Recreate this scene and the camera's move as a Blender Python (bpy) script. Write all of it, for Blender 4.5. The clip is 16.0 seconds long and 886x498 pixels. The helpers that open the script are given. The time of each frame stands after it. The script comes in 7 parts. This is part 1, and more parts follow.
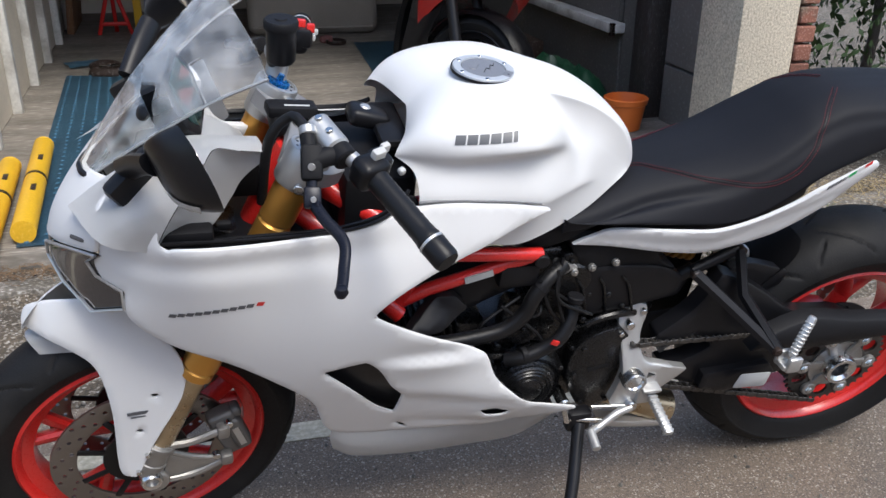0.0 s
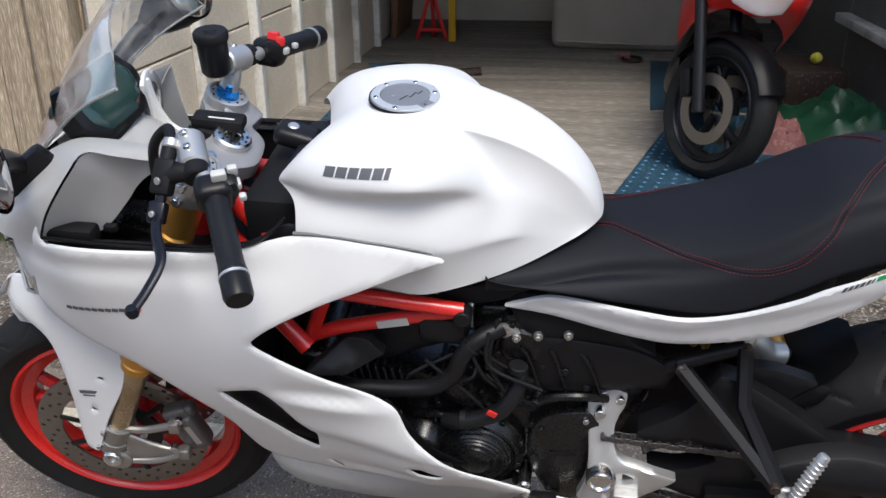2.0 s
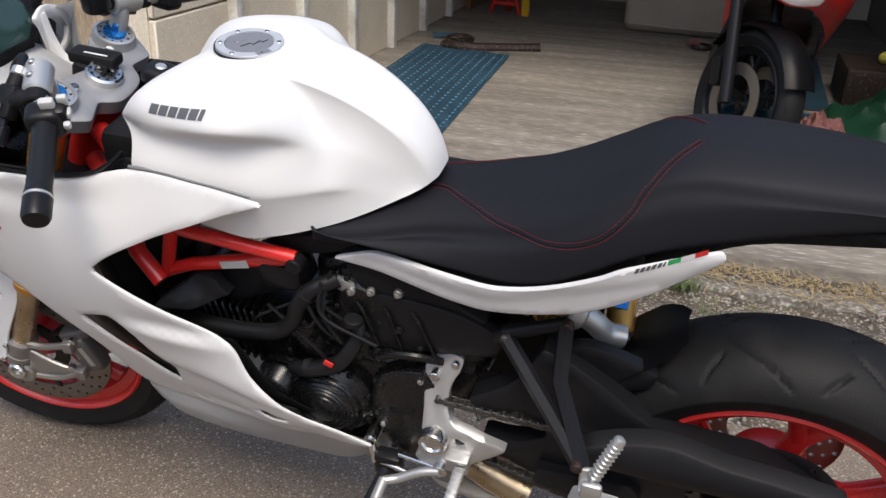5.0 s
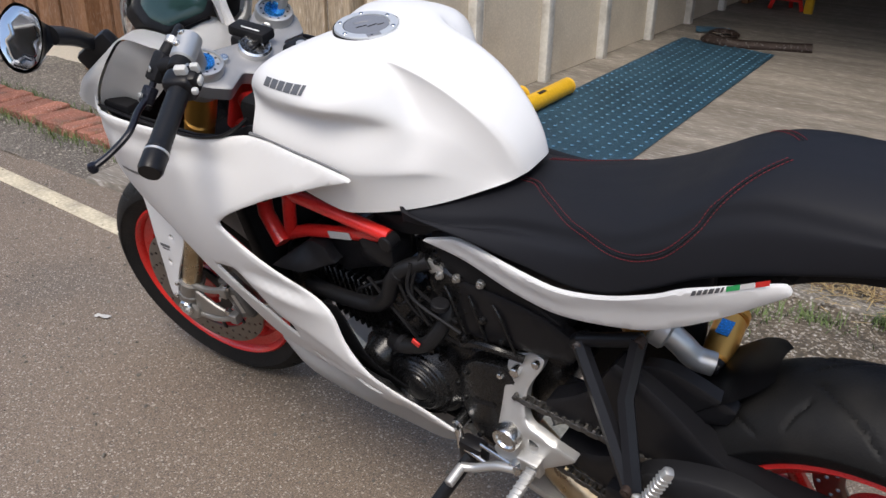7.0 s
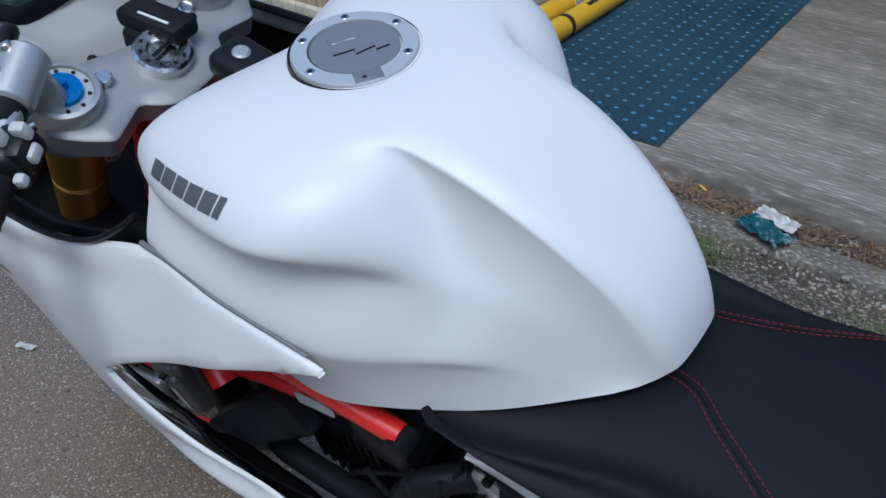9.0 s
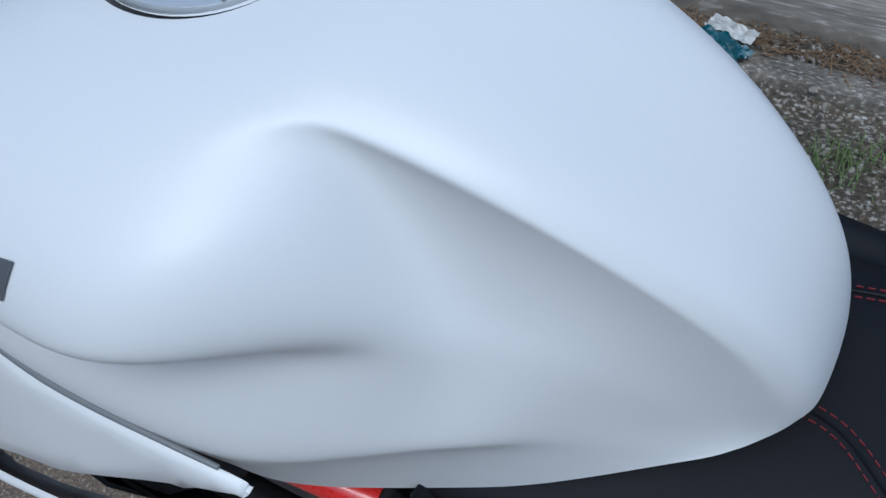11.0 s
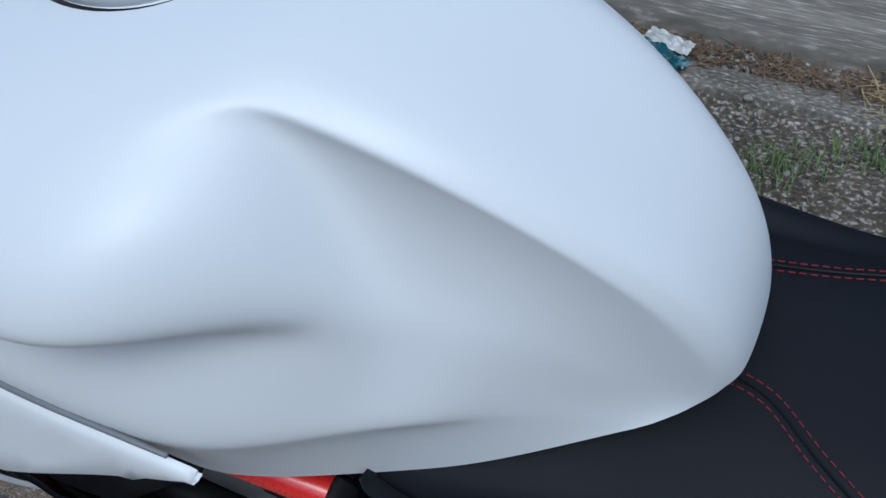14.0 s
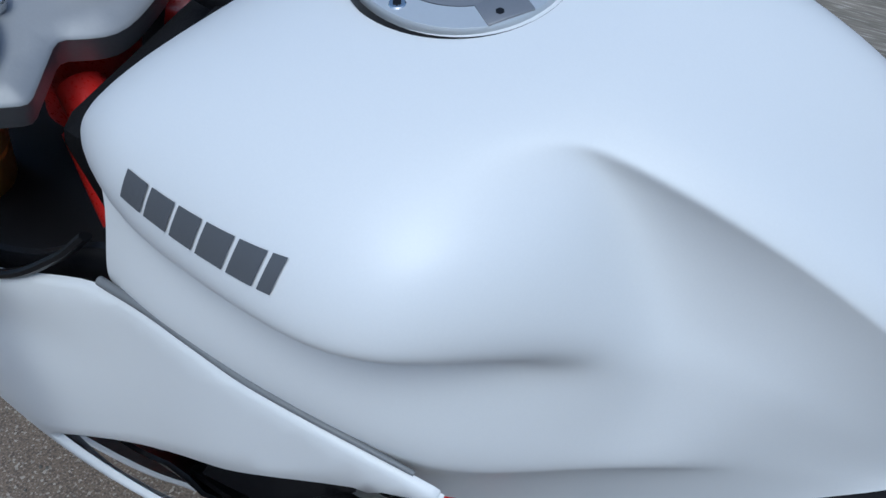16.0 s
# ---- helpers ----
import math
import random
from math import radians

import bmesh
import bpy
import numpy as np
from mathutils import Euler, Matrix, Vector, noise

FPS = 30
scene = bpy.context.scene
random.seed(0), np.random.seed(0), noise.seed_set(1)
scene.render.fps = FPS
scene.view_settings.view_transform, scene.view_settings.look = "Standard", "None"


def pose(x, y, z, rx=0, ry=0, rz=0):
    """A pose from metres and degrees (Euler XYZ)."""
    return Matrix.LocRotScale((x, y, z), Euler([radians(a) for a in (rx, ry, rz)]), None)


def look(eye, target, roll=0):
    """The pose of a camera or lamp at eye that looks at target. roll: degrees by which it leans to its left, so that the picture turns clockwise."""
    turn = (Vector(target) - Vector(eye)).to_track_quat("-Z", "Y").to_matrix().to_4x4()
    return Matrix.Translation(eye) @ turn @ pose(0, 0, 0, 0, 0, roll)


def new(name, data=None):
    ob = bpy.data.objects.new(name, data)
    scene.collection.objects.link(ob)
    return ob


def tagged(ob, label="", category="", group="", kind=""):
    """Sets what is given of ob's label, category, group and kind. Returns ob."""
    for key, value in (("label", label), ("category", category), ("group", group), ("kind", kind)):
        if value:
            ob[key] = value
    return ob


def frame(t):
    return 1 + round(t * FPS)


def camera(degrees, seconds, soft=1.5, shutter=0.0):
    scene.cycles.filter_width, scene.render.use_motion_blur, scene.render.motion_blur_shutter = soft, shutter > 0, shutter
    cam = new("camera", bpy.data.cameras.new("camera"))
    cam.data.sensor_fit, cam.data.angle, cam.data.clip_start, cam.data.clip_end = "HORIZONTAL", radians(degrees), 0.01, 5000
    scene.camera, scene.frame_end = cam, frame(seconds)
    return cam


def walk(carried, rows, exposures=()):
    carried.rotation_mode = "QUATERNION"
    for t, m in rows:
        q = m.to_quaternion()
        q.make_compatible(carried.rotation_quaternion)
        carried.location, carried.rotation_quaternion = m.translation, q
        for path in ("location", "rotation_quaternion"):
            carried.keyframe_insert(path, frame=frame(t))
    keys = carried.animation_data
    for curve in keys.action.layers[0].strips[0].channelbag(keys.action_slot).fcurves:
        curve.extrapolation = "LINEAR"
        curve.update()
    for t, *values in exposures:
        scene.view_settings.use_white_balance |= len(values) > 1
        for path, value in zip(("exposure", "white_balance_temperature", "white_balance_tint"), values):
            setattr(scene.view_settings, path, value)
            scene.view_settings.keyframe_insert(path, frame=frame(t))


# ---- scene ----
from mathutils.geometry import delaunay_2d_cdt

SKY, SUN = 0.175, 1.6
EXPOSURES = [(0.0, 0.72, 6250, 8), (2.0, 0.66, 6350, 8), (6.0, 0.64, 6750, 10), (7.5, 0.50, 6500, 9), (8.0, 0.28, 6300, 8), (8.5, 0.05, 5850, 6), (9.0, -0.03, 5400, 4), (12.0, -0.21, 5300, 1), (16.0, -0.15, 5280, 1)]
# the camera and its walk
cam = camera(54.0, 16.0)
ROWS = [
    (0.0, -0.5744, -1.3607, 1.2515, 66.351, -0.543, -16.244),
    (0.5, -0.3205, -1.3650, 1.2330, 67.316, -0.213, -8.522),
    (1.0, -0.1027, -1.3024, 1.2431, 67.197, -0.915, 0.559),
    (1.5, 0.0751, -1.2798, 1.2345, 66.804, -1.133, 7.892),
    (2.0, 0.1136, -1.2644, 1.2416, 67.142, 0.549, 8.635),
    (2.5, 0.0920, -1.2613, 1.2362, 66.103, 0.800, 6.674),
    (3.0, 0.0802, -1.2932, 1.2158, 64.685, 1.163, 5.056),
    (3.5, 0.0862, -1.3246, 1.2215, 65.204, 0.773, 4.019),
    (3.7, 0.1028, -1.3325, 1.2246, 65.673, 0.443, 4.015),
    (5.8, 0.7398, -1.1341, 1.2220, 63.233, -2.491, 30.401),
    (6.0, 0.7653, -1.1319, 1.2112, 62.212, -2.208, 33.601),
    (6.5, 0.7943, -1.1315, 1.2219, 62.614, -1.615, 36.427),
    (7.0, 0.7498, -1.0782, 1.2305, 64.302, -0.970, 35.942),
    (7.5, 0.5813, -0.9535, 1.2437, 64.260, 0.203, 34.775),
    (8.0, 0.4767, -0.8385, 1.2315, 62.464, 0.358, 35.296),
    (8.5, 0.3963, -0.6466, 1.2348, 59.774, -0.671, 38.062),
    (9.0, 0.3044, -0.5249, 1.2065, 55.878, -0.731, 37.052),
    (9.2, 0.2432, -0.4806, 1.1876, 54.476, -0.435, 35.079),
    (11.3, 0.1241, -0.3124, 1.1205, 43.331, 1.083, 27.493),
    (11.5, 0.1253, -0.3114, 1.1166, 43.287, 0.724, 26.812),
    (12.0, 0.1358, -0.3193, 1.1135, 44.085, 0.532, 25.224),
    (12.5, 0.1379, -0.3269, 1.1155, 44.006, 0.523, 24.505),
    (13.0, 0.1415, -0.3291, 1.1173, 44.678, 0.757, 23.909),
    (13.5, 0.1436, -0.3296, 1.1195, 45.059, 0.822, 23.981),
    (14.0, 0.1404, -0.3322, 1.1224, 45.229, 0.543, 24.795),
    (14.5, 0.1260, -0.3464, 1.1260, 45.092, -0.118, 26.796),
    (15.0, 0.1036, -0.3643, 1.1239, 45.403, -0.554, 28.448),
    (15.5, 0.0743, -0.3812, 1.1233, 46.128, -1.829, 29.202),
    (16.0, 0.0406, -0.3824, 1.1292, 46.480, -2.229, 29.653),
]
walk(cam, [(t, pose(x, y, z, rx, ry, rz)) for t, x, y, z, rx, ry, rz in ROWS], exposures=EXPOSURES)

# world and sun: a bright, thinly clouded sky
world = bpy.data.worlds.new("world")
scene.world = world
world.use_nodes = True
wn = world.node_tree
sky = wn.nodes.new("ShaderNodeTexSky")
sky.sky_type = "NISHITA"
sky.sun_disc = False
sky.sun_elevation, sky.sun_rotation = radians(58), radians(158)
sky.dust_density, sky.air_density = 2.5, 1.0
wn.nodes["Background"].inputs["Strength"].default_value = SKY
wn.links.new(sky.outputs[0], wn.nodes["Background"].inputs["Color"])
sun_data = bpy.data.lights.new("sun", "SUN")
sun_data.energy, sun_data.angle, sun_data.color = SUN, radians(25), (1.0, 0.95, 0.88)
sun = new("sun", sun_data)
SUN_TO = Vector((math.cos(radians(58)) * math.sin(radians(158)), math.cos(radians(58)) * math.cos(radians(158)), math.sin(radians(58))))
sun.matrix_world = look(SUN_TO * 20, (0, 0, 0))


# ---- materials ----
def material(name, color, rough=0.5, metal=0.0, vary=0.15, grain=0.0, scale=40.0, bump=0.0, stain=None, stain_scale=3.0, coat=0.0, random_tone=0.0, stretch=(1, 1, 1), spread=0.12, sheen=0.0, clear=0.0, gloss=0.5, speck=None):
    """A surface with variation at two scales: broad stains or tone, and fine grain in colour, gloss and relief."""
    m = bpy.data.materials.new(name)
    m.use_nodes = True
    t = m.node_tree
    b = t.nodes["Principled BSDF"]
    coord = t.nodes.new("ShaderNodeTexCoord")
    mp = t.nodes.new("ShaderNodeMapping")
    mp.inputs["Scale"].default_value = stretch
    t.links.new(coord.outputs["Object"], mp.inputs["Vector"])

    def noise_tex(sc, detail=5.0):
        n = t.nodes.new("ShaderNodeTexNoise")
        n.inputs["Scale"].default_value, n.inputs["Detail"].default_value = sc, detail
        t.links.new(mp.outputs[0], n.inputs["Vector"])
        return n

    def mix(fac, a, bb, mode="MIX"):
        x = t.nodes.new("ShaderNodeMix")
        x.data_type, x.blend_type = "RGBA", mode
        for sock, val in ((x.inputs[0], fac), (x.inputs[6], a), (x.inputs[7], bb)):
            if hasattr(val, "links"):
                t.links.new(val, sock)
            else:
                sock.default_value = val
        return x.outputs[2]

    def ramp(src, lo, hi, a=0.0, bb=1.0):
        r = t.nodes.new("ShaderNodeMapRange")
        for k, v in zip(("From Min", "From Max", "To Min", "To Max"), (lo, hi, a, bb)):
            r.inputs[k].default_value = v
        t.links.new(src, r.inputs["Value"])
        return r.outputs[0]

    big, fine = noise_tex(stain_scale, 4.0), noise_tex(scale, 6.0)
    c = (*color, 1)
    dark = (*[v * (1 - vary) for v in color], 1)
    out = mix(ramp(big.outputs["Fac"], 0.35, 0.65), c, dark)
    if stain:
        out = mix(ramp(big.outputs["Fac"], 0.55, 0.72, 0, 0.85), out, (*stain, 1))
    if grain:
        out = mix(ramp(fine.outputs["Fac"], 0.5 - spread, 0.5 + spread, grain, 0.0), out, (0.0, 0.0, 0.0, 1))
        out = mix(ramp(fine.outputs["Fac"], 0.5 + spread * 0.6, 0.5 + spread * 2.0, 0.0, grain * 0.7), out, (1, 1, 1, 1), "SCREEN")
    if speck:
        vor = t.nodes.new("ShaderNodeTexVoronoi")
        vor.inputs["Scale"].default_value = speck[0]
        t.links.new(mp.outputs[0], vor.inputs["Vector"])
        sep = t.nodes.new("ShaderNodeSeparateColor")
        t.links.new(vor.outputs["Color"], sep.inputs[0])
        out = mix(ramp(sep.outputs[0], 1 - speck[1] - 0.04, 1 - speck[1], 0.0, 0.8), out, (*speck[2], 1))
        out = mix(ramp(sep.outputs[1], 0.0, 0.5, 0.45, 0.0), out, (0.03, 0.028, 0.026, 1))
    if random_tone:
        info = t.nodes.new("ShaderNodeObjectInfo")
        hsv = t.nodes.new("ShaderNodeHueSaturation")
        t.links.new(ramp(info.outputs["Random"], 0, 1, 1 - random_tone, 1 + random_tone), hsv.inputs["Value"])
        t.links.new(out, hsv.inputs["Color"])
        out = hsv.outputs[0]
    t.links.new(out, b.inputs["Base Color"])
    t.links.new(ramp(fine.outputs["Fac"], 0.3, 0.7, max(rough - 0.06, 0.02), min(rough + 0.08, 1)), b.inputs["Roughness"])
    b.inputs["Metallic"].default_value = metal
    b.inputs["Specular IOR Level"].default_value = gloss
    b.inputs["Coat Weight"].default_value = coat
    b.inputs["Coat Roughness"].default_value = 0.12
    if sheen:
        b.inputs["Sheen Weight"].default_value = sheen
    if clear:
        b.inputs["Transmission Weight"].default_value = clear
    if bump:
        bp = t.nodes.new("ShaderNodeBump")
        bp.inputs["Strength"].default_value = bump
        bp.inputs["Distance"].default_value = 0.004
        t.links.new(fine.outputs["Fac"], bp.inputs["Height"])
        t.links.new(bp.outputs[0], b.inputs["Normal"])
    return m


WHITE = material("pearl white satin paint", (0.645, 0.645, 0.64), 0.40, vary=0.02, scale=900, grain=0.012)
BLACK = material("satin black plastic", (0.009, 0.009, 0.0105), 0.34, vary=0.2, scale=600, bump=0.04, gloss=0.22)
BLACK_ROUGH = material("grained black plastic", (0.010, 0.010, 0.0115), 0.55, vary=0.25, scale=700, bump=0.12, gloss=0.17)
ENGINE = material("black engine paint", (0.006, 0.006, 0.0065), 0.27, vary=0.25, scale=400, bump=0.05, stain=(0.011, 0.010, 0.010), gloss=0.42)
RED = material("red enamel", (0.62, 0.022, 0.018), 0.3, vary=0.08, scale=400, coat=0.4)
RUBBER = material("tyre rubber", (0.011, 0.011, 0.0115), 0.6, vary=0.25, scale=300, bump=0.15, gloss=0.2, stain=(0.02, 0.019, 0.018), stain_scale=9)
HOSE = material("rubber hose", (0.009, 0.009, 0.010), 0.4, vary=0.2, scale=300, bump=0.08, gloss=0.26)
GOLD = material("gold anodised aluminium", (0.66, 0.33, 0.07), 0.34, 0.75, vary=0.1, scale=300)
SILVER = material("cast aluminium", (0.55, 0.55, 0.54), 0.42, 0.8, vary=0.12, scale=700, bump=0.025)
CHROME = material("bright steel", (0.68, 0.68, 0.67), 0.2, 1.0, vary=0.1, scale=300)
STEEL = material("brushed steel disc", (0.27, 0.25, 0.23), 0.34, 0.9, vary=0.2, scale=120)
CHAIN = material("oily chain steel", (0.09, 0.085, 0.08), 0.4, 0.8, vary=0.3, scale=300)
BRONZE = material("heat tinted steel", (0.50, 0.40, 0.26), 0.3, 0.9, vary=0.3, scale=60, stain=(0.35, 0.25, 0.14), stain_scale=14)
BLUE = material("blue anodised aluminium", (0.03, 0.25, 0.62), 0.25, 0.7, vary=0.1, scale=300)
SEAT = material("black seat vinyl", (0.008, 0.0085, 0.011), 0.55, vary=0.15, scale=1400, bump=0.2, gloss=0.25)
SEAT_SIDE = material("smooth seat vinyl", (0.010, 0.0105, 0.0135), 0.58, vary=0.15, scale=1200, bump=0.1, gloss=0.17)
THREAD = material("red thread", (0.17, 0.010, 0.017), 0.7, vary=0.2, scale=600)
LETTER = material("dark grey lettering", (0.085, 0.088, 0.095), 0.4, vary=0.05, scale=500)
FLAG_GREEN = material("green print", (0.02, 0.35, 0.10), 0.4, vary=0.05)
SCREEN = material("unlit display", (0.02, 0.045, 0.042), 0.10, vary=0.1, scale=300, gloss=0.6)
LENS_DARK = material("dark headlight glass", (0.02, 0.021, 0.024), 0.06, vary=0.1, coat=1.0)
CLEAR = material("clear lamp lens", (0.7, 0.7, 0.7), 0.12, vary=0.1, coat=0.6, clear=0.5)
SWITCH_GREY = material("pale grey switch plastic", (0.48, 0.48, 0.46), 0.5, vary=0.08, scale=500)
LEVER_BLUE = material("blue-black anodised metal", (0.009, 0.010, 0.017), 0.3, 0.2, vary=0.15, scale=500, gloss=0.3)
GREY_PLATE = material("grey label film", (0.42, 0.43, 0.43), 0.45, vary=0.08)
LENS_PALE = material("clear lamp lens", (0.55, 0.54, 0.5), 0.2, vary=0.3, scale=300, bump=0.4)
SEAL = material("grey rubber seal", (0.16, 0.165, 0.17), 0.55, vary=0.1, scale=300)
BEZEL = material("satin aluminium", (0.50, 0.52, 0.54), 0.48, 0.45, vary=0.06, scale=500)
YOKE = material("grey cast yoke", (0.30, 0.30, 0.305), 0.46, 0.45, vary=0.08, scale=500, bump=0.02)
LID = material("brushed grey lid", (0.26, 0.26, 0.27), 0.4, 0.5, vary=0.1, scale=400)
CAST = material("cast aluminium", (0.34, 0.33, 0.31), 0.38, 0.7, vary=0.12, scale=260, bump=0.15, stain=(0.18, 0.17, 0.16))
CALIPER = material("grey anodised caliper", (0.13, 0.125, 0.12), 0.42, 0.5, vary=0.12, scale=260, bump=0.1)
MIRROR = material("mirror glass", (0.85, 0.85, 0.86), 0.03, 1.0, vary=0.01)
ASPHALT = material("worn asphalt", (0.262, 0.203, 0.152), 0.88, vary=0.18, scale=300, grain=0.5, bump=0.08, stain=(0.185, 0.152, 0.122), stain_scale=1.6, spread=0.14, speck=(260, 0.06, (0.42, 0.38, 0.32)))
LINE = material("worn road paint", (0.62, 0.55, 0.40), 0.7, vary=0.22, scale=90, grain=0.25, bump=0.3, stain_scale=9, stain=(0.34, 0.30, 0.23))
CONCRETE = material("garage floor concrete", (0.275, 0.245, 0.205), 0.8, vary=0.38, scale=42, grain=0.36, bump=0.7, stain=(0.185, 0.16, 0.13), stain_scale=3.2, stretch=(0.35, 3.0, 1))
WALL = material("concrete wall panel", (0.66, 0.585, 0.465), 0.85, vary=0.12, scale=120, grain=0.14, bump=0.25, stain=(0.50, 0.43, 0.33), stain_scale=2.0)
STRIP = material("white painted post", (0.74, 0.72, 0.66), 0.6, vary=0.15, scale=60, grain=0.12, bump=0.2, stain=(0.4, 0.37, 0.32), stain_scale=6)
SOIL = material("gravelly soil", (0.165, 0.130, 0.090), 0.95, vary=0.4, scale=90, grain=0.6, bump=1.0, stain=(0.085, 0.066, 0.044), stain_scale=5, speck=(140, 0.08, (0.34, 0.31, 0.26)))
FOOTING = material("crumbling concrete", (0.25, 0.222, 0.182), 0.9, vary=0.4, scale=70, grain=0.5, bump=1.0, stain=(0.13, 0.11, 0.08), stain_scale=6, stretch=(1.0, 2.0, 1))
STONE = material("pale gravel", (0.29, 0.265, 0.225), 0.85, vary=0.4, scale=90, grain=0.25, random_tone=0.4)
BRICK = material("red brick", (0.31, 0.125, 0.082), 0.85, vary=0.35, scale=120, grain=0.3, bump=0.5, random_tone=0.25, stain=(0.16, 0.12, 0.085), stain_scale=9)
MAT = material("blue foam mat", (0.050, 0.132, 0.200), 0.55, vary=0.25, scale=120, grain=0.2, bump=0.2, stain=(0.03, 0.085, 0.15), stain_scale=4)
WOOD = material("weathered fence wood", (0.44, 0.345, 0.235), 0.85, vary=0.3, scale=35, grain=0.4, bump=0.5, stretch=(8, 8, 0.6), random_tone=0.18)
WOOD_BROWN = material("brown fence wood", (0.22, 0.105, 0.045), 0.75, vary=0.25, scale=40, grain=0.3, bump=0.4, stretch=(8, 8, 0.6), random_tone=0.15)
LEAF = material("leaves", (0.032, 0.065, 0.017), 0.6, vary=0.45, scale=30, random_tone=0.3)
GRASS = material("grass", (0.10, 0.15, 0.04), 0.7, vary=0.4, scale=30)
YELLOW = material("yellow plastic tube", (0.72, 0.42, 0.02), 0.45, vary=0.15, scale=90, grain=0.1)
DARK_METAL = material("dark rusty metal", (0.05, 0.032, 0.025), 0.6, 0.5, vary=0.4, scale=60, grain=0.2)
FABRIC = material("grey woven fabric", (0.40, 0.35, 0.29), 0.9, vary=0.15, scale=240, grain=0.4, bump=0.6)
ORANGE = material("orange plastic", (0.72, 0.17, 0.03), 0.45, vary=0.1, scale=60)
TARP = material("green tarpaulin", (0.012, 0.065, 0.032), 0.4, vary=0.3, scale=60, bump=0.3)
PINK = material("pink sacking", (0.29, 0.12, 0.11), 0.8, vary=0.3, scale=60, grain=0.2)
PEBBLE = material("pebble-dash render", (0.74, 0.66, 0.52), 0.9, vary=0.12, scale=110, grain=0.5, bump=1.0, spread=0.2)
DARK_POST = material("dark painted timber", (0.055, 0.045, 0.04), 0.6, vary=0.3, scale=50, grain=0.2, bump=0.3, stretch=(6, 6, 0.7))
GREY_PANEL = material("grey sheet panel", (0.17, 0.158, 0.14), 0.7, vary=0.15, scale=60, grain=0.12)
GLASS = bpy.data.materials.new("tinted windscreen")
GLASS.use_nodes = True
GLASS.node_tree.nodes["Principled BSDF"].inputs["Transmission Weight"].default_value = 1.0
GLASS.node_tree.nodes["Principled BSDF"].inputs["Roughness"].default_value = 0.03
GLASS.node_tree.nodes["Principled BSDF"].inputs["Base Color"].default_value = (0.90, 0.91, 0.92, 1)
GLASS.node_tree.nodes["Principled BSDF"].inputs["IOR"].default_value = 1.45
# an uneven pale haze: thin dust, with the sky's reflection put into it
haze_noise = GLASS.node_tree.nodes.new("ShaderNodeTexNoise")
haze_noise.inputs["Scale"].default_value = 9.0
haze_noise.inputs["Detail"].default_value = 5.0
haze_range = GLASS.node_tree.nodes.new("ShaderNodeMapRange")
haze_range.inputs["From Min"].default_value, haze_range.inputs["From Max"].default_value = 0.35, 0.7
haze_range.inputs["To Min"].default_value, haze_range.inputs["To Max"].default_value = 0.97, 0.82
GLASS.node_tree.links.new(haze_noise.outputs["Fac"], haze_range.inputs["Value"])
GLASS.node_tree.links.new(haze_range.outputs["Result"], GLASS.node_tree.nodes["Principled BSDF"].inputs["Transmission Weight"])


# ---- mesh helpers ----
def link(name, bm, mat, parent=None, label="", sharp=40, smooth=True):
    me = bpy.data.meshes.new(name)
    bmesh.ops.recalc_face_normals(bm, faces=bm.faces)
    bm.to_mesh(me)
    bm.free()
    me.materials.append(mat)
    if smooth:
        me.polygons.foreach_set("use_smooth", [True] * len(me.polygons))
        me.set_sharp_from_angle(angle=radians(sharp))
    ob = new(name, me)
    ob.parent = parent
    return tagged(ob, label)


def part(name, bm, mat, parent, label="", sharp=40):
    return link(name, bm, mat, parent, label, sharp)


def empty(name, m=Matrix(), label="", category="", group="", kind=""):
    e = new(name)
    e.matrix_world = m
    return tagged(e, label, category, group, kind)


def move(bm, m):
    bmesh.ops.transform(bm, matrix=m, verts=bm.verts)
    return bm


def join(*bms):
    """Several bmeshes in one."""
    out = bms[0]
    for b in bms[1:]:
        tmp = bpy.data.meshes.new("tmp")
        b.to_mesh(tmp)
        out.from_mesh(tmp)
        bpy.data.meshes.remove(tmp)
        b.free()
    return out


def box(sx, sy, sz, m=Matrix(), bevel=0.0, seg=2):
    bm = bmesh.new()
    bmesh.ops.create_cube(bm, size=1.0, matrix=Matrix.Diagonal((sx, sy, sz, 1)))
    if bevel:
        bmesh.ops.bevel(bm, geom=bm.edges[:], offset=bevel, segments=seg, affect="EDGES", profile=0.5)
    return move(bm, m)


def lathe(profile, m=Matrix(), seg=32, close=False):
    """A profile of (radius, height) turned round z, then placed by m."""
    bm = bmesh.new()
    rings = []
    for r, h in profile:
        if r < 1e-6:
            rings.append([bm.verts.new((0, 0, h))])
        else:
            rings.append([bm.verts.new((r * math.cos(2 * math.pi * i / seg), r * math.sin(2 * math.pi * i / seg), h)) for i in range(seg)])
    pairs = list(zip(rings, rings[1:])) + ([(rings[-1], rings[0])] if close else [])
    for a, b in pairs:
        for i in range(seg):
            j = (i + 1) % seg
            if len(a) == 1 and len(b) == 1:
                continue
            if len(a) == 1:
                bm.faces.new((a[0], b[i], b[j]))
            elif len(b) == 1:
                bm.faces.new((a[i], a[j], b[0]))
            else:
                bm.faces.new((a[i], a[j], b[j], b[i]))
    return move(bm, m)


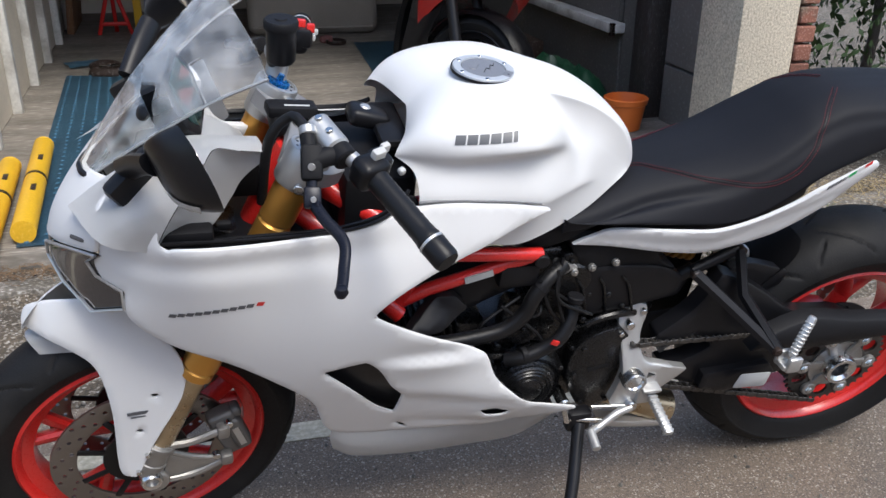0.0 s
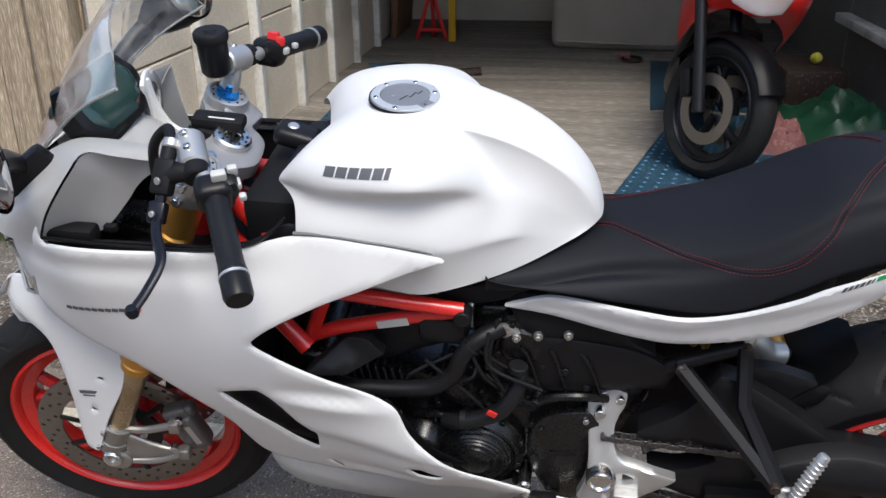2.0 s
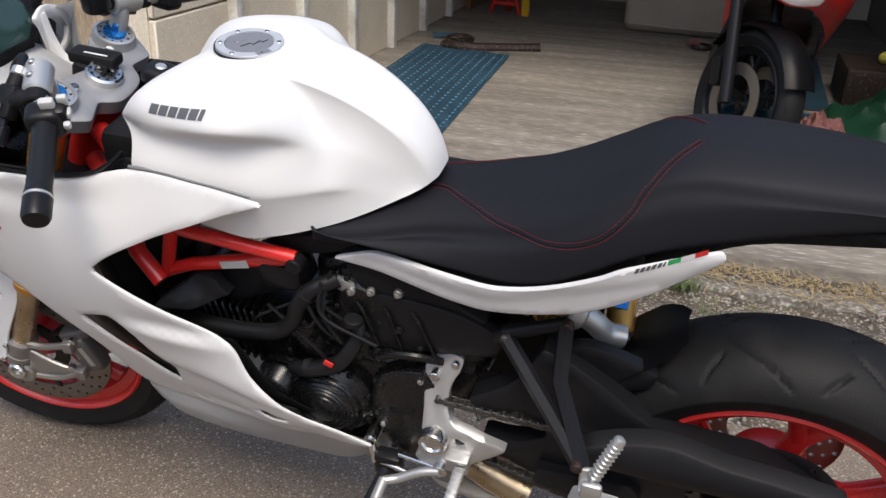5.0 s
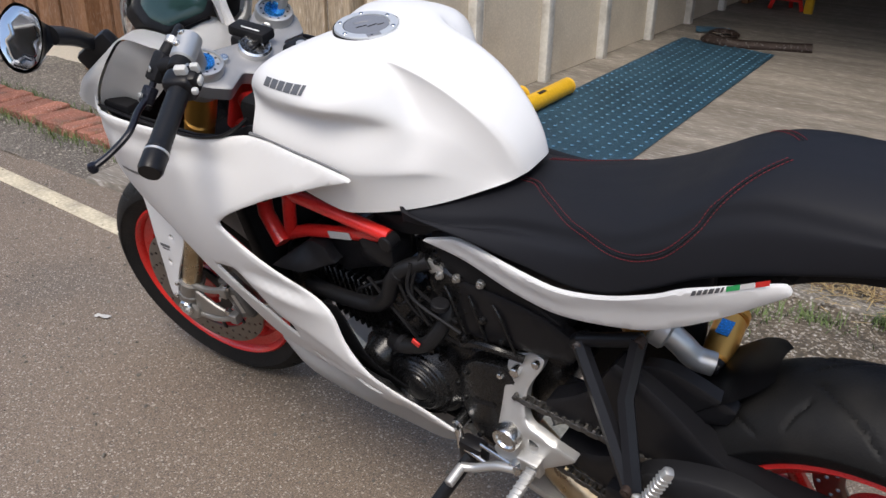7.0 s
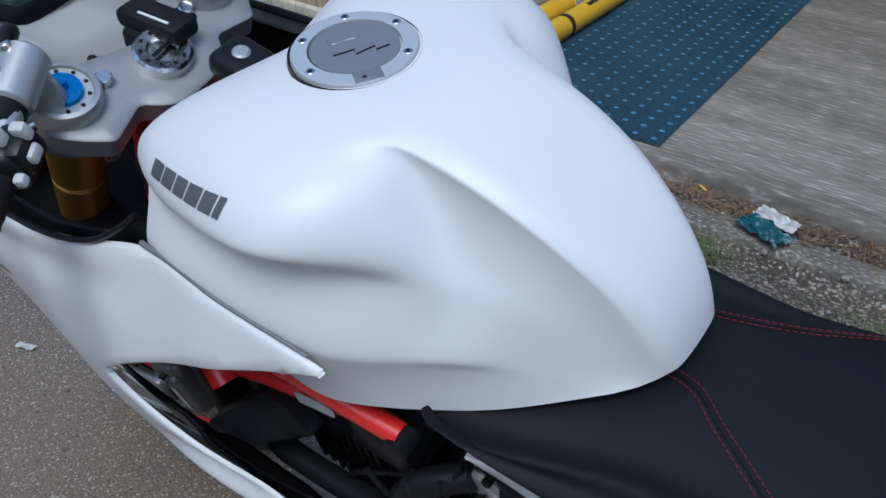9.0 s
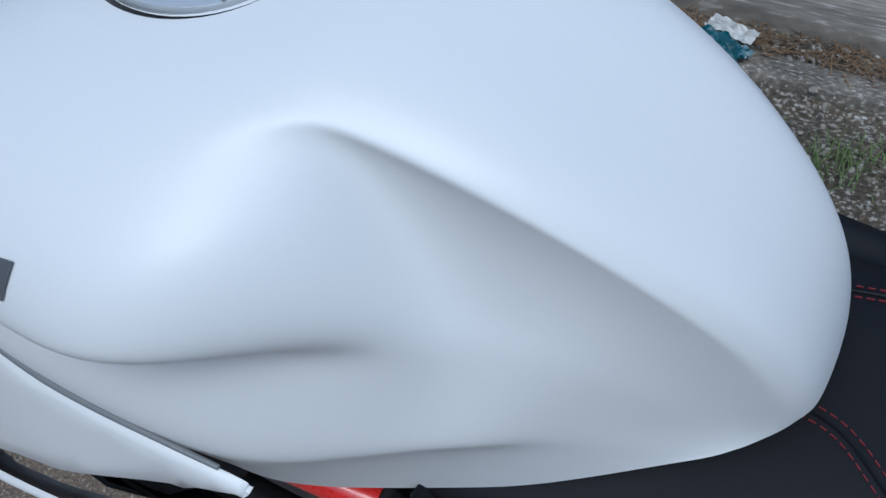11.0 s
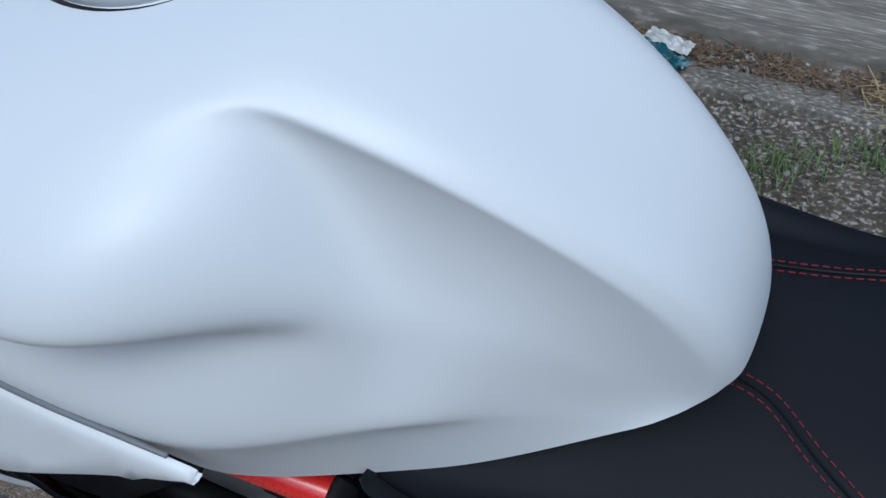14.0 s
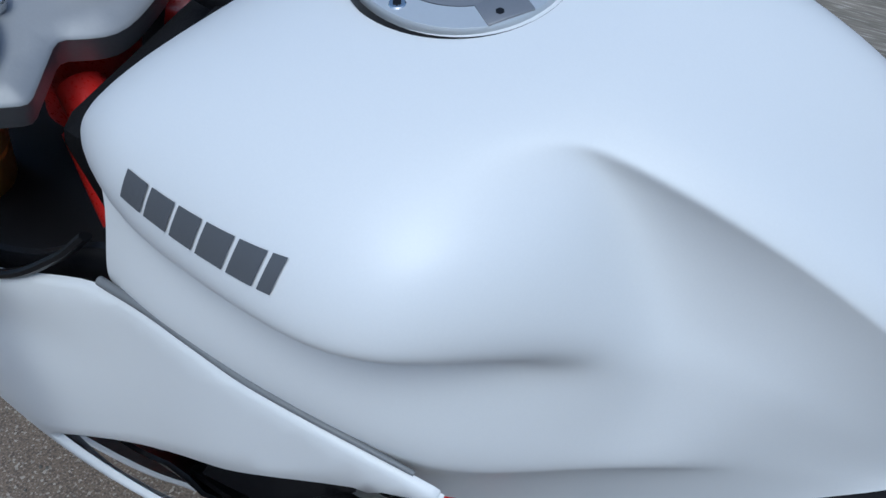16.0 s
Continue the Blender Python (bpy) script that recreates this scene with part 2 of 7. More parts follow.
def rod(a, b, r, r2=None, seg=16, bevel=0.0):
    """A capped round bar from a to b."""
    a, b = Vector(a), Vector(b)
    d = b - a
    h, r2 = d.length, r if r2 is None else r2
    e = bevel or min(r, h) * 0.15
    prof = [(0, 0), (r - e, 0), (r, e), (r2, h - e), (r2 - e, h), (0, h)]
    return lathe(prof, Matrix.Translation(a) @ d.to_track_quat("Z", "Y").to_matrix().to_4x4(), seg)


def catmull(pts, n=8, closed=False):
    pts = [Vector(p) for p in pts]
    out = []
    k = len(pts)
    for i in range(k if closed else k - 1):
        if closed:
            p0, p1, p2, p3 = pts[i - 1], pts[i], pts[(i + 1) % k], pts[(i + 2) % k]
        else:
            p1, p2 = pts[i], pts[i + 1]
            p0 = pts[i - 1] if i else p1 * 2 - p2
            p3 = pts[i + 2] if i + 2 < k else p2 * 2 - p1
        for j in range(n):
            t = j / n
            out.append(0.5 * ((2 * p1) + (p2 - p0) * t + (2 * p0 - 5 * p1 + 4 * p2 - p3) * t * t + (3 * p1 - p0 - 3 * p2 + p3) * t ** 3))
    if not closed:
        out.append(pts[-1].copy())
    return out


def tube(pts, r, seg=12, n=8, curved=True, caps=True, flat=1.0, radii=None):
    """A pipe along points; flat squeezes it across."""
    path = catmull(pts, n) if curved and len(pts) > 2 else [Vector(p) for p in pts]
    bm = bmesh.new()
    rings = []
    nrm = None
    for i, p in enumerate(path):
        d = (path[min(i + 1, len(path) - 1)] - path[max(i - 1, 0)]).normalized()
        if nrm is None:
            nrm = d.orthogonal().normalized()
        nrm = (nrm - d * nrm.dot(d)).normalized()
        bi = d.cross(nrm)
        rr = r if radii is None else radii[0] + (radii[1] - radii[0]) * i / max(len(path) - 1, 1)
        rings.append([bm.verts.new(p + (nrm * math.cos(2 * math.pi * k / seg) + bi * flat * math.sin(2 * math.pi * k / seg)) * rr) for k in range(seg)])
    for a, b in zip(rings, rings[1:]):
        for i in range(seg):
            j = (i + 1) % seg
            bm.faces.new((a[i], a[j], b[j], b[i]))
    if caps:
        bm.faces.new(rings[0][::-1])
        bm.faces.new(rings[-1])
    return bm


def inside(p, poly):
    hit, j = False, len(poly) - 1
    for i in range(len(poly)):
        a, b = poly[i], poly[j]
        if (a[1] > p[1]) != (b[1] > p[1]) and p[0] < (b[0] - a[0]) * (p[1] - a[1]) / (b[1] - a[1]) + a[0]:
            hit = not hit
        j = i
    return hit


def rounded(poly, times=2):
    """A moulded outline: smooth along gentle bends, small radii at the sharp corners."""
    pts = [Vector(p[:2]) for p in poly]
    n = len(pts)
    rad = 0.0028 * times
    sharp = []
    for i in range(n):
        a, b = (pts[i] - pts[i - 1]), (pts[(i + 1) % n] - pts[i])
        sharp.append(a.length > 1e-9 and b.length > 1e-9 and abs(a.angle_signed(b)) > radians(38))
    out = []
    for i in range(n):
        p0, p1, p2, p3 = pts[i - 1], pts[i], pts[(i + 1) % n], pts[(i + 2) % n]
        if sharp[i]:
            p0 = p1 * 2 - p2
        if sharp[(i + 1) % n]:
            p3 = p2 * 2 - p1
        ln = (p2 - p1).length
        cut0 = min(rad, ln * 0.35) / ln if sharp[i] else 0.0
        cut1 = min(rad, ln * 0.35) / ln if sharp[(i + 1) % n] else 0.0
        if sharp[i]:
            q = pts[i - 1]
            lb = (p1 - q).length
            e0, e1 = p1 + (q - p1) * min(rad, lb * 0.35) / lb, p1 + (p2 - p1) * cut0
            out.append(e0 * 0.25 + p1 * 0.5 + e1 * 0.25)
        for k in range(4):
            t = k / 4
            if t < cut0 or t > 1 - cut1:
                continue
            if t == 0 and sharp[i]:
                continue
            out.append(0.5 * ((-t + 2 * t * t - t ** 3) * p0 + (2 - 5 * t * t + 3 * t ** 3) * p1 + (t + 4 * t * t - 3 * t ** 3) * p2 + (-t * t + t ** 3) * p3))
        if cut0:
            out.insert(len(out) - sum(1 for k in range(1, 4) if cut0 <= k / 4 <= 1 - cut1), p1 + (p2 - p1) * cut0)
        if cut1:
            out.append(p2 + (p1 - p2) * cut1)
    return out


def resample(poly, step):
    out = []
    for i in range(len(poly)):
        a, b = poly[i], poly[(i + 1) % len(poly)]
        k = max(1, round((b - a).length / step))
        out += [a + (b - a) * (j / k) for j in range(k)]
    return out


def panel(outline, surf, inward, thick=0.004, step=0.012, edge=0.003, holes=(), rnd=2):
    """A moulded sheet: an outline (with holes) in two coordinates laid on a surface, with thickness and a rolled edge."""
    edge *= 0.6
    loops = [resample(rounded(o, rnd) if rnd else [Vector(p) for p in o], step) for o in (outline, *holes)]
    main = loops[0]
    pts, edges, rim = [], [], set()
    for lp in loops:
        area = sum(lp[i].x * lp[(i + 1) % len(lp)].y - lp[(i + 1) % len(lp)].x * lp[i].y for i in range(len(lp)))
        sgn = (1 if area > 0 else -1) * (1 if lp is main else -1)
        base = len(pts)
        for i, p in enumerate(lp):
            pts.append(p)
            rim.add(base + i)
            edges.append((base + i, base + (i + 1) % len(lp)))
        inner = []
        for i in range(len(lp)):
            d = (lp[(i + 1) % len(lp)] - lp[i - 1]).normalized()
            inner.append(lp[i] + Vector((-d.y, d.x)) * sgn * edge)
        pts += inner
    lo = Vector((min(p.x for p in main), min(p.y for p in main)))
    hi = Vector((max(p.x for p in main), max(p.y for p in main)))
    fixed = np.array([(p.x, p.y) for p in pts])
    x = lo.x
    row = 0
    while x < hi.x:
        y = lo.y + (step * 0.5 if row % 2 else 0)
        while y < hi.y:
            if inside((x, y), main) and not any(inside((x, y), h) for h in loops[1:]) and np.min(np.sum((fixed - (x, y)) ** 2, axis=1)) > (step * 0.6) ** 2:
                pts.append(Vector((x, y)))
            y += step
        x += step * 0.87
        row += 1
    vs, _, fs, orig, _, _ = delaunay_2d_cdt(pts, edges, [], 0, 1e-6)
    bm = bmesh.new()
    inward = Vector(inward)
    onrim = [any(k in rim for k in o) for o in orig]
    top = []
    for v, e in zip(vs, onrim):
        p = surf(v.x, v.y)
        top.append(bm.verts.new(p + inward * (edge * 0.8) if e else p))
    keep = []
    for f in fs:
        c = sum((vs[i] for i in f), Vector((0, 0))) / len(f)
        if inside(c, main) and not any(inside(c, h) for h in loops[1:]):
            keep.append(bm.faces.new([top[i] for i in f]))
    bottom = {}
    border = [e for e in bm.edges if len(e.link_faces) == 1]
    for e in border:
        for v in e.verts:
            if v not in bottom:
                bottom[v] = bm.verts.new(v.co + inward * thick)
    for e in border:
        a, b = e.verts
        bm.faces.new((a, b, bottom[b], bottom[a]))
    loose = [v for v in bm.verts if not v.link_faces]
    bmesh.ops.delete(bm, geom=loose, context="VERTS")
    return bm


def spline_surface(knots, smooth=0.0):
    """A thin-plate surface w(u, v) through scattered (u, v, w) knots."""
    k = np.array(knots, float)
    n = len(k)

    def kern(r2):
        return np.where(r2 > 1e-12, r2 * np.log(np.maximum(r2, 1e-12)), 0.0)

    a = np.zeros((n + 3, n + 3))
    d2 = np.sum((k[:, None, :2] - k[None, :, :2]) ** 2, axis=2)
    a[:n, :n] = kern(d2) + smooth * np.eye(n)
    a[:n, n:] = np.c_[np.ones(n), k[:, :2]]
    a[n:, :n] = a[:n, n:].T
    sol = np.linalg.solve(a, np.r_[k[:, 2], 0, 0, 0])

    def at(u, v):
        return float(sol[:n] @ kern((k[:, 0] - u) ** 2 + (k[:, 1] - v) ** 2) + sol[n] + sol[n + 1] * u + sol[n + 2] * v)

    return at


def grid_mesh(rows, close_u=False):
    """A surface through rows of points."""
    bm = bmesh.new()
    vs = [[bm.verts.new(p) for p in r] for r in rows]
    for a, b in zip(vs, vs[1:]):
        for i in range(len(a) - 1):
            bm.faces.new((a[i], a[i + 1], b[i + 1], b[i]))
        if close_u:
            bm.faces.new((a[-1], a[0], b[0], b[-1]))
    return bm


def patch(rows, nu=6, nv=6):
    """A smooth surface through control rows, refined both ways."""
    lines = [catmull(r, nu) for r in rows]
    cols = [catmull([ln[i] for ln in lines], nv) for i in range(len(lines[0]))]
    return [[c[j] for c in cols] for j in range(len(cols[0]))]


def bspline_weights(n, count):
    """Clamped cubic B-spline weights of n controls at even steps."""
    kn = [0] * 3 + list(range(n - 2)) + [n - 3] * 3
    out = []
    for k in range(count):
        t = min(k / (count - 1) * (n - 3), n - 3 - 1e-9)
        w = [1.0 if kn[i] <= t < kn[i + 1] else 0.0 for i in range(n + 3)]
        for p in (1, 2, 3):
            m = []
            for i in range(n + 3 - p):
                a, b = kn[i + p] - kn[i], kn[i + p + 1] - kn[i + 1]
                m.append(((t - kn[i]) / a * w[i] if a else 0) + ((kn[i + p + 1] - t) / b * w[i + 1] if b else 0))
            w = m
        out.append(w)
    return np.array(out)


def bspline_patch(rails, nu, nv):
    """A smooth sheet that follows its rails."""
    k = np.array([[tuple(p) for p in r] for r in rails], float)
    p = np.einsum("ai,bj,ijk->abk", bspline_weights(k.shape[0], nv), bspline_weights(k.shape[1], nu), k)
    return [[Vector(q) for q in row] for row in p]


def mirrored(bm, middle=lambda x: 0.0):
    """The same on the other side of the middle plane, joined."""
    tmp = bpy.data.meshes.new("tmp")
    bm.to_mesh(tmp)
    other = bmesh.new()
    other.from_mesh(tmp)
    bpy.data.meshes.remove(tmp)
    for v in other.verts:
        v.co.y = 2 * middle(v.co.x) - v.co.y
    bmesh.ops.reverse_faces(other, faces=other.faces)
    out = join(bm, other)
    bmesh.ops.remove_doubles(out, verts=out.verts, dist=0.0004)
    return out


def flipped(bm):
    bmesh.ops.scale(bm, vec=(1, -1, 1), verts=bm.verts)
    bmesh.ops.reverse_faces(bm, faces=bm.faces)
    return bm


# ---- the white motorcycle, leaning on its side stand ----
LEAN_DEG = 13.0
bike = empty("motorcycle", pose(-0.0009, 0, -0.0135, 0, 2.005, 0) @ pose(0, 0.165, 0, LEAN_DEG, 0, 0), "white faired sport motorcycle with red wheels leaning on its side stand", "motorcycle")

AXIS = Vector((math.sin(radians(24)), 0, math.cos(radians(24))))
HEAD = Vector((-0.432, 0, 0.905))
STEER = Matrix.Translation(HEAD) @ Matrix.Rotation(radians(8), 4, AXIS) @ Matrix.Translation(-HEAD)
UNSTEER = STEER.inverted()
FRONT = Vector((-0.736, 0.006, 0.281))
REAR = Vector((0.701, -0.028, 0.3636))
SIDEWAYS = Matrix.Rotation(radians(90), 4, "X")


def steered(bm):
    return move(bm, STEER)


def un(p):
    return UNSTEER @ Vector(p)


def wheel_profile(w, r_out, r_in):
    """Half-round tyre section, bead to bead."""
    pts = [(r_in, -w * 0.36), (r_in + 0.012, -w * 0.42), (r_in + (r_out - r_in) * 0.45, -w * 0.5)]
    for k in range(0, 13):
        a = radians(-80 + 160 * k / 12)
        pts.append((r_out - w * 0.44 * (1 - math.cos(a)) * (0.9 if w > 0.15 else 1.0), w * 0.5 * math.sin(a) / math.sin(radians(80))))
    pts += [(r_in + (r_out - r_in) * 0.45, w * 0.5), (r_in + 0.012, w * 0.42), (r_in, w * 0.36)]
    return pts


def tyre(w, r_out, r_in, seg=540):
    prof = wheel_profile(w, r_out, r_in)
    line = catmull([Vector((r, h, 0)) for r, h in prof], 4)
    bm = bmesh.new()
    rings = []
    for p in line:
        ring = []
        for i in range(seg):
            a = 2 * math.pi * i / seg
            r = p.x
            s = abs(p.y) / (w * 0.5)
            if r > r_in + (r_out - r_in) * 0.5 and 0.08 < s < 0.93:
                side = 1 if p.y > 0 else -1
                sweep = (a + side * 0.02) * 11 / (2 * math.pi) + (s - 0.1) * 0.75
                d = abs((sweep % 1.0) - 0.5) * (2 * math.pi / 11) * r_out
                sweep2 = a * 11 / (2 * math.pi) - s * 0.5 + 0.3
                d2 = abs((sweep2 % 1.0) - 0.5) * (2 * math.pi / 11) * r_out
                cut = max(0.0, 1 - (d / 0.0058) ** 4)
                if 0.42 < s < 0.88:
                    cut = max(cut, (1 - (d2 / 0.005) ** 4) * min(1.0, (s - 0.42) / 0.08, (0.88 - s) / 0.08))
                r -= 0.0045 * cut * min(1.0, (s - 0.08) / 0.08, (0.93 - s) / 0.08)
            ring.append(bm.verts.new((r * math.cos(a), r * math.sin(a), p.y)))
        rings.append(ring)
    for a, b in zip(rings, rings[1:]):
        for i in range(seg):
            j = (i + 1) % seg
            bm.faces.new((a[i], a[j], b[j], b[i]))
    return bm


def ring_rim(w, r):
    """The rim's barrel and lips."""
    h = w * 0.40
    prof = [(r, -h), (r - 0.006, -h - 0.005), (r - 0.012, -h), (r - 0.016, -h + 0.012), (r - 0.036, -h + 0.02), (r - 0.04, -0.012), (r - 0.04, 0.012), (r - 0.036, h - 0.02), (r - 0.016, h - 0.012), (r - 0.012, h), (r - 0.006, h + 0.005), (r, h)]
    return lathe(prof, seg=72, close=True)


def spoke(r0, r1, spread):
    arms = [tube([(r0, 0, 0), (r0 + (r1 - r0) * 0.45, 0, 0.006), (r1, s * spread, 0.004)], 0.012, seg=10, flat=1.5) for s in (-1, 1)]
    return join(*arms)


def place_wheel(center):
    return Matrix.Translation(center) @ SIDEWAYS


REAR_TURN = Matrix.Translation(REAR) @ Matrix.Rotation(radians(-2.1), 4, "Z") @ Matrix.Rotation(radians(1.8), 4, "X") @ Matrix.Translation(-REAR)


def disc_with_holes(r_out, r_in, thick, count=20):
    circ = lambda r, n, cx=0.0, cy=0.0: [(cx + r * math.cos(2 * math.pi * i / n), cy + r * math.sin(2 * math.pi * i / n)) for i in range(n)]
    holes = [circ(r_in, 40)]
    for k in range(count):
        for q, rr in enumerate((0.25, 0.55, 0.82)):
            a = 2 * math.pi * (k + q * 0.33) / count
            rad = r_in + (r_out - r_in) * rr
            holes.append(circ(0.0042, 6, rad * math.cos(a), rad * math.sin(a)))
    bm = panel(circ(r_out, 72), lambda u, v: Vector((u, v, 0)), (0, 0, -1), thick, 0.02, 0.0008, holes, rnd=0)
    return bm


# front wheel
front_wheel = empty("front_wheel")
front_wheel.parent = bike
M = STEER @ place_wheel(FRONT)
part("tyre", move(tyre(0.120, 0.292, 0.218), M), RUBBER, front_wheel, "black treaded front tyre")
rim = part("rim", move(ring_rim(0.11, 0.2215), M), RED, front_wheel, "glossy red cast rim")
for k in range(5):
    part("spoke", move(spoke(0.04, 0.19, 0.035), M @ Matrix.Rotation(2 * math.pi * k / 5 + 0.3, 4, "Z")), RED, front_wheel)
part("hub", move(lathe([(0, -0.06), (0.03, -0.06), (0.042, -0.045), (0.036, 0), (0.042, 0.045), (0.03, 0.06), (0, 0.06)], M), Matrix()), RED, front_wheel)
for side in (-1, 1):
    dm = M @ Matrix.Translation((0, 0, -0.066 * side))
    part("brake_disc", move(disc_with_holes(0.162, 0.118, 0.005), dm), STEEL, front_wheel, "drilled steel brake disc")
    carrier = lathe([(0.045, 0), (0.075, 0.002), (0.075, -0.004), (0.045, -0.004)], seg=40, close=True)
    arms = [box(0.05, 0.012, 0.004, Matrix.Rotation(2 * math.pi * k / 9, 4, "Z") @ Matrix.Translation((0.096, 0, 0)), 0.0015) for k in range(9)]
    dc = part("disc_carrier", move(carrier, dm), BLACK, front_wheel)
    for a_ in arms:
        part("arm", move(a_, dm), BLACK, dc)

# rear wheel with sprocket and chain
rear_wheel = empty("rear_wheel")
rear_wheel.parent = bike
M = REAR_TURN @ place_wheel(REAR)
part("tyre", move(tyre(0.178, 0.318, 0.218), M), RUBBER, rear_wheel, "wide black treaded rear tyre")
part("rim", move(ring_rim(0.165, 0.2215), M), RED, rear_wheel, "glossy red cast rim")
for k in range(5):
    part("spoke", move(spoke(0.05, 0.19, 0.04), M @ Matrix.Rotation(2 * math.pi * k / 5 + 0.1, 4, "Z")), RED, rear_wheel)
part("hub", lathe([(0, -0.05), (0.06, -0.05), (0.07, 0.0), (0.06, 0.08), (0, 0.08)], M), RED, rear_wheel)
part("brake_disc", move(disc_with_holes(0.12, 0.07, 0.005, 16), M @ Matrix.Translation((0, 0, -0.095))), STEEL, rear_wheel)
part("brake_disc", move(disc_with_holes(0.115, 0.06, 0.005, 16), M @ Matrix.Translation((0, 0, 0.045))), BLACK, rear_wheel)
OUT = M @ Matrix.Translation((-0.014, 0.004, -0.005))
TEETH = 41
prof = []
for k in range(TEETH):
    for a, r in ((0.0, 0.106), (0.3, 0.106), (0.5, 0.114), (0.62, 0.114), (0.82, 0.106)):
        an = 2 * math.pi * (k + a) / TEETH
        prof.append((r * math.cos(an), r * math.sin(an)))
circ = lambda r, n, cx=0.0, cy=0.0: [(cx + r * math.cos(2 * math.pi * i / n), cy + r * math.sin(2 * math.pi * i / n)) for i in range(n)]
slots = [circ(0.017, 10, 0.082 * math.cos(a), 0.082 * math.sin(a)) for a in [2 * math.pi * (k + 0.5) / 6 for k in range(6)]]
part("sprocket", move(panel(prof, lambda u, v: Vector((u, v, 0)), (0, 0, -1), 0.006, 0.014, 0.0008, [circ(0.045, 24)] + slots, rnd=0), OUT @ Matrix.Translation((0, 0, 0.113))), CHAIN, rear_wheel, "toothed dark steel rear sprocket")
flange = lathe([(0.03, 0.118), (0.05, 0.114), (0.062, 0.117), (0.062, 0.111), (0.03, 0.111)], OUT, 36, True)
lobes = [rod(OUT @ Vector((0.08 * math.cos(a), 0.08 * math.sin(a), 0.112)), OUT @ Vector((0.08 * math.cos(a), 0.08 * math.sin(a), 0.123)), 0.016) for a in [2 * math.pi * k / 6 for k in range(6)]]
webs = [box(0.05, 0.02, 0.008, OUT @ Matrix.Rotation(2 * math.pi * k / 6, 4, "Z") @ Matrix.Translation((0.058, 0, 0.117)), 0.003) for k in range(6)]
sc_ = part("sprocket_carrier", flange, CAST, rear_wheel, "cast aluminium sprocket carrier")
for a_, b_ in zip(lobes, webs):
    part("lobe", join(a_, b_), CAST, sc_)
for k in range(6):
    a = 2 * math.pi * k / 6
    c = OUT @ Vector((0.08 * math.cos(a), 0.08 * math.sin(a), 0.114))
    part("nut", lathe([(0, 0), (0.0105, 0), (0.0105, 0.008), (0.008, 0.011), (0.005, 0.011), (0.005, 0.014), (0, 0.014)], Matrix.Translation(c) @ SIDEWAYS, 6), CHROME, rear_wheel)
part("axle_nut", lathe([(0.02, 0.135), (0.026, 0.142), (0.033, 0.142), (0.036, 0.134), (0.036, 0.112), (0.02, 0.112)], OUT, 30, True), CHROME, rear_wheel, "hollow bright axle nut")
part("hub_bore", lathe([(0, 0.12), (0.0205, 0.12), (0.0205, 0.118), (0, 0.118)], OUT, 24), BLACK, rear_wheel)

# chain: link plates and rollers along both runs
FRONT_SPROCKET = Vector((0.215, -0.108, 0.405))
chain = empty("chain")
chain.parent = bike


def chain_run(a, b, n):
    a, b = Vector(a), Vector(b)
    d = (b - a) / n
    rot = d.to_track_quat("X", "Z").to_matrix().to_4x4()
    pieces = []
    for i in range(n):
        c = a + d * (i + 0.5)
        off = 0.007 if i % 2 else 0.0055
        for s in (-1, 1):
            pieces.append(box(d.length * 1.25, 0.0018, 0.0115, Matrix.Translation(c + Vector((0, s * off, 0))) @ rot, 0.0008, 1))
        pieces.append(rod(c - d * 0.5 + Vector((0, -0.0085, 0)), c - d * 0.5 + Vector((0, 0.0085, 0)), 0.0048, seg=8))
    return join(*pieces)


part("chain_run", chain_run((0.17, -0.135, 0.487), (0.69, -0.139, 0.478), 36), CHAIN, chain, "oily drive chain")
part("chain_run", chain_run((0.24, -0.138, 0.375), (0.665, -0.139, 0.262), 30), CHAIN, chain, "oily drive chain")

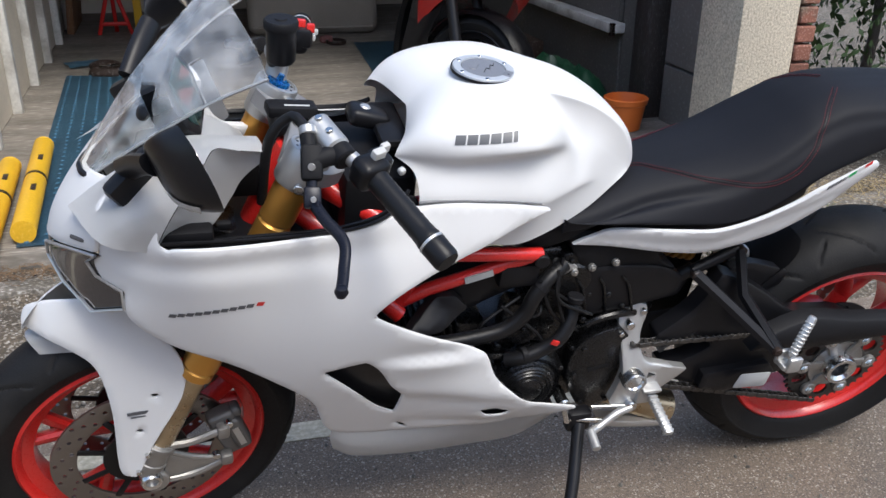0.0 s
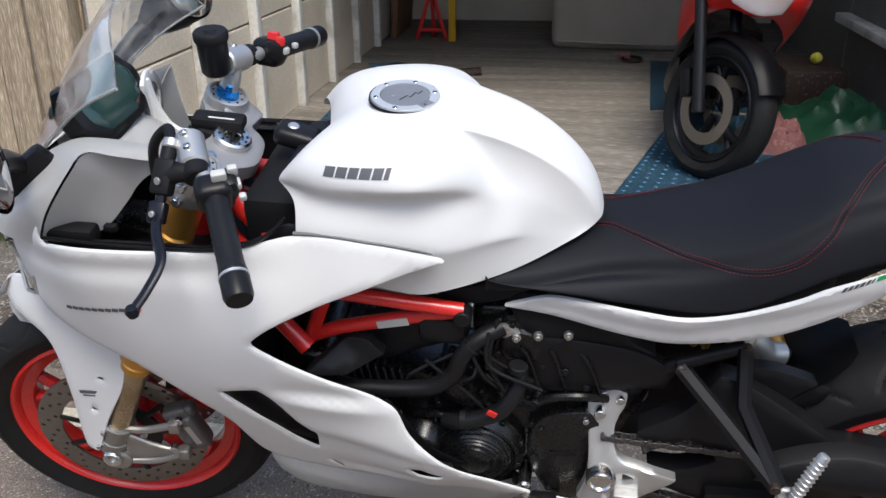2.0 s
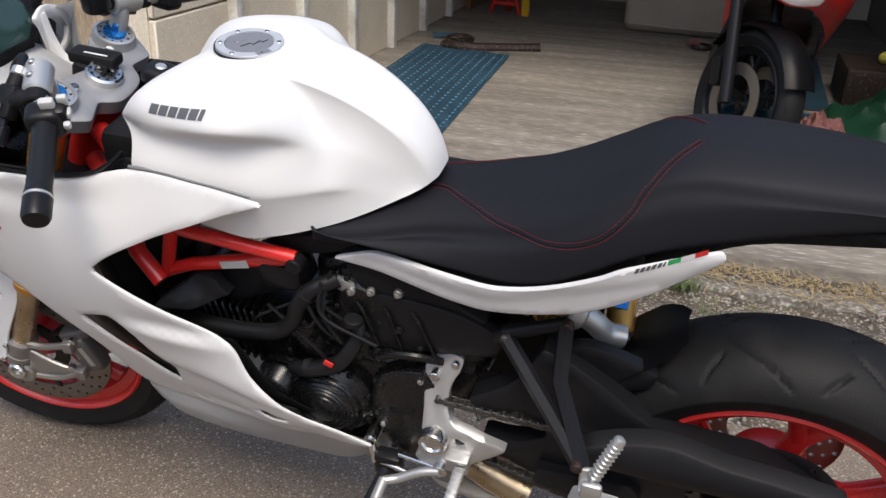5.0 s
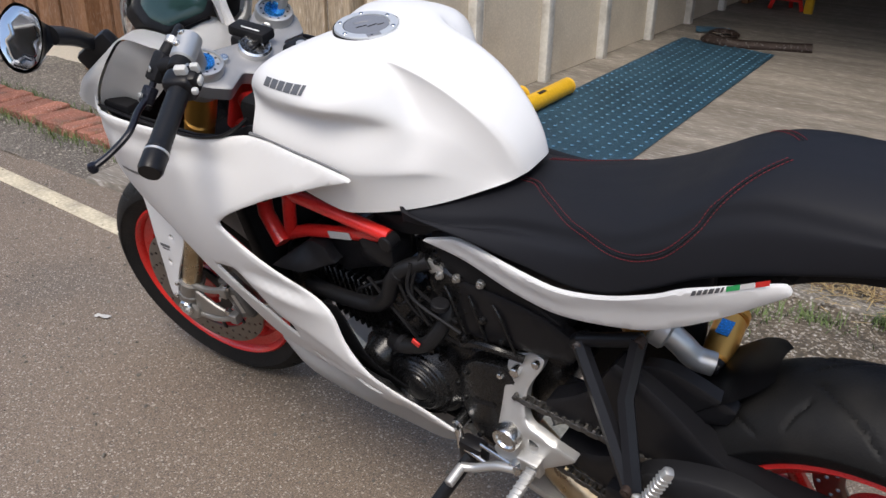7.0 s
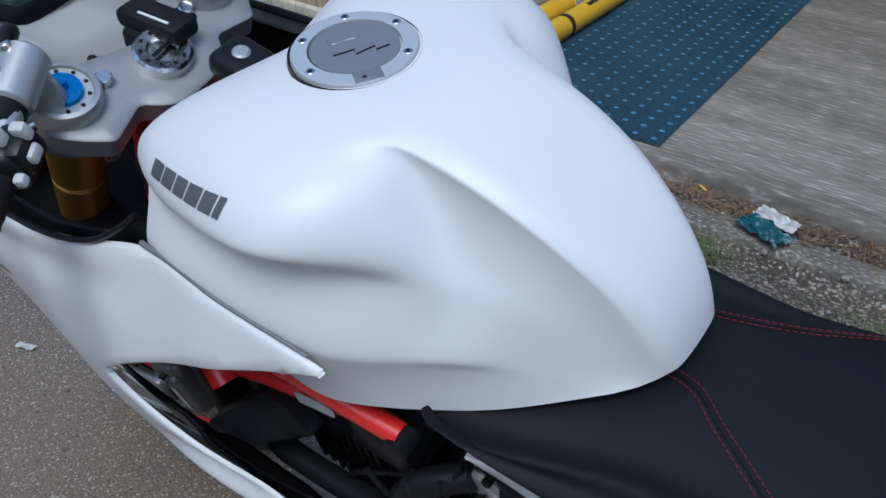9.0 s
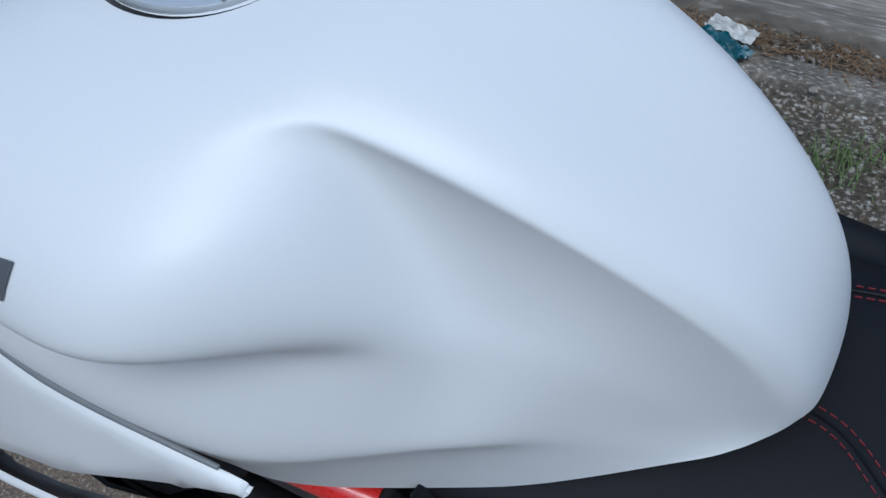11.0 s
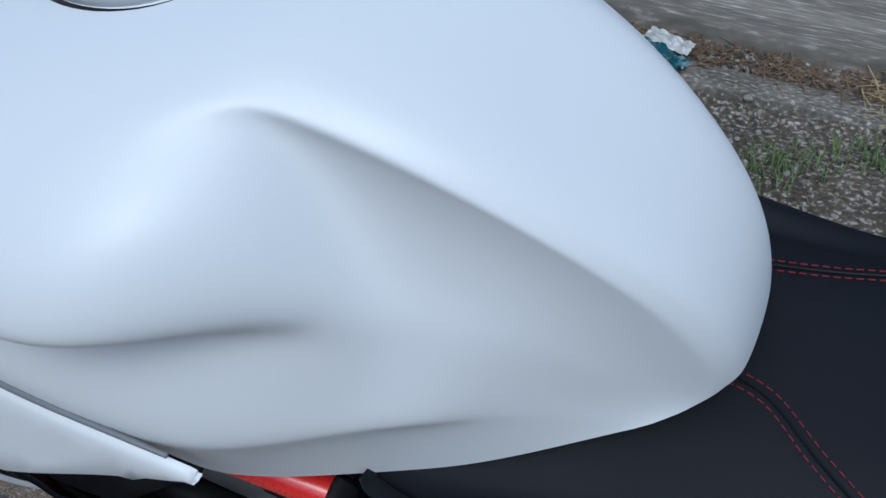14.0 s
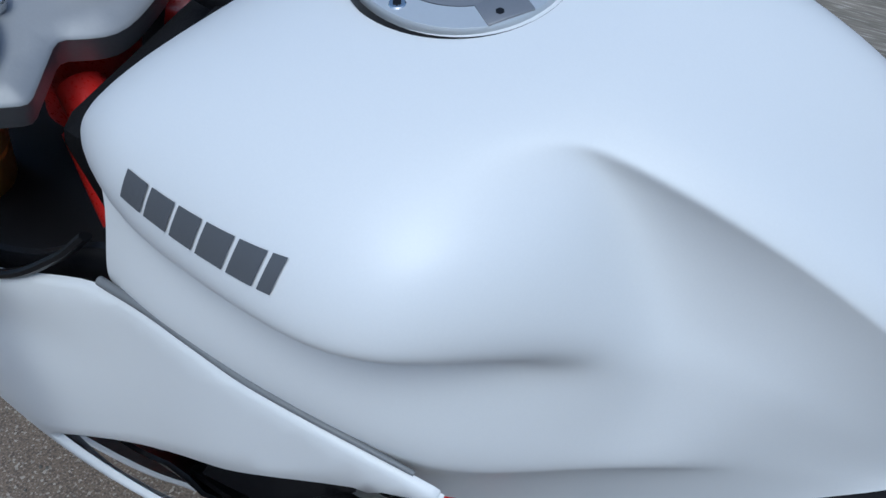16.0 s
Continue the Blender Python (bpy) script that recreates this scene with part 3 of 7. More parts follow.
# fork, brakes and mudguard (all turn with the steering)
FORK_TOP = HEAD + Vector((-0.914, 0, 0.407)) * 0.032
DOWN = -AXIS
for side in (-1, 1):
    leg = empty("fork_leg")
    leg.parent = bike
    top = FORK_TOP + Vector((0, 0.1 * side, 0))
    at = lambda d: top + DOWN * d
    part("outer_tube", steered(join(rod(at(0.02), at(0.12), 0.0275, seg=28), rod(at(0.12), at(0.35), 0.027, seg=28), rod(at(0.35), at(0.43), 0.0305, seg=28), rod(at(0.43), at(0.45), 0.0285, seg=28))), GOLD, leg, "gold anodised fork tube")
    part("inner_tube", steered(rod(at(0.44), at(0.64), 0.0215, seg=24)), BRONZE, leg, "gold coated fork slider")
    y = 0.1 * side
    yc = y + side * 0.012
    spot = lambda u, v, o=0.0: Vector((u, yc + side * o, v))
    cast = join(rod(at(0.61), at(0.69), 0.0265, seg=24), rod(at(0.612), at(0.626), 0.0290, seg=24), rod(at(0.655), at(0.672), 0.0285, seg=24), rod(spot(-0.729, 0.27, -0.02), spot(-0.729, 0.27, 0.012), 0.025, seg=24),
                tube([spot(-0.70, 0.352), spot(-0.66, 0.350), spot(-0.612, 0.362)], 0.0075, seg=8), tube([spot(-0.715, 0.262), spot(-0.66, 0.262), spot(-0.605, 0.283)], 0.008, seg=8),
                tube([spot(-0.70, 0.335), spot(-0.655, 0.305), spot(-0.605, 0.286)], 0.0055, seg=8), box(0.022, 0.022, 0.028, Matrix.Translation(spot(-0.606, 0.362)), 0.005, 2), box(0.022, 0.022, 0.026, Matrix.Translation(spot(-0.602, 0.285)), 0.005, 2))
    part("axle_clamp", steered(cast), CAST, leg, "cast aluminium axle clamp")
    part("clamp_web", steered(panel([(-0.715, 0.265), (-0.61, 0.278), (-0.655, 0.305), (-0.705, 0.335)], lambda u, v: spot(u, v, 0.003), (0, -side, 0), 0.008, 0.012, 0.002)), CAST, leg)
    for d in (0.619, 0.663):
        part("pinch_bolt", steered(rod(at(d) + Vector((-0.024, side * 0.018, 0)), at(d) + Vector((-0.024, side * 0.027, 0)), 0.0045, seg=10)), CHROME, leg)
    c = FRONT + Vector((0, 0, 0))
    part("axle_end", steered(lathe([(0, -0.006), (0.010, -0.006), (0.011, 0.004), (0.017, 0.006), (0.02, 0.0), (0.02, -0.03), (0, -0.03)], Matrix.Translation(FRONT + Vector((0, side * 0.131, 0))) @ Matrix.Rotation(radians(-90 * side), 4, "X"), 24)), CHROME, leg)
    cal = join(box(0.05, 0.034, 0.11, Matrix.Translation((-0.592, 0.088 * side, 0.335)) @ Matrix.Rotation(radians(-18), 4, "Y"), 0.009, 3), box(0.03, 0.04, 0.085, Matrix.Translation((-0.578, 0.092 * side, 0.335)) @ Matrix.Rotation(radians(-18), 4, "Y"), 0.01, 3), box(0.062, 0.028, 0.025, Matrix.Translation((-0.60, 0.086 * side, 0.375)) @ Matrix.Rotation(radians(-18), 4, "Y"), 0.008, 3))
    cal_ob = part("brake_caliper", steered(cal), CALIPER, leg, "dark grey radial brake caliper")
    for b in (-0.04, 0.04):
        part("bolt", steered(rod((-0.608 + b * 0.3, 0.105 * side, 0.335 + b), (-0.608 + b * 0.3, 0.117 * side, 0.335 + b), 0.008, seg=12)), CHROME, cal_ob)
    mark = steered(box(0.011, 0.001, 0.05, Matrix.Translation((-0.577, 0.1126 * side, 0.335)) @ Matrix.Rotation(radians(-18), 4, "Y")))
    part("label_bar", mark, SILVER, cal_ob)

guard_rows = []
for k in range(13):
    a = radians(28 + 91 * k / 12)
    row = []
    for j in range(9):
        s = -1 + 2 * j / 8
        half = 0.064 + 0.012 * math.sin(math.pi * k / 12)
        if k > 9:
            half -= 0.008 * (k - 9) ** 1.5
        r = 0.322 - 0.034 * abs(s) ** 3
        row.append(FRONT + Vector((math.cos(a) * r, s * half, math.sin(a) * r)))
    guard_rows.append(row)
mudguard = empty("front_mudguard")
mudguard.parent = bike
gb = grid_mesh(guard_rows)
bmesh.ops.solidify(gb, geom=gb.faces[:], thickness=0.003)
part("guard_shell", steered(gb), WHITE, mudguard, "white moulded front mudguard")
blade_y = spline_surface([(-0.885, 0.61, 0.03), (-0.80, 0.66, 0.058), (-0.72, 0.64, 0.082), (-0.66, 0.55, 0.112), (-0.66, 0.48, 0.122), (-0.71, 0.39, 0.126), (-0.75, 0.30, 0.126), (-0.77, 0.45, 0.115), (-0.79, 0.54, 0.10), (-0.85, 0.595, 0.07)])
BLADE = [(-0.893, 0.585), (-0.883, 0.612), (-0.855, 0.632), (-0.82, 0.643), (-0.771, 0.648), (-0.715, 0.636), (-0.668, 0.575), (-0.648, 0.53), (-0.655, 0.47), (-0.705, 0.375), (-0.738, 0.30), (-0.752, 0.288), (-0.770, 0.312), (-0.768, 0.443), (-0.783, 0.53), (-0.82, 0.567), (-0.866, 0.583)]
for side in (-1, 1):
    dots = [[(-0.698 + 0.007 * math.cos(k), 0.475 + 0.005 * math.sin(k)) for k in (0, 1.05, 2.1, 3.14, 4.2, 5.25)], [(-0.728 + 0.007 * math.cos(k), 0.399 + 0.005 * math.sin(k)) for k in (0, 1.05, 2.1, 3.14, 4.2, 5.25)]]
    blade = panel(BLADE, lambda u, v: un((u, -blade_y(u, v), v)), (0, 1, 0), 0.004, 0.012, 0.003, dots)
    bl = part("side_blade", steered(blade if side < 0 else flipped(blade)), WHITE, mudguard, "white mudguard side blade")
    if side < 0:
        for row_z, wd, hh in ((0.442, 0.034, 0.007), (0.434, 0.024, 0.003)):
            part("logo_bar", box(wd, 0.001, hh, Matrix.Translation((-0.728, -blade_y(-0.728, row_z) - 0.0008, row_z)) @ Matrix.Rotation(radians(-4), 4, "Y")), LETTER, bl)

# top yoke, stem nut, fork caps
yoke = empty("top_yoke")
yoke.parent = bike
P = lambda x, y, d=0.0: FORK_TOP + Vector((0.914 * x, y, -0.407 * x)) + AXIS * d
YM = Matrix.Translation(HEAD) @ AXIS.to_track_quat("Z", "X").to_matrix().to_4x4()
plate = [(-0.135, -0.02), (-0.13, 0.0), (-0.105, 0.032), (-0.06, 0.02), (-0.035, 0.045), (0, 0.05), (0.035, 0.045), (0.06, 0.02), (0.105, 0.032), (0.13, 0.0), (0.135, -0.02), (0.125, -0.05), (0.09, -0.068), (0.05, -0.05), (0, -0.03), (-0.05, -0.05), (-0.09, -0.068), (-0.125, -0.05)]


def on_yoke(u, v, d):
    """u across the bike, v rearwards, d along the steering axis."""
    return HEAD + Vector((0.914 * v, u, -0.407 * v)) + AXIS * d


part("plate", steered(panel(plate, lambda u, v: on_yoke(u, v, -0.004), -AXIS, 0.024, 0.014, 0.004)), YOKE, yoke, "grey cast aluminium top yoke")
part("stem_nut", steered(lathe([(0, 0.004), (0.014, 0.004), (0.016, 0.008), (0.026, 0.009), (0.029, 0.006), (0.029, -0.01), (0, -0.01)], Matrix.Translation(on_yoke(0, 0.0, 0.0)) @ AXIS.to_track_quat("Z", "X").to_matrix().to_4x4(), 32)), CHROME, yoke, "bright steering stem nut")
for k in range(10):
    a = 2 * math.pi * k / 10
    part("hole", steered(rod(on_yoke(0.0215 * math.cos(a), 0.0215 * math.sin(a), 0.0085), on_yoke(0.0215 * math.cos(a), 0.0215 * math.sin(a), 0.0096), 0.0022, seg=8)), BLACK, yoke)
part("slot", steered(box(0.004, 0.03, 0.001, Matrix.Translation(on_yoke(0, 0, 0.0092)) @ AXIS.to_track_quat("Z", "X").to_matrix().to_4x4())), BLACK, yoke)
for side in (-1, 1):
    cm = Matrix.Translation(on_yoke(0.1 * side, -0.032, 0.0)) @ AXIS.to_track_quat("Z", "X").to_matrix().to_4x4()
    cap_ob = part("fork_cap", steered(lathe([(0, 0.010), (0.027, 0.010), (0.031, 0.006), (0.031, -0.02), (0, -0.02)], cm, 32)), SILVER, yoke, "aluminium fork cap")
    part("adjuster", steered(lathe([(0, 0.026), (0.005, 0.026), (0.006, 0.016), (0.018, 0.015), (0.019, 0.010), (0, 0.010)], cm, 24)), BLUE, cap_ob, "blue anodised damping adjuster")
    for k in range(10):
        a = 2 * math.pi * k / 10
        part("hole", steered(rod(cm @ Vector((0.0238 * math.cos(a), 0.0238 * math.sin(a), 0.0098)), cm @ Vector((0.0238 * math.cos(a), 0.0238 * math.sin(a), 0.0108)), 0.0021, seg=8)), BLACK, cap_ob)
    part("clamp_bolt", steered(rod(on_yoke(0.06 * side, -0.02, -0.004), on_yoke(0.06 * side, -0.02, 0.006), 0.008, seg=12)), CHROME, yoke)

# handlebars
for side in (-1, 1):
    hb = empty("handlebar")
    hb.parent = bike
    base, g0 = un((-0.436, -0.128, 0.966)), un((-0.372, -0.213, 0.934))
    g1 = un((-0.3125, -0.325, 0.892))
    d = (g1 - g0).normalized()
    fl = (lambda b: steered(b)) if side < 0 else (lambda b: steered(flipped(b)))
    ft = FORK_TOP + Vector((0, -0.1, 0))
    arm = [ft + AXIS * 0.002 + Vector((-0.002, -0.012, 0)), ft + AXIS * 0.03 + Vector((-0.004, -0.022, 0)), base + d * 0.006]
    riser = part("riser", fl(join(lathe([(0.0285, -0.052), (0.033, -0.05), (0.035, -0.045), (0.035, 0.008), (0.033, 0.012), (0.0285, 0.013)], Matrix.Translation(ft) @ AXIS.to_track_quat("Z", "X").to_matrix().to_4x4(), 32, True), tube(arm, 0.019, seg=14, flat=0.75), rod(base - d * 0.014, base + d * 0.042, 0.0205, seg=24))), SILVER, hb, "cast aluminium handlebar riser")
    part("end_plug", fl(rod(base - d * 0.016, base - d * 0.0135, 0.0125, seg=20)), BLACK, riser)
    for q in (-0.035, -0.008):
        part("pinch_bolt", fl(rod(ft + AXIS * q + Vector((-0.008, -0.03, 0)), ft + AXIS * q + Vector((-0.012, -0.041, 0)), 0.008, seg=12)), CHROME, riser)
    for q in (0.002, 0.028):
        part("pinch_bolt", fl(rod(base + d * q + Vector((-0.004, 0, 0.016)), base + d * q + Vector((-0.006, 0, 0.0245)), 0.0055, seg=10)), CHROME, riser)
    part("bar", fl(rod(base, g0 + d * 0.02, 0.0115, seg=20)), SILVER, hb)
    grip_pts = [(0.0, 0), (0.0165, 0), (0.0175, 0.004)]
    ln = (g1 - g0).length
    for k in range(10):
        z = 0.008 + k * (ln - 0.03) / 10
        grip_pts += [(0.0165, z), (0.0172, z + 0.004)]
    grip_pts += [(0.0175, ln - 0.02), (0.0185, ln - 0.017), (0.018, ln - 0.013), (0, ln - 0.013)]
    gm = Matrix.Translation(g0) @ d.to_track_quat("Z", "Y").to_matrix().to_4x4()
    part("grip", fl(lathe(grip_pts, gm, 24)), HOSE, hb, "black ribbed rubber grip")
    part("bar_end", fl(lathe([(0, ln - 0.013), (0.0145, ln - 0.013), (0.0145, ln - 0.007), (0.019, ln - 0.006), (0.019, ln + 0.02), (0.0165, ln + 0.026), (0, ln + 0.026)], gm, 24)), BLACK, hb, "black bar end weight")
    part("end_ring", fl(lathe([(0.0146, ln - 0.012), (0.0195, ln - 0.011), (0.0195, ln - 0.007), (0.0146, ln - 0.006)], gm, 24, True)), SILVER, hb)
    rot = d.to_track_quat("Z", "X").to_matrix().to_4x4()
    sw = join(box(0.046, 0.05, 0.04, Matrix.Translation(g0 - d * 0.016) @ rot, 0.012, 3), box(0.034, 0.03, 0.034, Matrix.Translation(g0 - d * 0.026 + Vector((0.018, 0, 0.004))) @ rot, 0.008, 2))
    part("switchgear", fl(sw), BLACK, hb, "black switch housing")
    keys = ((0.026, 0.020, 0.012, -0.004, 0.010, 0.022), (0.016, 0.014, 0.010, 0.012, 0.030, 0.021), (0.012, 0.020, 0.016, 0.006, 0.028, 0.004), (0.012, 0.012, 0.022, -0.012, -0.016, 0.006), (0.010, 0.010, 0.010, -0.020, 0.036, 0.008))
    for k, (kx, ky, kz, along, out, up) in enumerate(keys):
        part("switch", fl(box(kx, ky, kz, Matrix.Translation(g0 - d * (0.020 + along) + Vector((out, 0, up))) @ rot, 0.003, 2)), RED if side > 0 and k in (0, 1) else SWITCH_GREY, hb)
    piv, hinge, tip = un((-0.456, -0.180, 0.944)), un((-0.459, -0.212, 0.908)), un((-0.442, -0.353, 0.855))
    mid = un((-0.428, -0.285, 0.884))
    ld = (hinge - piv).normalized()
    lrot = ld.to_track_quat("Z", "X").to_matrix().to_4x4()
    cl = base + d * 0.052
    per = join(tube([cl, (cl + piv) * 0.5 + Vector((0, 0, 0.004)), piv], 0.014, seg=12, flat=0.8), rod(cl - d * 0.012, cl + d * 0.012, 0.018, seg=20), box(0.022, 0.03, 0.05, Matrix.Translation(piv) @ lrot, 0.006, 2), tube([piv + Vector((0.0, 0.01, 0.008)), piv + Vector((0.004, 0.045, 0.028))], 0.011, seg=12, curved=False))
    part("lever_perch", fl(per), BLACK_ROUGH, hb, "black lever perch")
    lev = [piv + ld * 0.012, hinge, hinge + (mid - hinge) * 0.45 + Vector((-0.004, 0, 0)), mid, mid + (tip - mid) * 0.55 + Vector((0.002, 0, -0.002)), tip]
    part("lever", fl(join(tube(lev, 0.0056, seg=12, flat=1.5), box(0.017, 0.024, 0.030, Matrix.Translation(hinge) @ lrot, 0.004, 2), lathe([(0, -0.0095), (0.007, -0.007), (0.0095, 0), (0.007, 0.007), (0, 0.0095)], Matrix.Translation(tip), 12))), LEVER_BLUE, hb, "blue-black folding lever with ball end")
    if side < 0:
        part("emblem", fl(rod(piv + Vector((-0.004, -0.0145, 0.004)), piv + Vector((-0.005, -0.0165, 0.0048)), 0.0052, seg=16)), SILVER, hb)
        part("hinge_pin", fl(rod(hinge + Vector((-0.002, -0.011, 0.006)), hinge + Vector((-0.003, -0.0155, 0.0085)), 0.0042, seg=12)), SILVER, hb)
        part("adjuster_wheel", fl(rod(piv + Vector((0.004, 0.034, 0.022)), piv + Vector((0.005, 0.046, 0.029)), 0.0125, seg=14)), SILVER, hb)
        part("hose", fl(tube([piv + Vector((0.004, 0.045, 0.028)), piv + Vector((-0.01, 0.075, 0.03)), piv + Vector((-0.04, 0.08, -0.01)), piv + Vector((-0.05, 0.085, -0.12))], 0.0075)), HOSE, hb)

# brake fluid pot over the far handlebar
reservoir = empty("brake_reservoir")
reservoir.parent = bike
rp = Vector((-0.468, 0.066, 1.024))
part("pot", lathe([(0, -0.042), (0.019, -0.042), (0.0225, -0.037), (0.0235, 0.012), (0, 0.012)], Matrix.Translation(rp), 28), BLACK, reservoir, "dark brake fluid pot")
part("lid", lathe([(0.0255, 0.012), (0.0265, 0.015), (0.0265, 0.024), (0.024, 0.027), (0.010, 0.027), (0.009, 0.029), (0, 0.029)], Matrix.Translation(rp), 28), BLACK_ROUGH, reservoir)
part("stalk", tube([rp + Vector((-0.005, 0.01, -0.045)), rp + Vector((-0.012, 0.03, -0.058)), rp + Vector((-0.01, 0.07, -0.06))], 0.006), BLACK, reservoir)

# black cover between the yoke and the tank, with the ignition barrel
cover = part("ignition_cover", join(box(0.07, 0.05, 0.03, Matrix.Translation((-0.335, 0.025, 0.905)) @ Matrix.Rotation(radians(14), 4, "Y"), 0.012, 3), box(0.05, 0.14, 0.02, Matrix.Translation((-0.305, 0.01, 0.895)), 0.008, 2)), BLACK, bike, "black ignition surround")
part("key_barrel", lathe([(0, 0.002), (0.007, 0.002), (0.009, 0.0), (0.009, -0.01), (0, -0.01)], Matrix.Translation((-0.34, 0.025, 0.922)) @ Matrix.Rotation(radians(14), 4, "Y"), 24), SILVER, cover)
tab = part("key_tab", join(box(0.080, 0.036, 0.020, Matrix.Translation((-0.458, 0.022, 0.923)) @ Matrix.Rotation(radians(6), 4, "Z") @ Matrix.Rotation(radians(6), 4, "Y"), 0.006, 2), box(0.045, 0.07, 0.03, Matrix.Translation((-0.470, 0.03, 0.902)) @ Matrix.Rotation(radians(14), 4, "Y"), 0.008, 2)), BLACK_ROUGH, cover)
part("tab_line", box(0.040, 0.003, 0.002, Matrix.Translation((-0.450, 0.014, 0.9325)) @ Matrix.Rotation(radians(6), 4, "Z") @ Matrix.Rotation(radians(6), 4, "Y"), 0.0005), WHITE, tab)

# ---- fuel tank ----
# rails of the left half, from the middle of the top down to the lower seam; each runs from the front edge to the tail
TOP = [(-0.278, 0.003, 0.932), (-0.26, 0.003, 0.957), (-0.22, 0.003, 0.988), (-0.153, 0.003, 0.995), (-0.105, 0.003, 0.995), (-0.08, 0.003, 0.994), (-0.068, 0.003, 0.992), (-0.05, 0.003, 0.988), (-0.01, 0.003, 0.976), (0.038, 0.003, 0.952), (0.101, 0.003, 0.911), (0.129, 0.003, 0.866), (0.136, 0.003, 0.834)]
CROWN = [(-0.288, -0.038, 0.931), (-0.277, -0.046, 0.956), (-0.236, -0.046, 0.987), (-0.163, -0.045, 0.996), (-0.112, -0.042, 0.996), (-0.085, -0.04, 0.995), (-0.07, -0.038, 0.993), (-0.048, -0.038, 0.988), (-0.008, -0.038, 0.976), (0.046, -0.038, 0.95), (0.104, -0.03, 0.908), (0.129, -0.024, 0.863), (0.1355, -0.018, 0.833)]
RIDGE_IN = [(-0.298, -0.078, 0.93), (-0.292, -0.09, 0.957), (-0.246, -0.09, 0.986), (-0.165, -0.082, 0.995), (-0.112, -0.072, 0.993), (-0.0871, -0.0683, 0.9898), (-0.0741, -0.0614, 0.9878), (-0.0571, -0.05805, 0.9823), (-0.0042, -0.05537, 0.9684), (0.0498, -0.05047, 0.9394), (0.1016, -0.04047, 0.8964), (0.126, -0.03, 0.857), (0.132, -0.027, 0.8315)]
RIDGE = [(-0.312, -0.103, 0.927), (-0.298, -0.122, 0.953), (-0.245, -0.125, 0.978), (-0.16, -0.11, 0.99), (-0.108, -0.092, 0.989), (-0.086, -0.076, 0.987), (-0.073, -0.068, 0.985), (-0.058, -0.063, 0.981), (-0.002, -0.0595, 0.964), (0.052, -0.0535, 0.935), (0.099, -0.0435, 0.892), (0.123, -0.036, 0.853), (0.128, -0.032, 0.83)]
RIDGE_OUT = [(-0.319, -0.111, 0.919), (-0.293, -0.138, 0.945), (-0.235, -0.146, 0.966), (-0.15, -0.14, 0.982), (-0.104, -0.115, 0.982), (-0.0833, -0.0832, 0.98), (-0.06985, -0.06896, 0.9796), (-0.05785, -0.05976, 0.971), (0.00025, -0.05849, 0.959), (0.0529, -0.05311, 0.9305), (0.09765, -0.044, 0.8884), (0.12, -0.039, 0.849), (0.127, -0.034, 0.829)]
WING = [(-0.321, -0.113, 0.914), (-0.282, -0.148, 0.934), (-0.222, -0.161, 0.95), (-0.141, -0.163, 0.966), (-0.1, -0.143, 0.973), (-0.072, -0.113, 0.969), (-0.054, -0.086, 0.96), (-0.044, -0.06232, 0.945), (0.01, -0.06119, 0.932), (0.053, -0.05635, 0.908), (0.09, -0.04879, 0.873), (0.115, -0.042, 0.844), (0.123, -0.039, 0.827)]
LIP_UP = [(-0.322, -0.113, 0.911), (-0.272, -0.151, 0.922), (-0.208, -0.168, 0.937), (-0.135, -0.176, 0.95), (-0.098, -0.162, 0.953), (-0.064, -0.13, 0.946), (-0.036, -0.096, 0.929), (-0.023, -0.07421, 0.912), (0.02, -0.07077, 0.904), (0.05, -0.06284, 0.888), (0.083, -0.05411, 0.861), (0.11, -0.045, 0.839), (0.119, -0.043, 0.825)]
LIP = [(-0.322, -0.113, 0.909), (-0.265, -0.15, 0.913), (-0.2, -0.164, 0.929), (-0.132, -0.1775, 0.94), (-0.096, -0.165, 0.938), (-0.061, -0.131, 0.927), (-0.028, -0.09745, 0.911), (-0.016, -0.08132, 0.902), (0.022, -0.07553, 0.894), (0.049, -0.06619, 0.88), (0.08, -0.05666, 0.856), (0.107, -0.047, 0.836), (0.117, -0.045, 0.824)]
LIP_UNDER = [(-0.306, -0.125, 0.903), (-0.262, -0.146, 0.904), (-0.202, -0.153, 0.919), (-0.135, -0.161, 0.929), (-0.097, -0.148, 0.927), (-0.06, -0.122, 0.913), (-0.026, -0.1024, 0.902), (-0.012, -0.08641, 0.893), (0.022, -0.0803, 0.885), (0.047, -0.06943, 0.873), (0.077, -0.05937, 0.851), (0.104, -0.049, 0.834), (0.115, -0.047, 0.823)]
SCOOP = [(-0.292, -0.138, 0.892), (-0.258, -0.148, 0.892), (-0.206, -0.15, 0.905), (-0.14, -0.149, 0.912), (-0.099, -0.137, 0.912), (-0.06, -0.119, 0.9), (-0.03, -0.1105, 0.888), (-0.012, -0.09508, 0.879), (0.018, -0.08785, 0.872), (0.043, -0.07444, 0.863), (0.072, -0.0628, 0.845), (0.1, -0.052, 0.831), (0.112, -0.05, 0.822)]
TANK_FLANK = [(-0.29, -0.158, 0.862), (-0.262, -0.166, 0.868), (-0.212, -0.172, 0.87), (-0.15, -0.172, 0.868), (-0.105, -0.166, 0.865), (-0.072, -0.146, 0.866), (-0.04, -0.1265, 0.862), (-0.016, -0.1114, 0.855), (0.01, -0.1018, 0.85), (0.036, -0.08423, 0.845), (0.064, -0.07004, 0.833), (0.092, -0.058, 0.824), (0.106, -0.055, 0.82)]
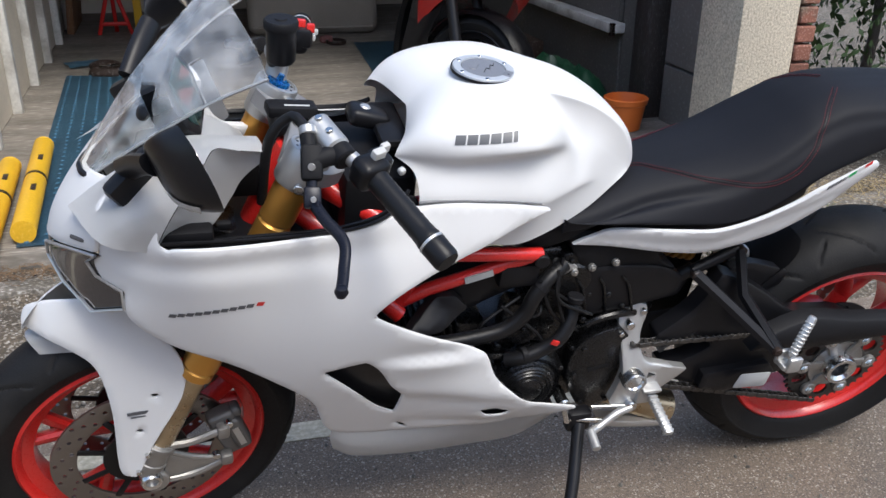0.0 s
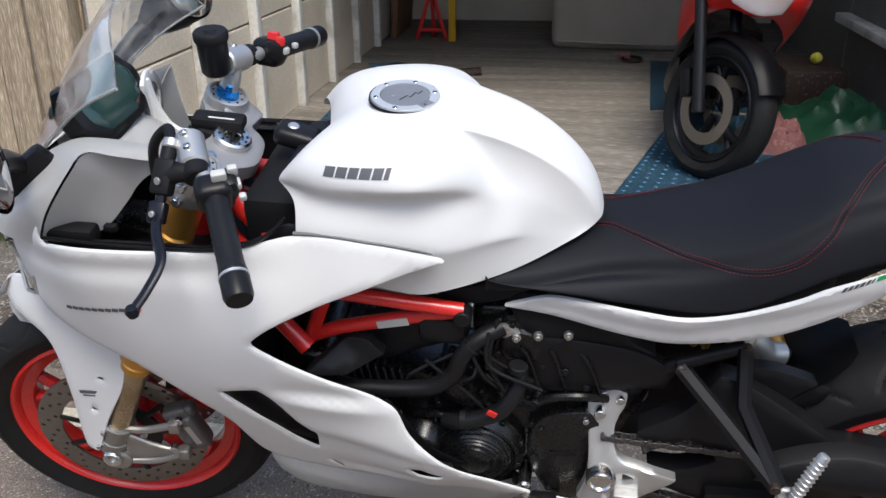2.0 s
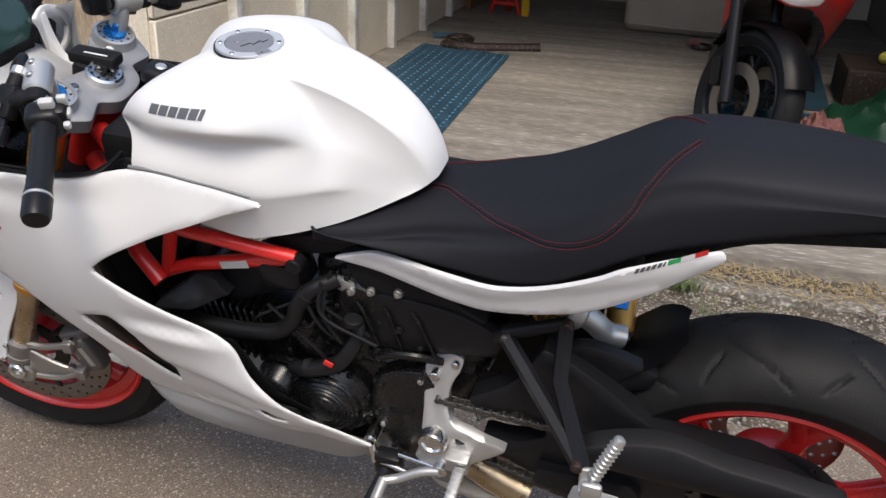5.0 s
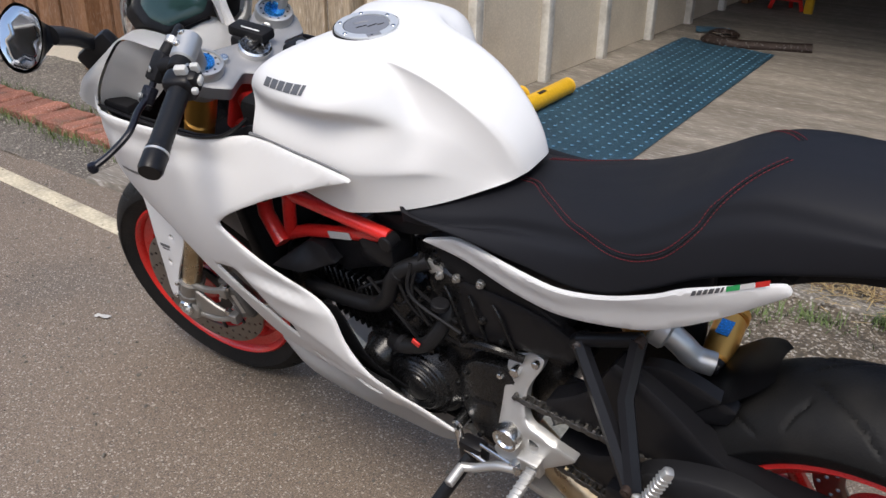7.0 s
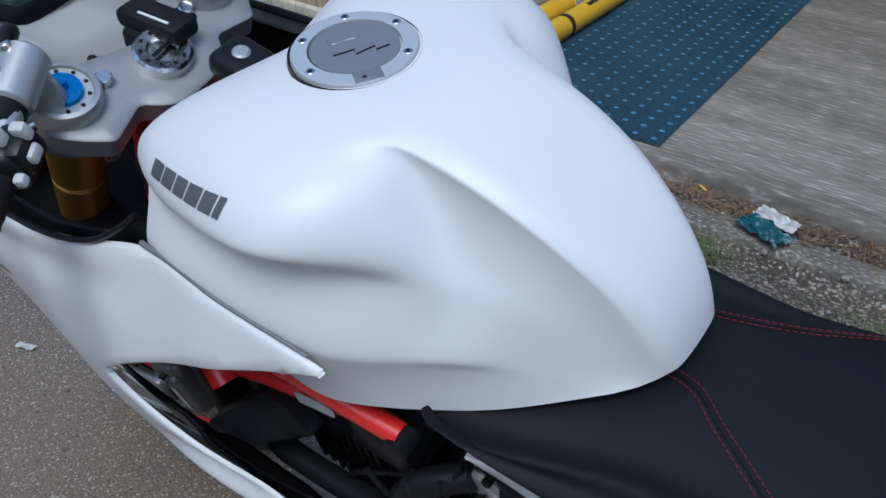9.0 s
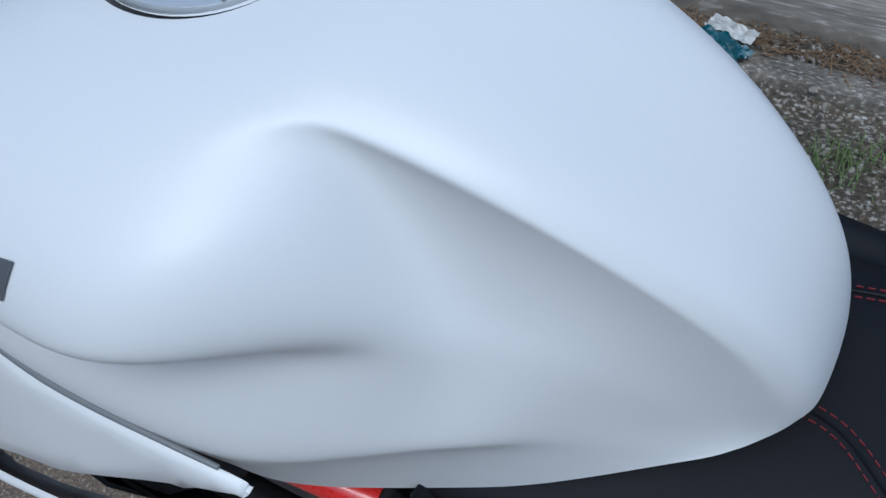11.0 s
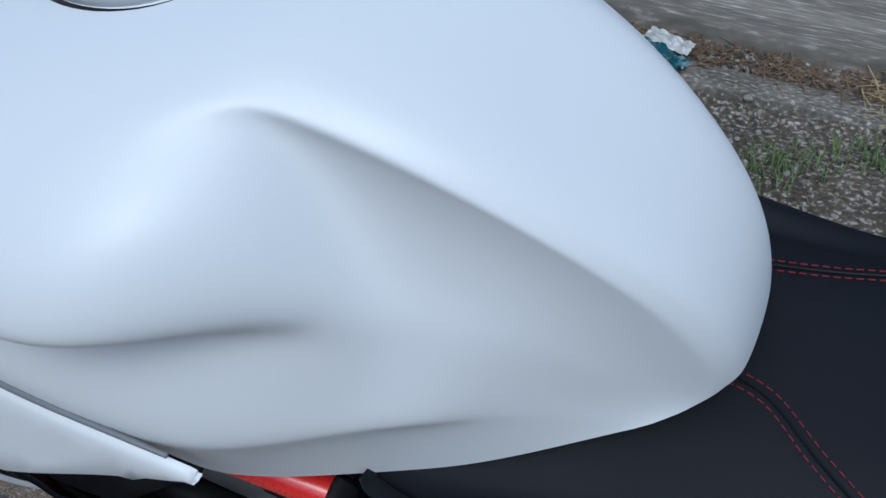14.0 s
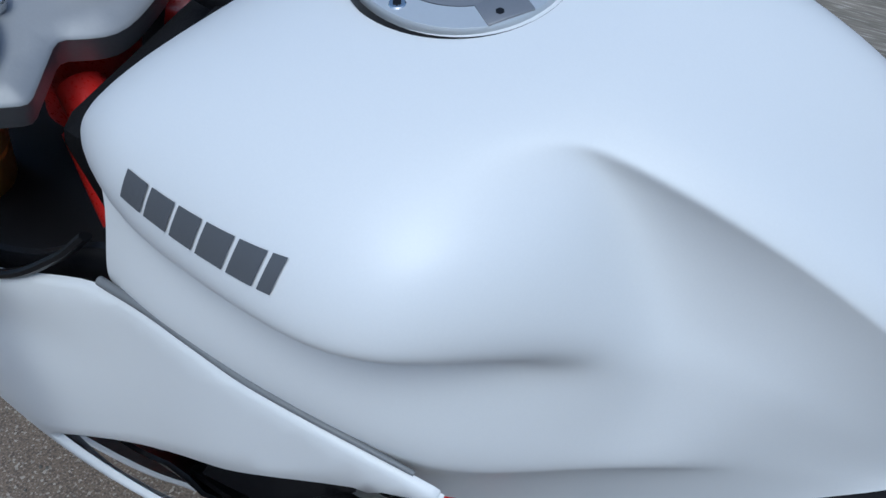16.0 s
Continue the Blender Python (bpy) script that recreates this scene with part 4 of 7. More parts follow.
FOLD = [(-0.29, -0.159, 0.85), (-0.263, -0.168, 0.852), (-0.216, -0.174, 0.852), (-0.152, -0.174, 0.85), (-0.108, -0.17, 0.847), (-0.079, -0.162, 0.837), (-0.048, -0.143, 0.836), (-0.02, -0.125, 0.836), (0.004, -0.111, 0.836), (0.031, -0.091, 0.833), (0.06, -0.075, 0.825), (0.088, -0.062, 0.82), (0.102, -0.058, 0.818)]
FOLD_UNDER = [(-0.291, -0.157, 0.838), (-0.264, -0.166, 0.837), (-0.217, -0.171, 0.836), (-0.153, -0.171, 0.833), (-0.11, -0.165, 0.828), (-0.08, -0.154, 0.829), (-0.049, -0.135, 0.828), (-0.021, -0.117, 0.828), (0.003, -0.103, 0.828), (0.028, -0.094, 0.822), (0.058, -0.078, 0.818), (0.086, -0.064, 0.817), (0.099, -0.06, 0.817)]
SEAM = [(-0.3, -0.14, 0.793), (-0.284, -0.145, 0.785), (-0.234, -0.15, 0.772), (-0.162, -0.154, 0.763), (-0.118, -0.155, 0.757), (-0.088, -0.148, 0.763), (-0.062, -0.138, 0.766), (-0.034, -0.126, 0.771), (-0.008, -0.115, 0.777), (0.02, -0.104, 0.786), (0.052, -0.087, 0.797), (0.081, -0.07, 0.809), (0.094, -0.063, 0.815)]
TANK = [TOP, CROWN, RIDGE_IN, RIDGE, RIDGE_OUT, WING, LIP_UP, LIP, LIP_UNDER, SCOOP, TANK_FLANK, FOLD, FOLD_UNDER, SEAM]
MIDDLE = lambda x: -0.002 - 0.028 * max(0.0, x - 0.1)
TANK_MIDDLE = lambda x: 0.007
tank = empty("fuel_tank")
tank.parent = bike
TANK_PATCH = bspline_patch(TANK, 121, 111)
for p in TANK_PATCH[0]:
    p.y = TANK_MIDDLE(p.x)
shell = mirrored(grid_mesh(TANK_PATCH), TANK_MIDDLE)
part("tank_shell", shell, WHITE, tank, "pearl white sculpted fuel tank", sharp=80)


def tank_at(x, z, off=0.001):
    """The outermost point of the left flank at this x and height."""
    best = None
    line = []
    for row in TANK_PATCH:
        for a, b in zip(row, row[1:]):
            if a.x <= x < b.x:
                line.append(a.lerp(b, (x - a.x) / max(b.x - a.x, 1e-6)))
                break
    for a, b in zip(line, line[1:]):
        if min(a.z, b.z) <= z <= max(a.z, b.z) and abs(a.z - b.z) > 1e-7:
            p = a.lerp(b, (z - a.z) / (b.z - a.z))
            if best is None or p.y < best.y:
                best = p
    return (best or Vector((x, -0.17, z))) + Vector((0, -off, off * 0.4))


x0 = -0.2445
for wd in (0.0150, 0.0150, 0.0140, 0.0155, 0.0140, 0.0068):
    n, rows_ = 6, []
    for j in range(6):
        v = j / 5
        rows_.append([tank_at(x0 + wd * i / (n - 1) + 0.003 * v, 0.9465 + 0.0120 * v + 0.0095 * (x0 + wd * i / (n - 1) + 0.2445) / 0.093, 0.0009) for i in range(n)])
    part("logo_bar", grid_mesh(rows_), LETTER, tank, "dark grey logo block")
    x0 += wd + 0.0024

cap = empty("filler_cap")
cap.parent = tank
CM = Matrix.Translation((-0.1595, -0.001, 0.9955)) @ Matrix.Rotation(radians(1.5), 4, "Y") @ Matrix.Diagonal((0.845, 0.845, 0.845, 1))
part("gap_ring", lathe([(0.0585, -0.004), (0.0612, 0.0012), (0.0625, -0.004)], CM, 56, True), BLACK, cap)
part("bezel", lathe([(0.0425, 0.001), (0.0432, 0.0040), (0.0575, 0.0036), (0.0588, 0.002), (0.0590, -0.006), (0.0425, -0.006)], CM, 56, True), BEZEL, cap, "satin aluminium filler ring")
lid = part("lid", lathe([(0, 0.0034), (0.03, 0.0034), (0.0412, 0.0028), (0.042, -0.004), (0, -0.004)], CM, 48), LID, cap, "grey filler lid")
part("engraved_line", tube([CM @ Vector((x, y, 0.0036)) for x, y in ((-0.006, -0.022), (0.004, -0.004), (0.010, -0.009), (0.016, 0.010), (0.021, 0.006), (0.026, 0.018))], 0.0008, seg=6, curved=False), BLACK, lid)
part("key_flap", panel([(-0.030, -0.006), (-0.026, 0.010), (-0.012, 0.017), (-0.004, 0.012), (-0.012, 0.002), (-0.018, -0.012)], lambda u, v: CM @ Vector((u, v, 0.0046)), (0, 0, -1), 0.0018, 0.006, 0.001), LID, lid, "curved key flap")
part("tongue", box(0.016, 0.026, 0.0022, CM @ Matrix.Rotation(radians(-35), 4, "Z") @ Matrix.Translation((0.0485, 0.0, 0.0034)), 0.001), LID, cap)
for k in range(6):
    a = 2 * math.pi * (k + 0.35) / 6
    c = CM @ Vector((0.0505 * math.cos(a), 0.0505 * math.sin(a), 0.0036))
    screw = part("bolt", lathe([(0, 0.0006), (0.0034, 0.0006), (0.0040, 0.0), (0.0040, -0.002), (0, -0.002)], Matrix.Translation(c), 14), CHROME, cap)
    part("socket", rod(c + Vector((0, 0, 0.0004)), c + Vector((0, 0, 0.0010)), 0.0020, seg=6), BLACK, screw)

# ---- fairing ----
SIDE_Y = spline_surface([(-0.291, 0.852, 0.168), (-0.08, 0.843, 0.172), (-0.20, 0.80, 0.20), (-0.349, 0.715, 0.222), (-0.66, 0.702, 0.187), (-0.528, 0.727, 0.207), (-0.721, 0.701, 0.164), (-0.718, 0.733, 0.163), (-0.757, 0.768, 0.135), (-0.75, 0.793, 0.150), (-0.435, 0.565, 0.203), (-0.293, 0.464, 0.182), (-0.113, 0.402, 0.19), (0.064, 0.369, 0.172), (-0.37, 0.358, 0.135), (-0.16, 0.325, 0.135), (-0.16, 0.572, 0.20), (-0.62, 0.60, 0.175), (-0.656, 0.842, 0.196), (-0.45, 0.84, 0.20), (-0.74, 0.86, 0.13), (-0.25, 0.62, 0.215), (-0.05, 0.34, 0.15)], 1e-5)


def side(u, v):
    """The fairing's flank, with the shallow step under its shoulder."""
    y = SIDE_Y(u, v)
    lip = 0.80 + 0.03 * (u + 0.45)
    y -= 0.006 * math.exp(-((v - lip) / 0.018) ** 2) * (1 if u < -0.4 else max(0.0, 1 - (u + 0.4) / 0.12))
    crease = 0.478 - 0.16 * (u + 0.30)
    belly = 0.357 - 0.08 * (u + 0.29)
    y -= 0.004 * math.tanh((v - belly) / 0.005) * max(0.0, 1 - ((u + 0.17) / 0.13) ** 2) * math.exp(-((v - belly) / 0.03) ** 2)
    fold = 0.578 - 0.1 * (u + 0.28)
    y -= 0.008 * math.tanh((v - fold) / 0.006) * max(0.0, 1 - ((u + 0.25) / 0.10) ** 2) * math.exp(-((v - fold) / 0.035) ** 2)
    y += 0.006 * math.tanh((v - crease) / 0.012) * math.exp(-((u + 0.2) / 0.14) ** 2) * math.exp(-((v - crease) / 0.06) ** 2)
    return Vector((u, -y, v))


FLANK = [(-0.757, 0.768), (-0.746, 0.795), (-0.752, 0.83), (-0.745, 0.852), (-0.70, 0.872), (-0.662, 0.872), (-0.666, 0.834), (-0.655, 0.824), (-0.628, 0.829), (-0.50, 0.832), (-0.40, 0.835), (-0.345, 0.842), (-0.293, 0.852), (-0.224, 0.857), (-0.157, 0.853), (-0.08, 0.838), (-0.085, 0.832), (-0.138, 0.815), (-0.204, 0.788), (-0.256, 0.762), (-0.328, 0.722), (-0.361, 0.695), (-0.35, 0.683), (-0.250, 0.622), (-0.175, 0.577), (-0.152, 0.558), (-0.132, 0.510), (-0.09, 0.462), (-0.046, 0.417), (0.019, 0.388), (0.060, 0.375), (0.062, 0.366), (-0.017, 0.342), (-0.160, 0.328), (-0.285, 0.322), (-0.36, 0.327), (-0.400, 0.343), (-0.418, 0.372), (-0.428, 0.412), (-0.442, 0.463), (-0.475, 0.508), (-0.56, 0.576), (-0.65, 0.622), (-0.705, 0.668), (-0.721, 0.697), (-0.719, 0.733), (-0.75, 0.743)]
VENT = [(-0.434, 0.566), (-0.400, 0.579), (-0.366, 0.589), (-0.341, 0.561), (-0.318, 0.514), (-0.293, 0.474), (-0.297, 0.410), (-0.334, 0.440), (-0.388, 0.514)]
SLOT = [(-0.290, 0.366), (-0.276, 0.358), (-0.262, 0.344), (-0.272, 0.342)]
HOLE = [(-0.144, 0.412), (-0.118, 0.421), (-0.080, 0.401), (-0.088, 0.385), (-0.126, 0.389)]
left = empty("side_fairing")
left.parent = bike
part("fairing_panel", panel(FLANK, side, (0, 1, 0), 0.0035, 0.011, 0.004, [VENT, HOLE, SLOT], rnd=2), WHITE, left, "white fairing side panel with duct opening", sharp=60)
part("edge_seal", tube([side(u, v) + Vector((0.0, 0.0045, 0.003)) for u, v in ((-0.292, 0.8535), (-0.258, 0.8555), (-0.224, 0.857), (-0.19, 0.8555), (-0.157, 0.853), (-0.12, 0.8475), (-0.095, 0.8425))], 0.0026, seg=12, radii=(0.0028, 0.0014)), SEAL, left, "grey edge seal")
belly_rows = [
    [tuple(side(u, v) + Vector((0, 0.002, 0))) for u, v in ((-0.402, 0.347), (-0.36, 0.331), (-0.285, 0.326), (-0.20, 0.331), (-0.12, 0.337), (-0.017, 0.347), (0.056, 0.372))],
    [(-0.402, -0.118, 0.314), (-0.362, -0.121, 0.287), (-0.28, -0.123, 0.274), (-0.20, -0.123, 0.270), (-0.12, -0.123, 0.273), (-0.017, -0.124, 0.285), (0.058, -0.130, 0.335)],
    [(-0.391, -0.098, 0.262), (-0.350, -0.096, 0.233), (-0.27, -0.092, 0.217), (-0.20, -0.090, 0.212), (-0.12, -0.088, 0.211), (-0.017, -0.092, 0.223), (0.060, -0.108, 0.298)],
    [(-0.385, -0.040, 0.252), (-0.344, -0.033, 0.224), (-0.265, -0.029, 0.209), (-0.20, -0.028, 0.204), (-0.12, -0.028, 0.203), (-0.017, -0.034, 0.216), (0.060, -0.060, 0.290)],
]


def belly_pan():
    b = grid_mesh(patch(belly_rows, 6, 6))
    bmesh.ops.solidify(b, geom=b.faces[:], thickness=0.003)
    return b


part("belly_pan", belly_pan(), WHITE, left, "white belly pan curving inwards")
right = empty("side_fairing")
right.parent = bike
part("fairing_panel", flipped(panel(FLANK, side, (0, 1, 0), 0.006, 0.02, 0.004, [VENT], rnd=2)), WHITE, right, "white fairing side panel", sharp=60)
part("belly_pan", flipped(belly_pan()), WHITE, right, "white belly pan curving inwards")
DUCT = [(-0.47, 0.58), (-0.40, 0.605), (-0.34, 0.612), (-0.29, 0.55), (-0.25, 0.47), (-0.27, 0.385), (-0.35, 0.41), (-0.45, 0.50)]
# black backing sheets added to keep the fairing's openings dark
part("duct_back", panel(DUCT, lambda u, v: side(u, v) + Vector((0.0, 0.024, 0)), (0, 1, 0), 0.003, 0.025, 0.002), BLACK, left, "black backing sheet behind the opening")
part("hole_back", panel([(-0.15, 0.37), (-0.15, 0.43), (-0.07, 0.42), (-0.07, 0.37)], lambda u, v: side(u, v) + Vector((0.0, 0.02, 0)), (0, 1, 0), 0.003, 0.02, 0.001), BLACK, left)
# black filler sheet added where bright ground showed past the engine
part("inner_panel", panel([(-0.40, 0.40), (-0.33, 0.555), (-0.17, 0.555), (-0.10, 0.455), (-0.03, 0.385), (-0.30, 0.34)], lambda u, v: side(u, v) + Vector((0.0, 0.03, 0)), (0, 1, 0), 0.003, 0.03, 0.001), BLACK_ROUGH, left, "black filler sheet inside the fairing")
part("slot_back", panel([(-0.31, 0.362), (-0.29, 0.375), (-0.25, 0.365), (-0.25, 0.336), (-0.28, 0.336)], lambda u, v: side(u, v) + Vector((0.0, 0.012, 0)), (0, 1, 0), 0.003, 0.02, 0.001), BLACK, left)
mark = [(-0.662 + 0.0122 * k, 0.0102) for k in range(10)]
for x, w in mark + [(-0.5375, 0.0102)]:
    bm = grid_mesh([[side(x + w * i / 3 + 0.003 * j, 0.699 + 0.0075 * j + (x + 0.66) * 0.19) + Vector((0, -0.0008, 0)) for i in range(4)] for j in range(2)])
    part("name_bar", bm, RED if x > -0.54 else LETTER, left)

# nose cowl, headlight and windscreen
NOSE_X = spline_surface([(0, 0.70, -0.838), (0, 0.745, -0.833), (0, 0.80, -0.812), (0, 0.855, -0.769), (0.06, 0.87, -0.745), (0.02, 0.729, -0.834), (0.085, 0.765, -0.803), (0.085, 0.82, -0.782), (0.152, 0.793, -0.75), (0.163, 0.733, -0.719), (0.164, 0.701, -0.722), (0.122, 0.668, -0.772), (0.13, 0.86, -0.742), (0.10, 0.885, -0.715), (0.15, 0.83, -0.747)], 1e-6)
nose = empty("nose_cowl")
nose.parent = bike
part("cowl_panel", panel([(-0.149, 0.796), (-0.150, 0.83), (-0.132, 0.862), (-0.10, 0.883), (-0.05, 0.867), (0, 0.856), (0.05, 0.867), (0.10, 0.883), (0.132, 0.862), (0.150, 0.83), (0.149, 0.796), (0.085, 0.771), (0, 0.739), (-0.085, 0.771)], lambda u, v: Vector((NOSE_X(abs(u), v), u, v)), (1, 0, 0), 0.005, 0.012, 0.003), WHITE, nose, "white nose cowl")
# black block added to keep the view through the nose dark
part("lamp_housing", box(0.05, 0.27, 0.13, Matrix.Translation((-0.672, 0.0, 0.775)), 0.012, 2), BLACK_ROUGH, nose, "black filler block behind the headlight")
part("chin_panel", panel([(-0.1, 0.70), (0.1, 0.70), (0.06, 0.66), (-0.06, 0.66)], lambda u, v: Vector((NOSE_X(abs(u), v) + 0.01, u, v)), (1, 0, 0), 0.005, 0.016, 0.003), BLACK, nose)
light = empty("headlight")
light.parent = bike
LAMP = [(0.02, 0.733), (0.085, 0.767), (0.150, 0.791), (0.128, 0.767), (0.132, 0.743), (0.160, 0.732), (0.164, 0.702), (0.122, 0.669), (0.07, 0.692), (0.02, 0.708)]
for sd in (-1, 1):
    out = [(u * sd, v) for u, v in LAMP]
    on_nose = lambda u, v, off=0.003: Vector((NOSE_X(abs(u), v) + off, u, v))
    glass = part("glass", panel(out, on_nose, (1, 0, 0), 0.008, 0.01, 0.002), LENS_DARK, light, "dark glossy headlight glass")
    part("rim_strip", tube([on_nose(u, v, -0.001) for u, v in out + out[:1]], 0.0026, seg=6, curved=False), SILVER, glass)
part("logo_bar", panel([(-0.132, 0.802), (-0.102, 0.792), (-0.102, 0.799), (-0.132, 0.809)], lambda u, v: Vector((NOSE_X(abs(u), v) - 0.0015, u, v)), (1, 0, 0), 0.001, 0.01, 0.0002), LETTER, nose)

SCREEN_ROWS = [
    [(-0.772, 0, 0.852), (-0.69, 0, 0.985), (-0.60, 0, 1.095), (-0.562, 0, 1.132)],
    [(-0.768, -0.02, 0.852), (-0.678, -0.056, 0.968), (-0.592, -0.062, 1.075), (-0.545, -0.068, 1.115)],
    [(-0.762, -0.032, 0.853), (-0.662, -0.084, 0.950), (-0.582, -0.106, 1.035), (-0.522, -0.12, 1.085)],
    [(-0.757, -0.040, 0.854), (-0.645, -0.100, 0.960), (-0.578, -0.132, 1.016), (-0.510, -0.152, 1.056)],
]
screen = empty("windscreen")
screen.parent = bike
sheet = patch(SCREEN_ROWS, 6, 5)
sb = mirrored(grid_mesh(sheet))
bmesh.ops.solidify(sb, geom=sb.faces[:], thickness=0.003)
sc = part("screen_sheet", sb, GLASS, screen, "clear curved windscreen", 30)
sc.visible_shadow = False
for sd in (-1, 1):
    f = (lambda b: b) if sd < 0 else flipped
    part("screw", f(lathe([(0, 0.006), (0.006, 0.006), (0.0125, 0.002), (0.0125, -0.004), (0, -0.004)], Matrix.Translation((-0.672, -0.063, 0.968)) @ Matrix.Rotation(radians(-50), 4, "Y") @ Matrix.Rotation(radians(25), 4, "X"), 20)), BLACK, screen)
    part("edge_band", f(tube(sheet[-1], 0.0022, seg=6, curved=False)), SILVER, screen)
    part("base_trim", f(tube([r[0] for r in sheet], 0.006, seg=8, curved=False)), BLACK, screen)

# dashboard behind the screen
dash = empty("dashboard")
dash.parent = bike
DM = Matrix.Translation((-0.613, -0.004, 0.970)) @ Matrix.Rotation(radians(-6), 4, "Z") @ Matrix.Rotation(radians(63), 4, "Y")
hexa = [(-0.048, -0.060), (-0.048, 0.060), (-0.012, 0.084), (0.022, 0.080), (0.052, 0.048), (0.052, -0.048), (0.022, -0.080), (-0.012, -0.084)]
part("housing", panel(hexa, lambda u, v: DM @ Vector((u, v, 0)), DM.to_3x3() @ Vector((0, 0, -1)), 0.035, 0.02, 0.006), BLACK, dash, "black dashboard housing")
part("display", panel([(p[0] * 0.8, p[1] * 0.8) for p in hexa], lambda u, v: DM @ Vector((u, v, 0.0015)), DM.to_3x3() @ Vector((0, 0, -1)), 0.002, 0.02, 0.001), SCREEN, dash, "unlit green-grey display")

part("mount", box(0.05, 0.11, 0.06, Matrix.Translation((-0.622, 0.0, 0.905)), 0.012, 2), BLACK_ROUGH, dash)

# inner wings of the cockpit: white rails, ducts and the upright inner cheeks
def sheet_part(name, rows_, mat, parent, label, sd, thick=0.004, nu=6, nv=4):
    b = grid_mesh(patch(rows_, nu, nv))
    bmesh.ops.solidify(b, geom=b.faces[:], thickness=thick)
    return part(name, b if sd < 0 else flipped(b), mat, parent, label)


for sd in (-1, 1):
    wing = empty("cockpit_wing")
    wing.parent = bike
    f = (lambda b: b) if sd < 0 else flipped
    edge = [(-0.673, -0.187, 0.815), (-0.645, -0.187, 0.873), (-0.603, -0.170, 0.934), (-0.583, -0.151, 0.955), (-0.551, -0.127, 0.938), (-0.513, -0.108, 0.923)]
    brow = [(-0.738, -0.178, 0.830), (-0.705, -0.176, 0.870), (-0.655, -0.152, 0.914), (-0.618, -0.130, 0.944), (-0.575, -0.108, 0.945), (-0.516, -0.092, 0.930)]
    foot = [(-0.785, -0.095, 0.842), (-0.742, -0.085, 0.872), (-0.692, -0.092, 0.910), (-0.640, -0.085, 0.936), (-0.600, -0.075, 0.936), (-0.520, -0.070, 0.928)]
    if sd > 0:
        edge, brow, foot = edge[:4], brow[:4], foot[:4]
    lip = [tuple(c + d * 0.004 for c, d in zip(p, (0.25, 1.0, -0.8))) for p in edge]
    sheet_part("rail", [foot, brow, edge], WHITE, wing, "white cockpit rail", sd)
    deep = [(-0.640, -0.146, 0.798), (-0.594, -0.136, 0.818), (-0.562, -0.114, 0.852), (-0.548, -0.104, 0.872), (-0.532, -0.100, 0.888), (-0.511, -0.096, 0.902)]
    deep = deep[:len(edge)]
    waist = [tuple(a * 0.5 + b * 0.5 + d for a, b, d in zip(p, q, (0, 0.006, 0.002))) for p, q in zip(lip, deep)]
    sheet_part("inner_duct", [lip, waist, deep], WHITE, wing, "white inner duct", sd, 0.003)
    if sd > 0:
        part("cheek", panel([(-0.604, 0.956), (-0.594, 0.957), (-0.588, 0.917), (-0.575, 0.885), (-0.560, 0.870), (-0.515, 0.867), (-0.515, 0.850), (-0.60, 0.845), (-0.609, 0.90)], lambda u, v: Vector((u, 0.075, v)), (0, 1, 0), 0.012, 0.012, 0.003), WHITE, wing, "white inner cheek beside the dashboard")
    part("inner_liner", f(panel([(-0.662, 0.822), (-0.55, 0.826), (-0.42, 0.830), (-0.36, 0.836), (-0.325, 0.852), (-0.305, 0.86), (-0.292, 0.856), (-0.288, 0.84), (-0.30, 0.79), (-0.36, 0.74), (-0.62, 0.72)], lambda u, v: Vector((u, -0.178 + max(0.0, u + 0.42) * 0.22 + max(0.0, v - 0.84) * 0.2, v)), (0, 1, 0), 0.004, 0.016, 0.002)), BLACK, wing, "black cockpit liner")
    part("liner_lip", f(tube([(-0.662, -0.188, 0.830), (-0.55, -0.194, 0.832), (-0.42, -0.194, 0.836), (-0.355, -0.182, 0.843), (-0.322, -0.164, 0.858), (-0.306, -0.150, 0.872)], 0.003, seg=8, flat=1.6)), BLACK, wing)
    part("lower_box", f(join(box(0.075, 0.03, 0.03, Matrix.Translation((-0.628, -0.165, 0.825)), 0.006, 2), box(0.02, 0.012, 0.012, Matrix.Translation((-0.575, -0.15, 0.83)), 0.003))), BLACK_ROUGH, wing)
far_duct = [(0.055, 0.958), (0.10, 0.962), (0.16, 0.935), (0.185, 0.90), (0.165, 0.87), (0.075, 0.862)]
far_hole = [(0.086, 0.944), (0.14, 0.925), (0.162, 0.90), (0.14, 0.88), (0.088, 0.876)]
far_face = lambda back: (lambda u, v: Vector((-0.590 - 0.3 * (u - 0.06) - back, u, v)))
duct = part("far_duct", panel(far_duct, far_face(0.0), (-1, 0, 0), 0.006, 0.012, 0.003, [far_hole]), WHITE, bike, "white far duct frame beside the dashboard")
# black backing sheet added behind the far opening
part("duct_back", panel(far_duct, far_face(0.035), (-1, 0, 0), 0.003, 0.02, 0.001), BLACK, duct)
bridge = [[(-0.625, -0.10, 0.945), (-0.615, -0.04, 0.918), (-0.61, 0.04, 0.918), (-0.61, 0.085, 0.895)], [(-0.565, -0.10, 0.930), (-0.56, -0.04, 0.900), (-0.553, 0.03, 0.893), (-0.56, 0.08, 0.870)], [(-0.535, -0.10, 0.912), (-0.535, -0.04, 0.875), (-0.53, 0.03, 0.868), (-0.535, 0.075, 0.862)]]
# filler block added in place of the dark parts under the dashboard
part("cockpit_tray", box(0.10, 0.012, 0.085, Matrix.Translation((-0.558, -0.02, 0.838)), 0.005, 2), BLACK_ROUGH, bike, "black filler block under the dashboard")
sheet_part("bridge", bridge, WHITE, bike, "white panel under the dashboard", -1)
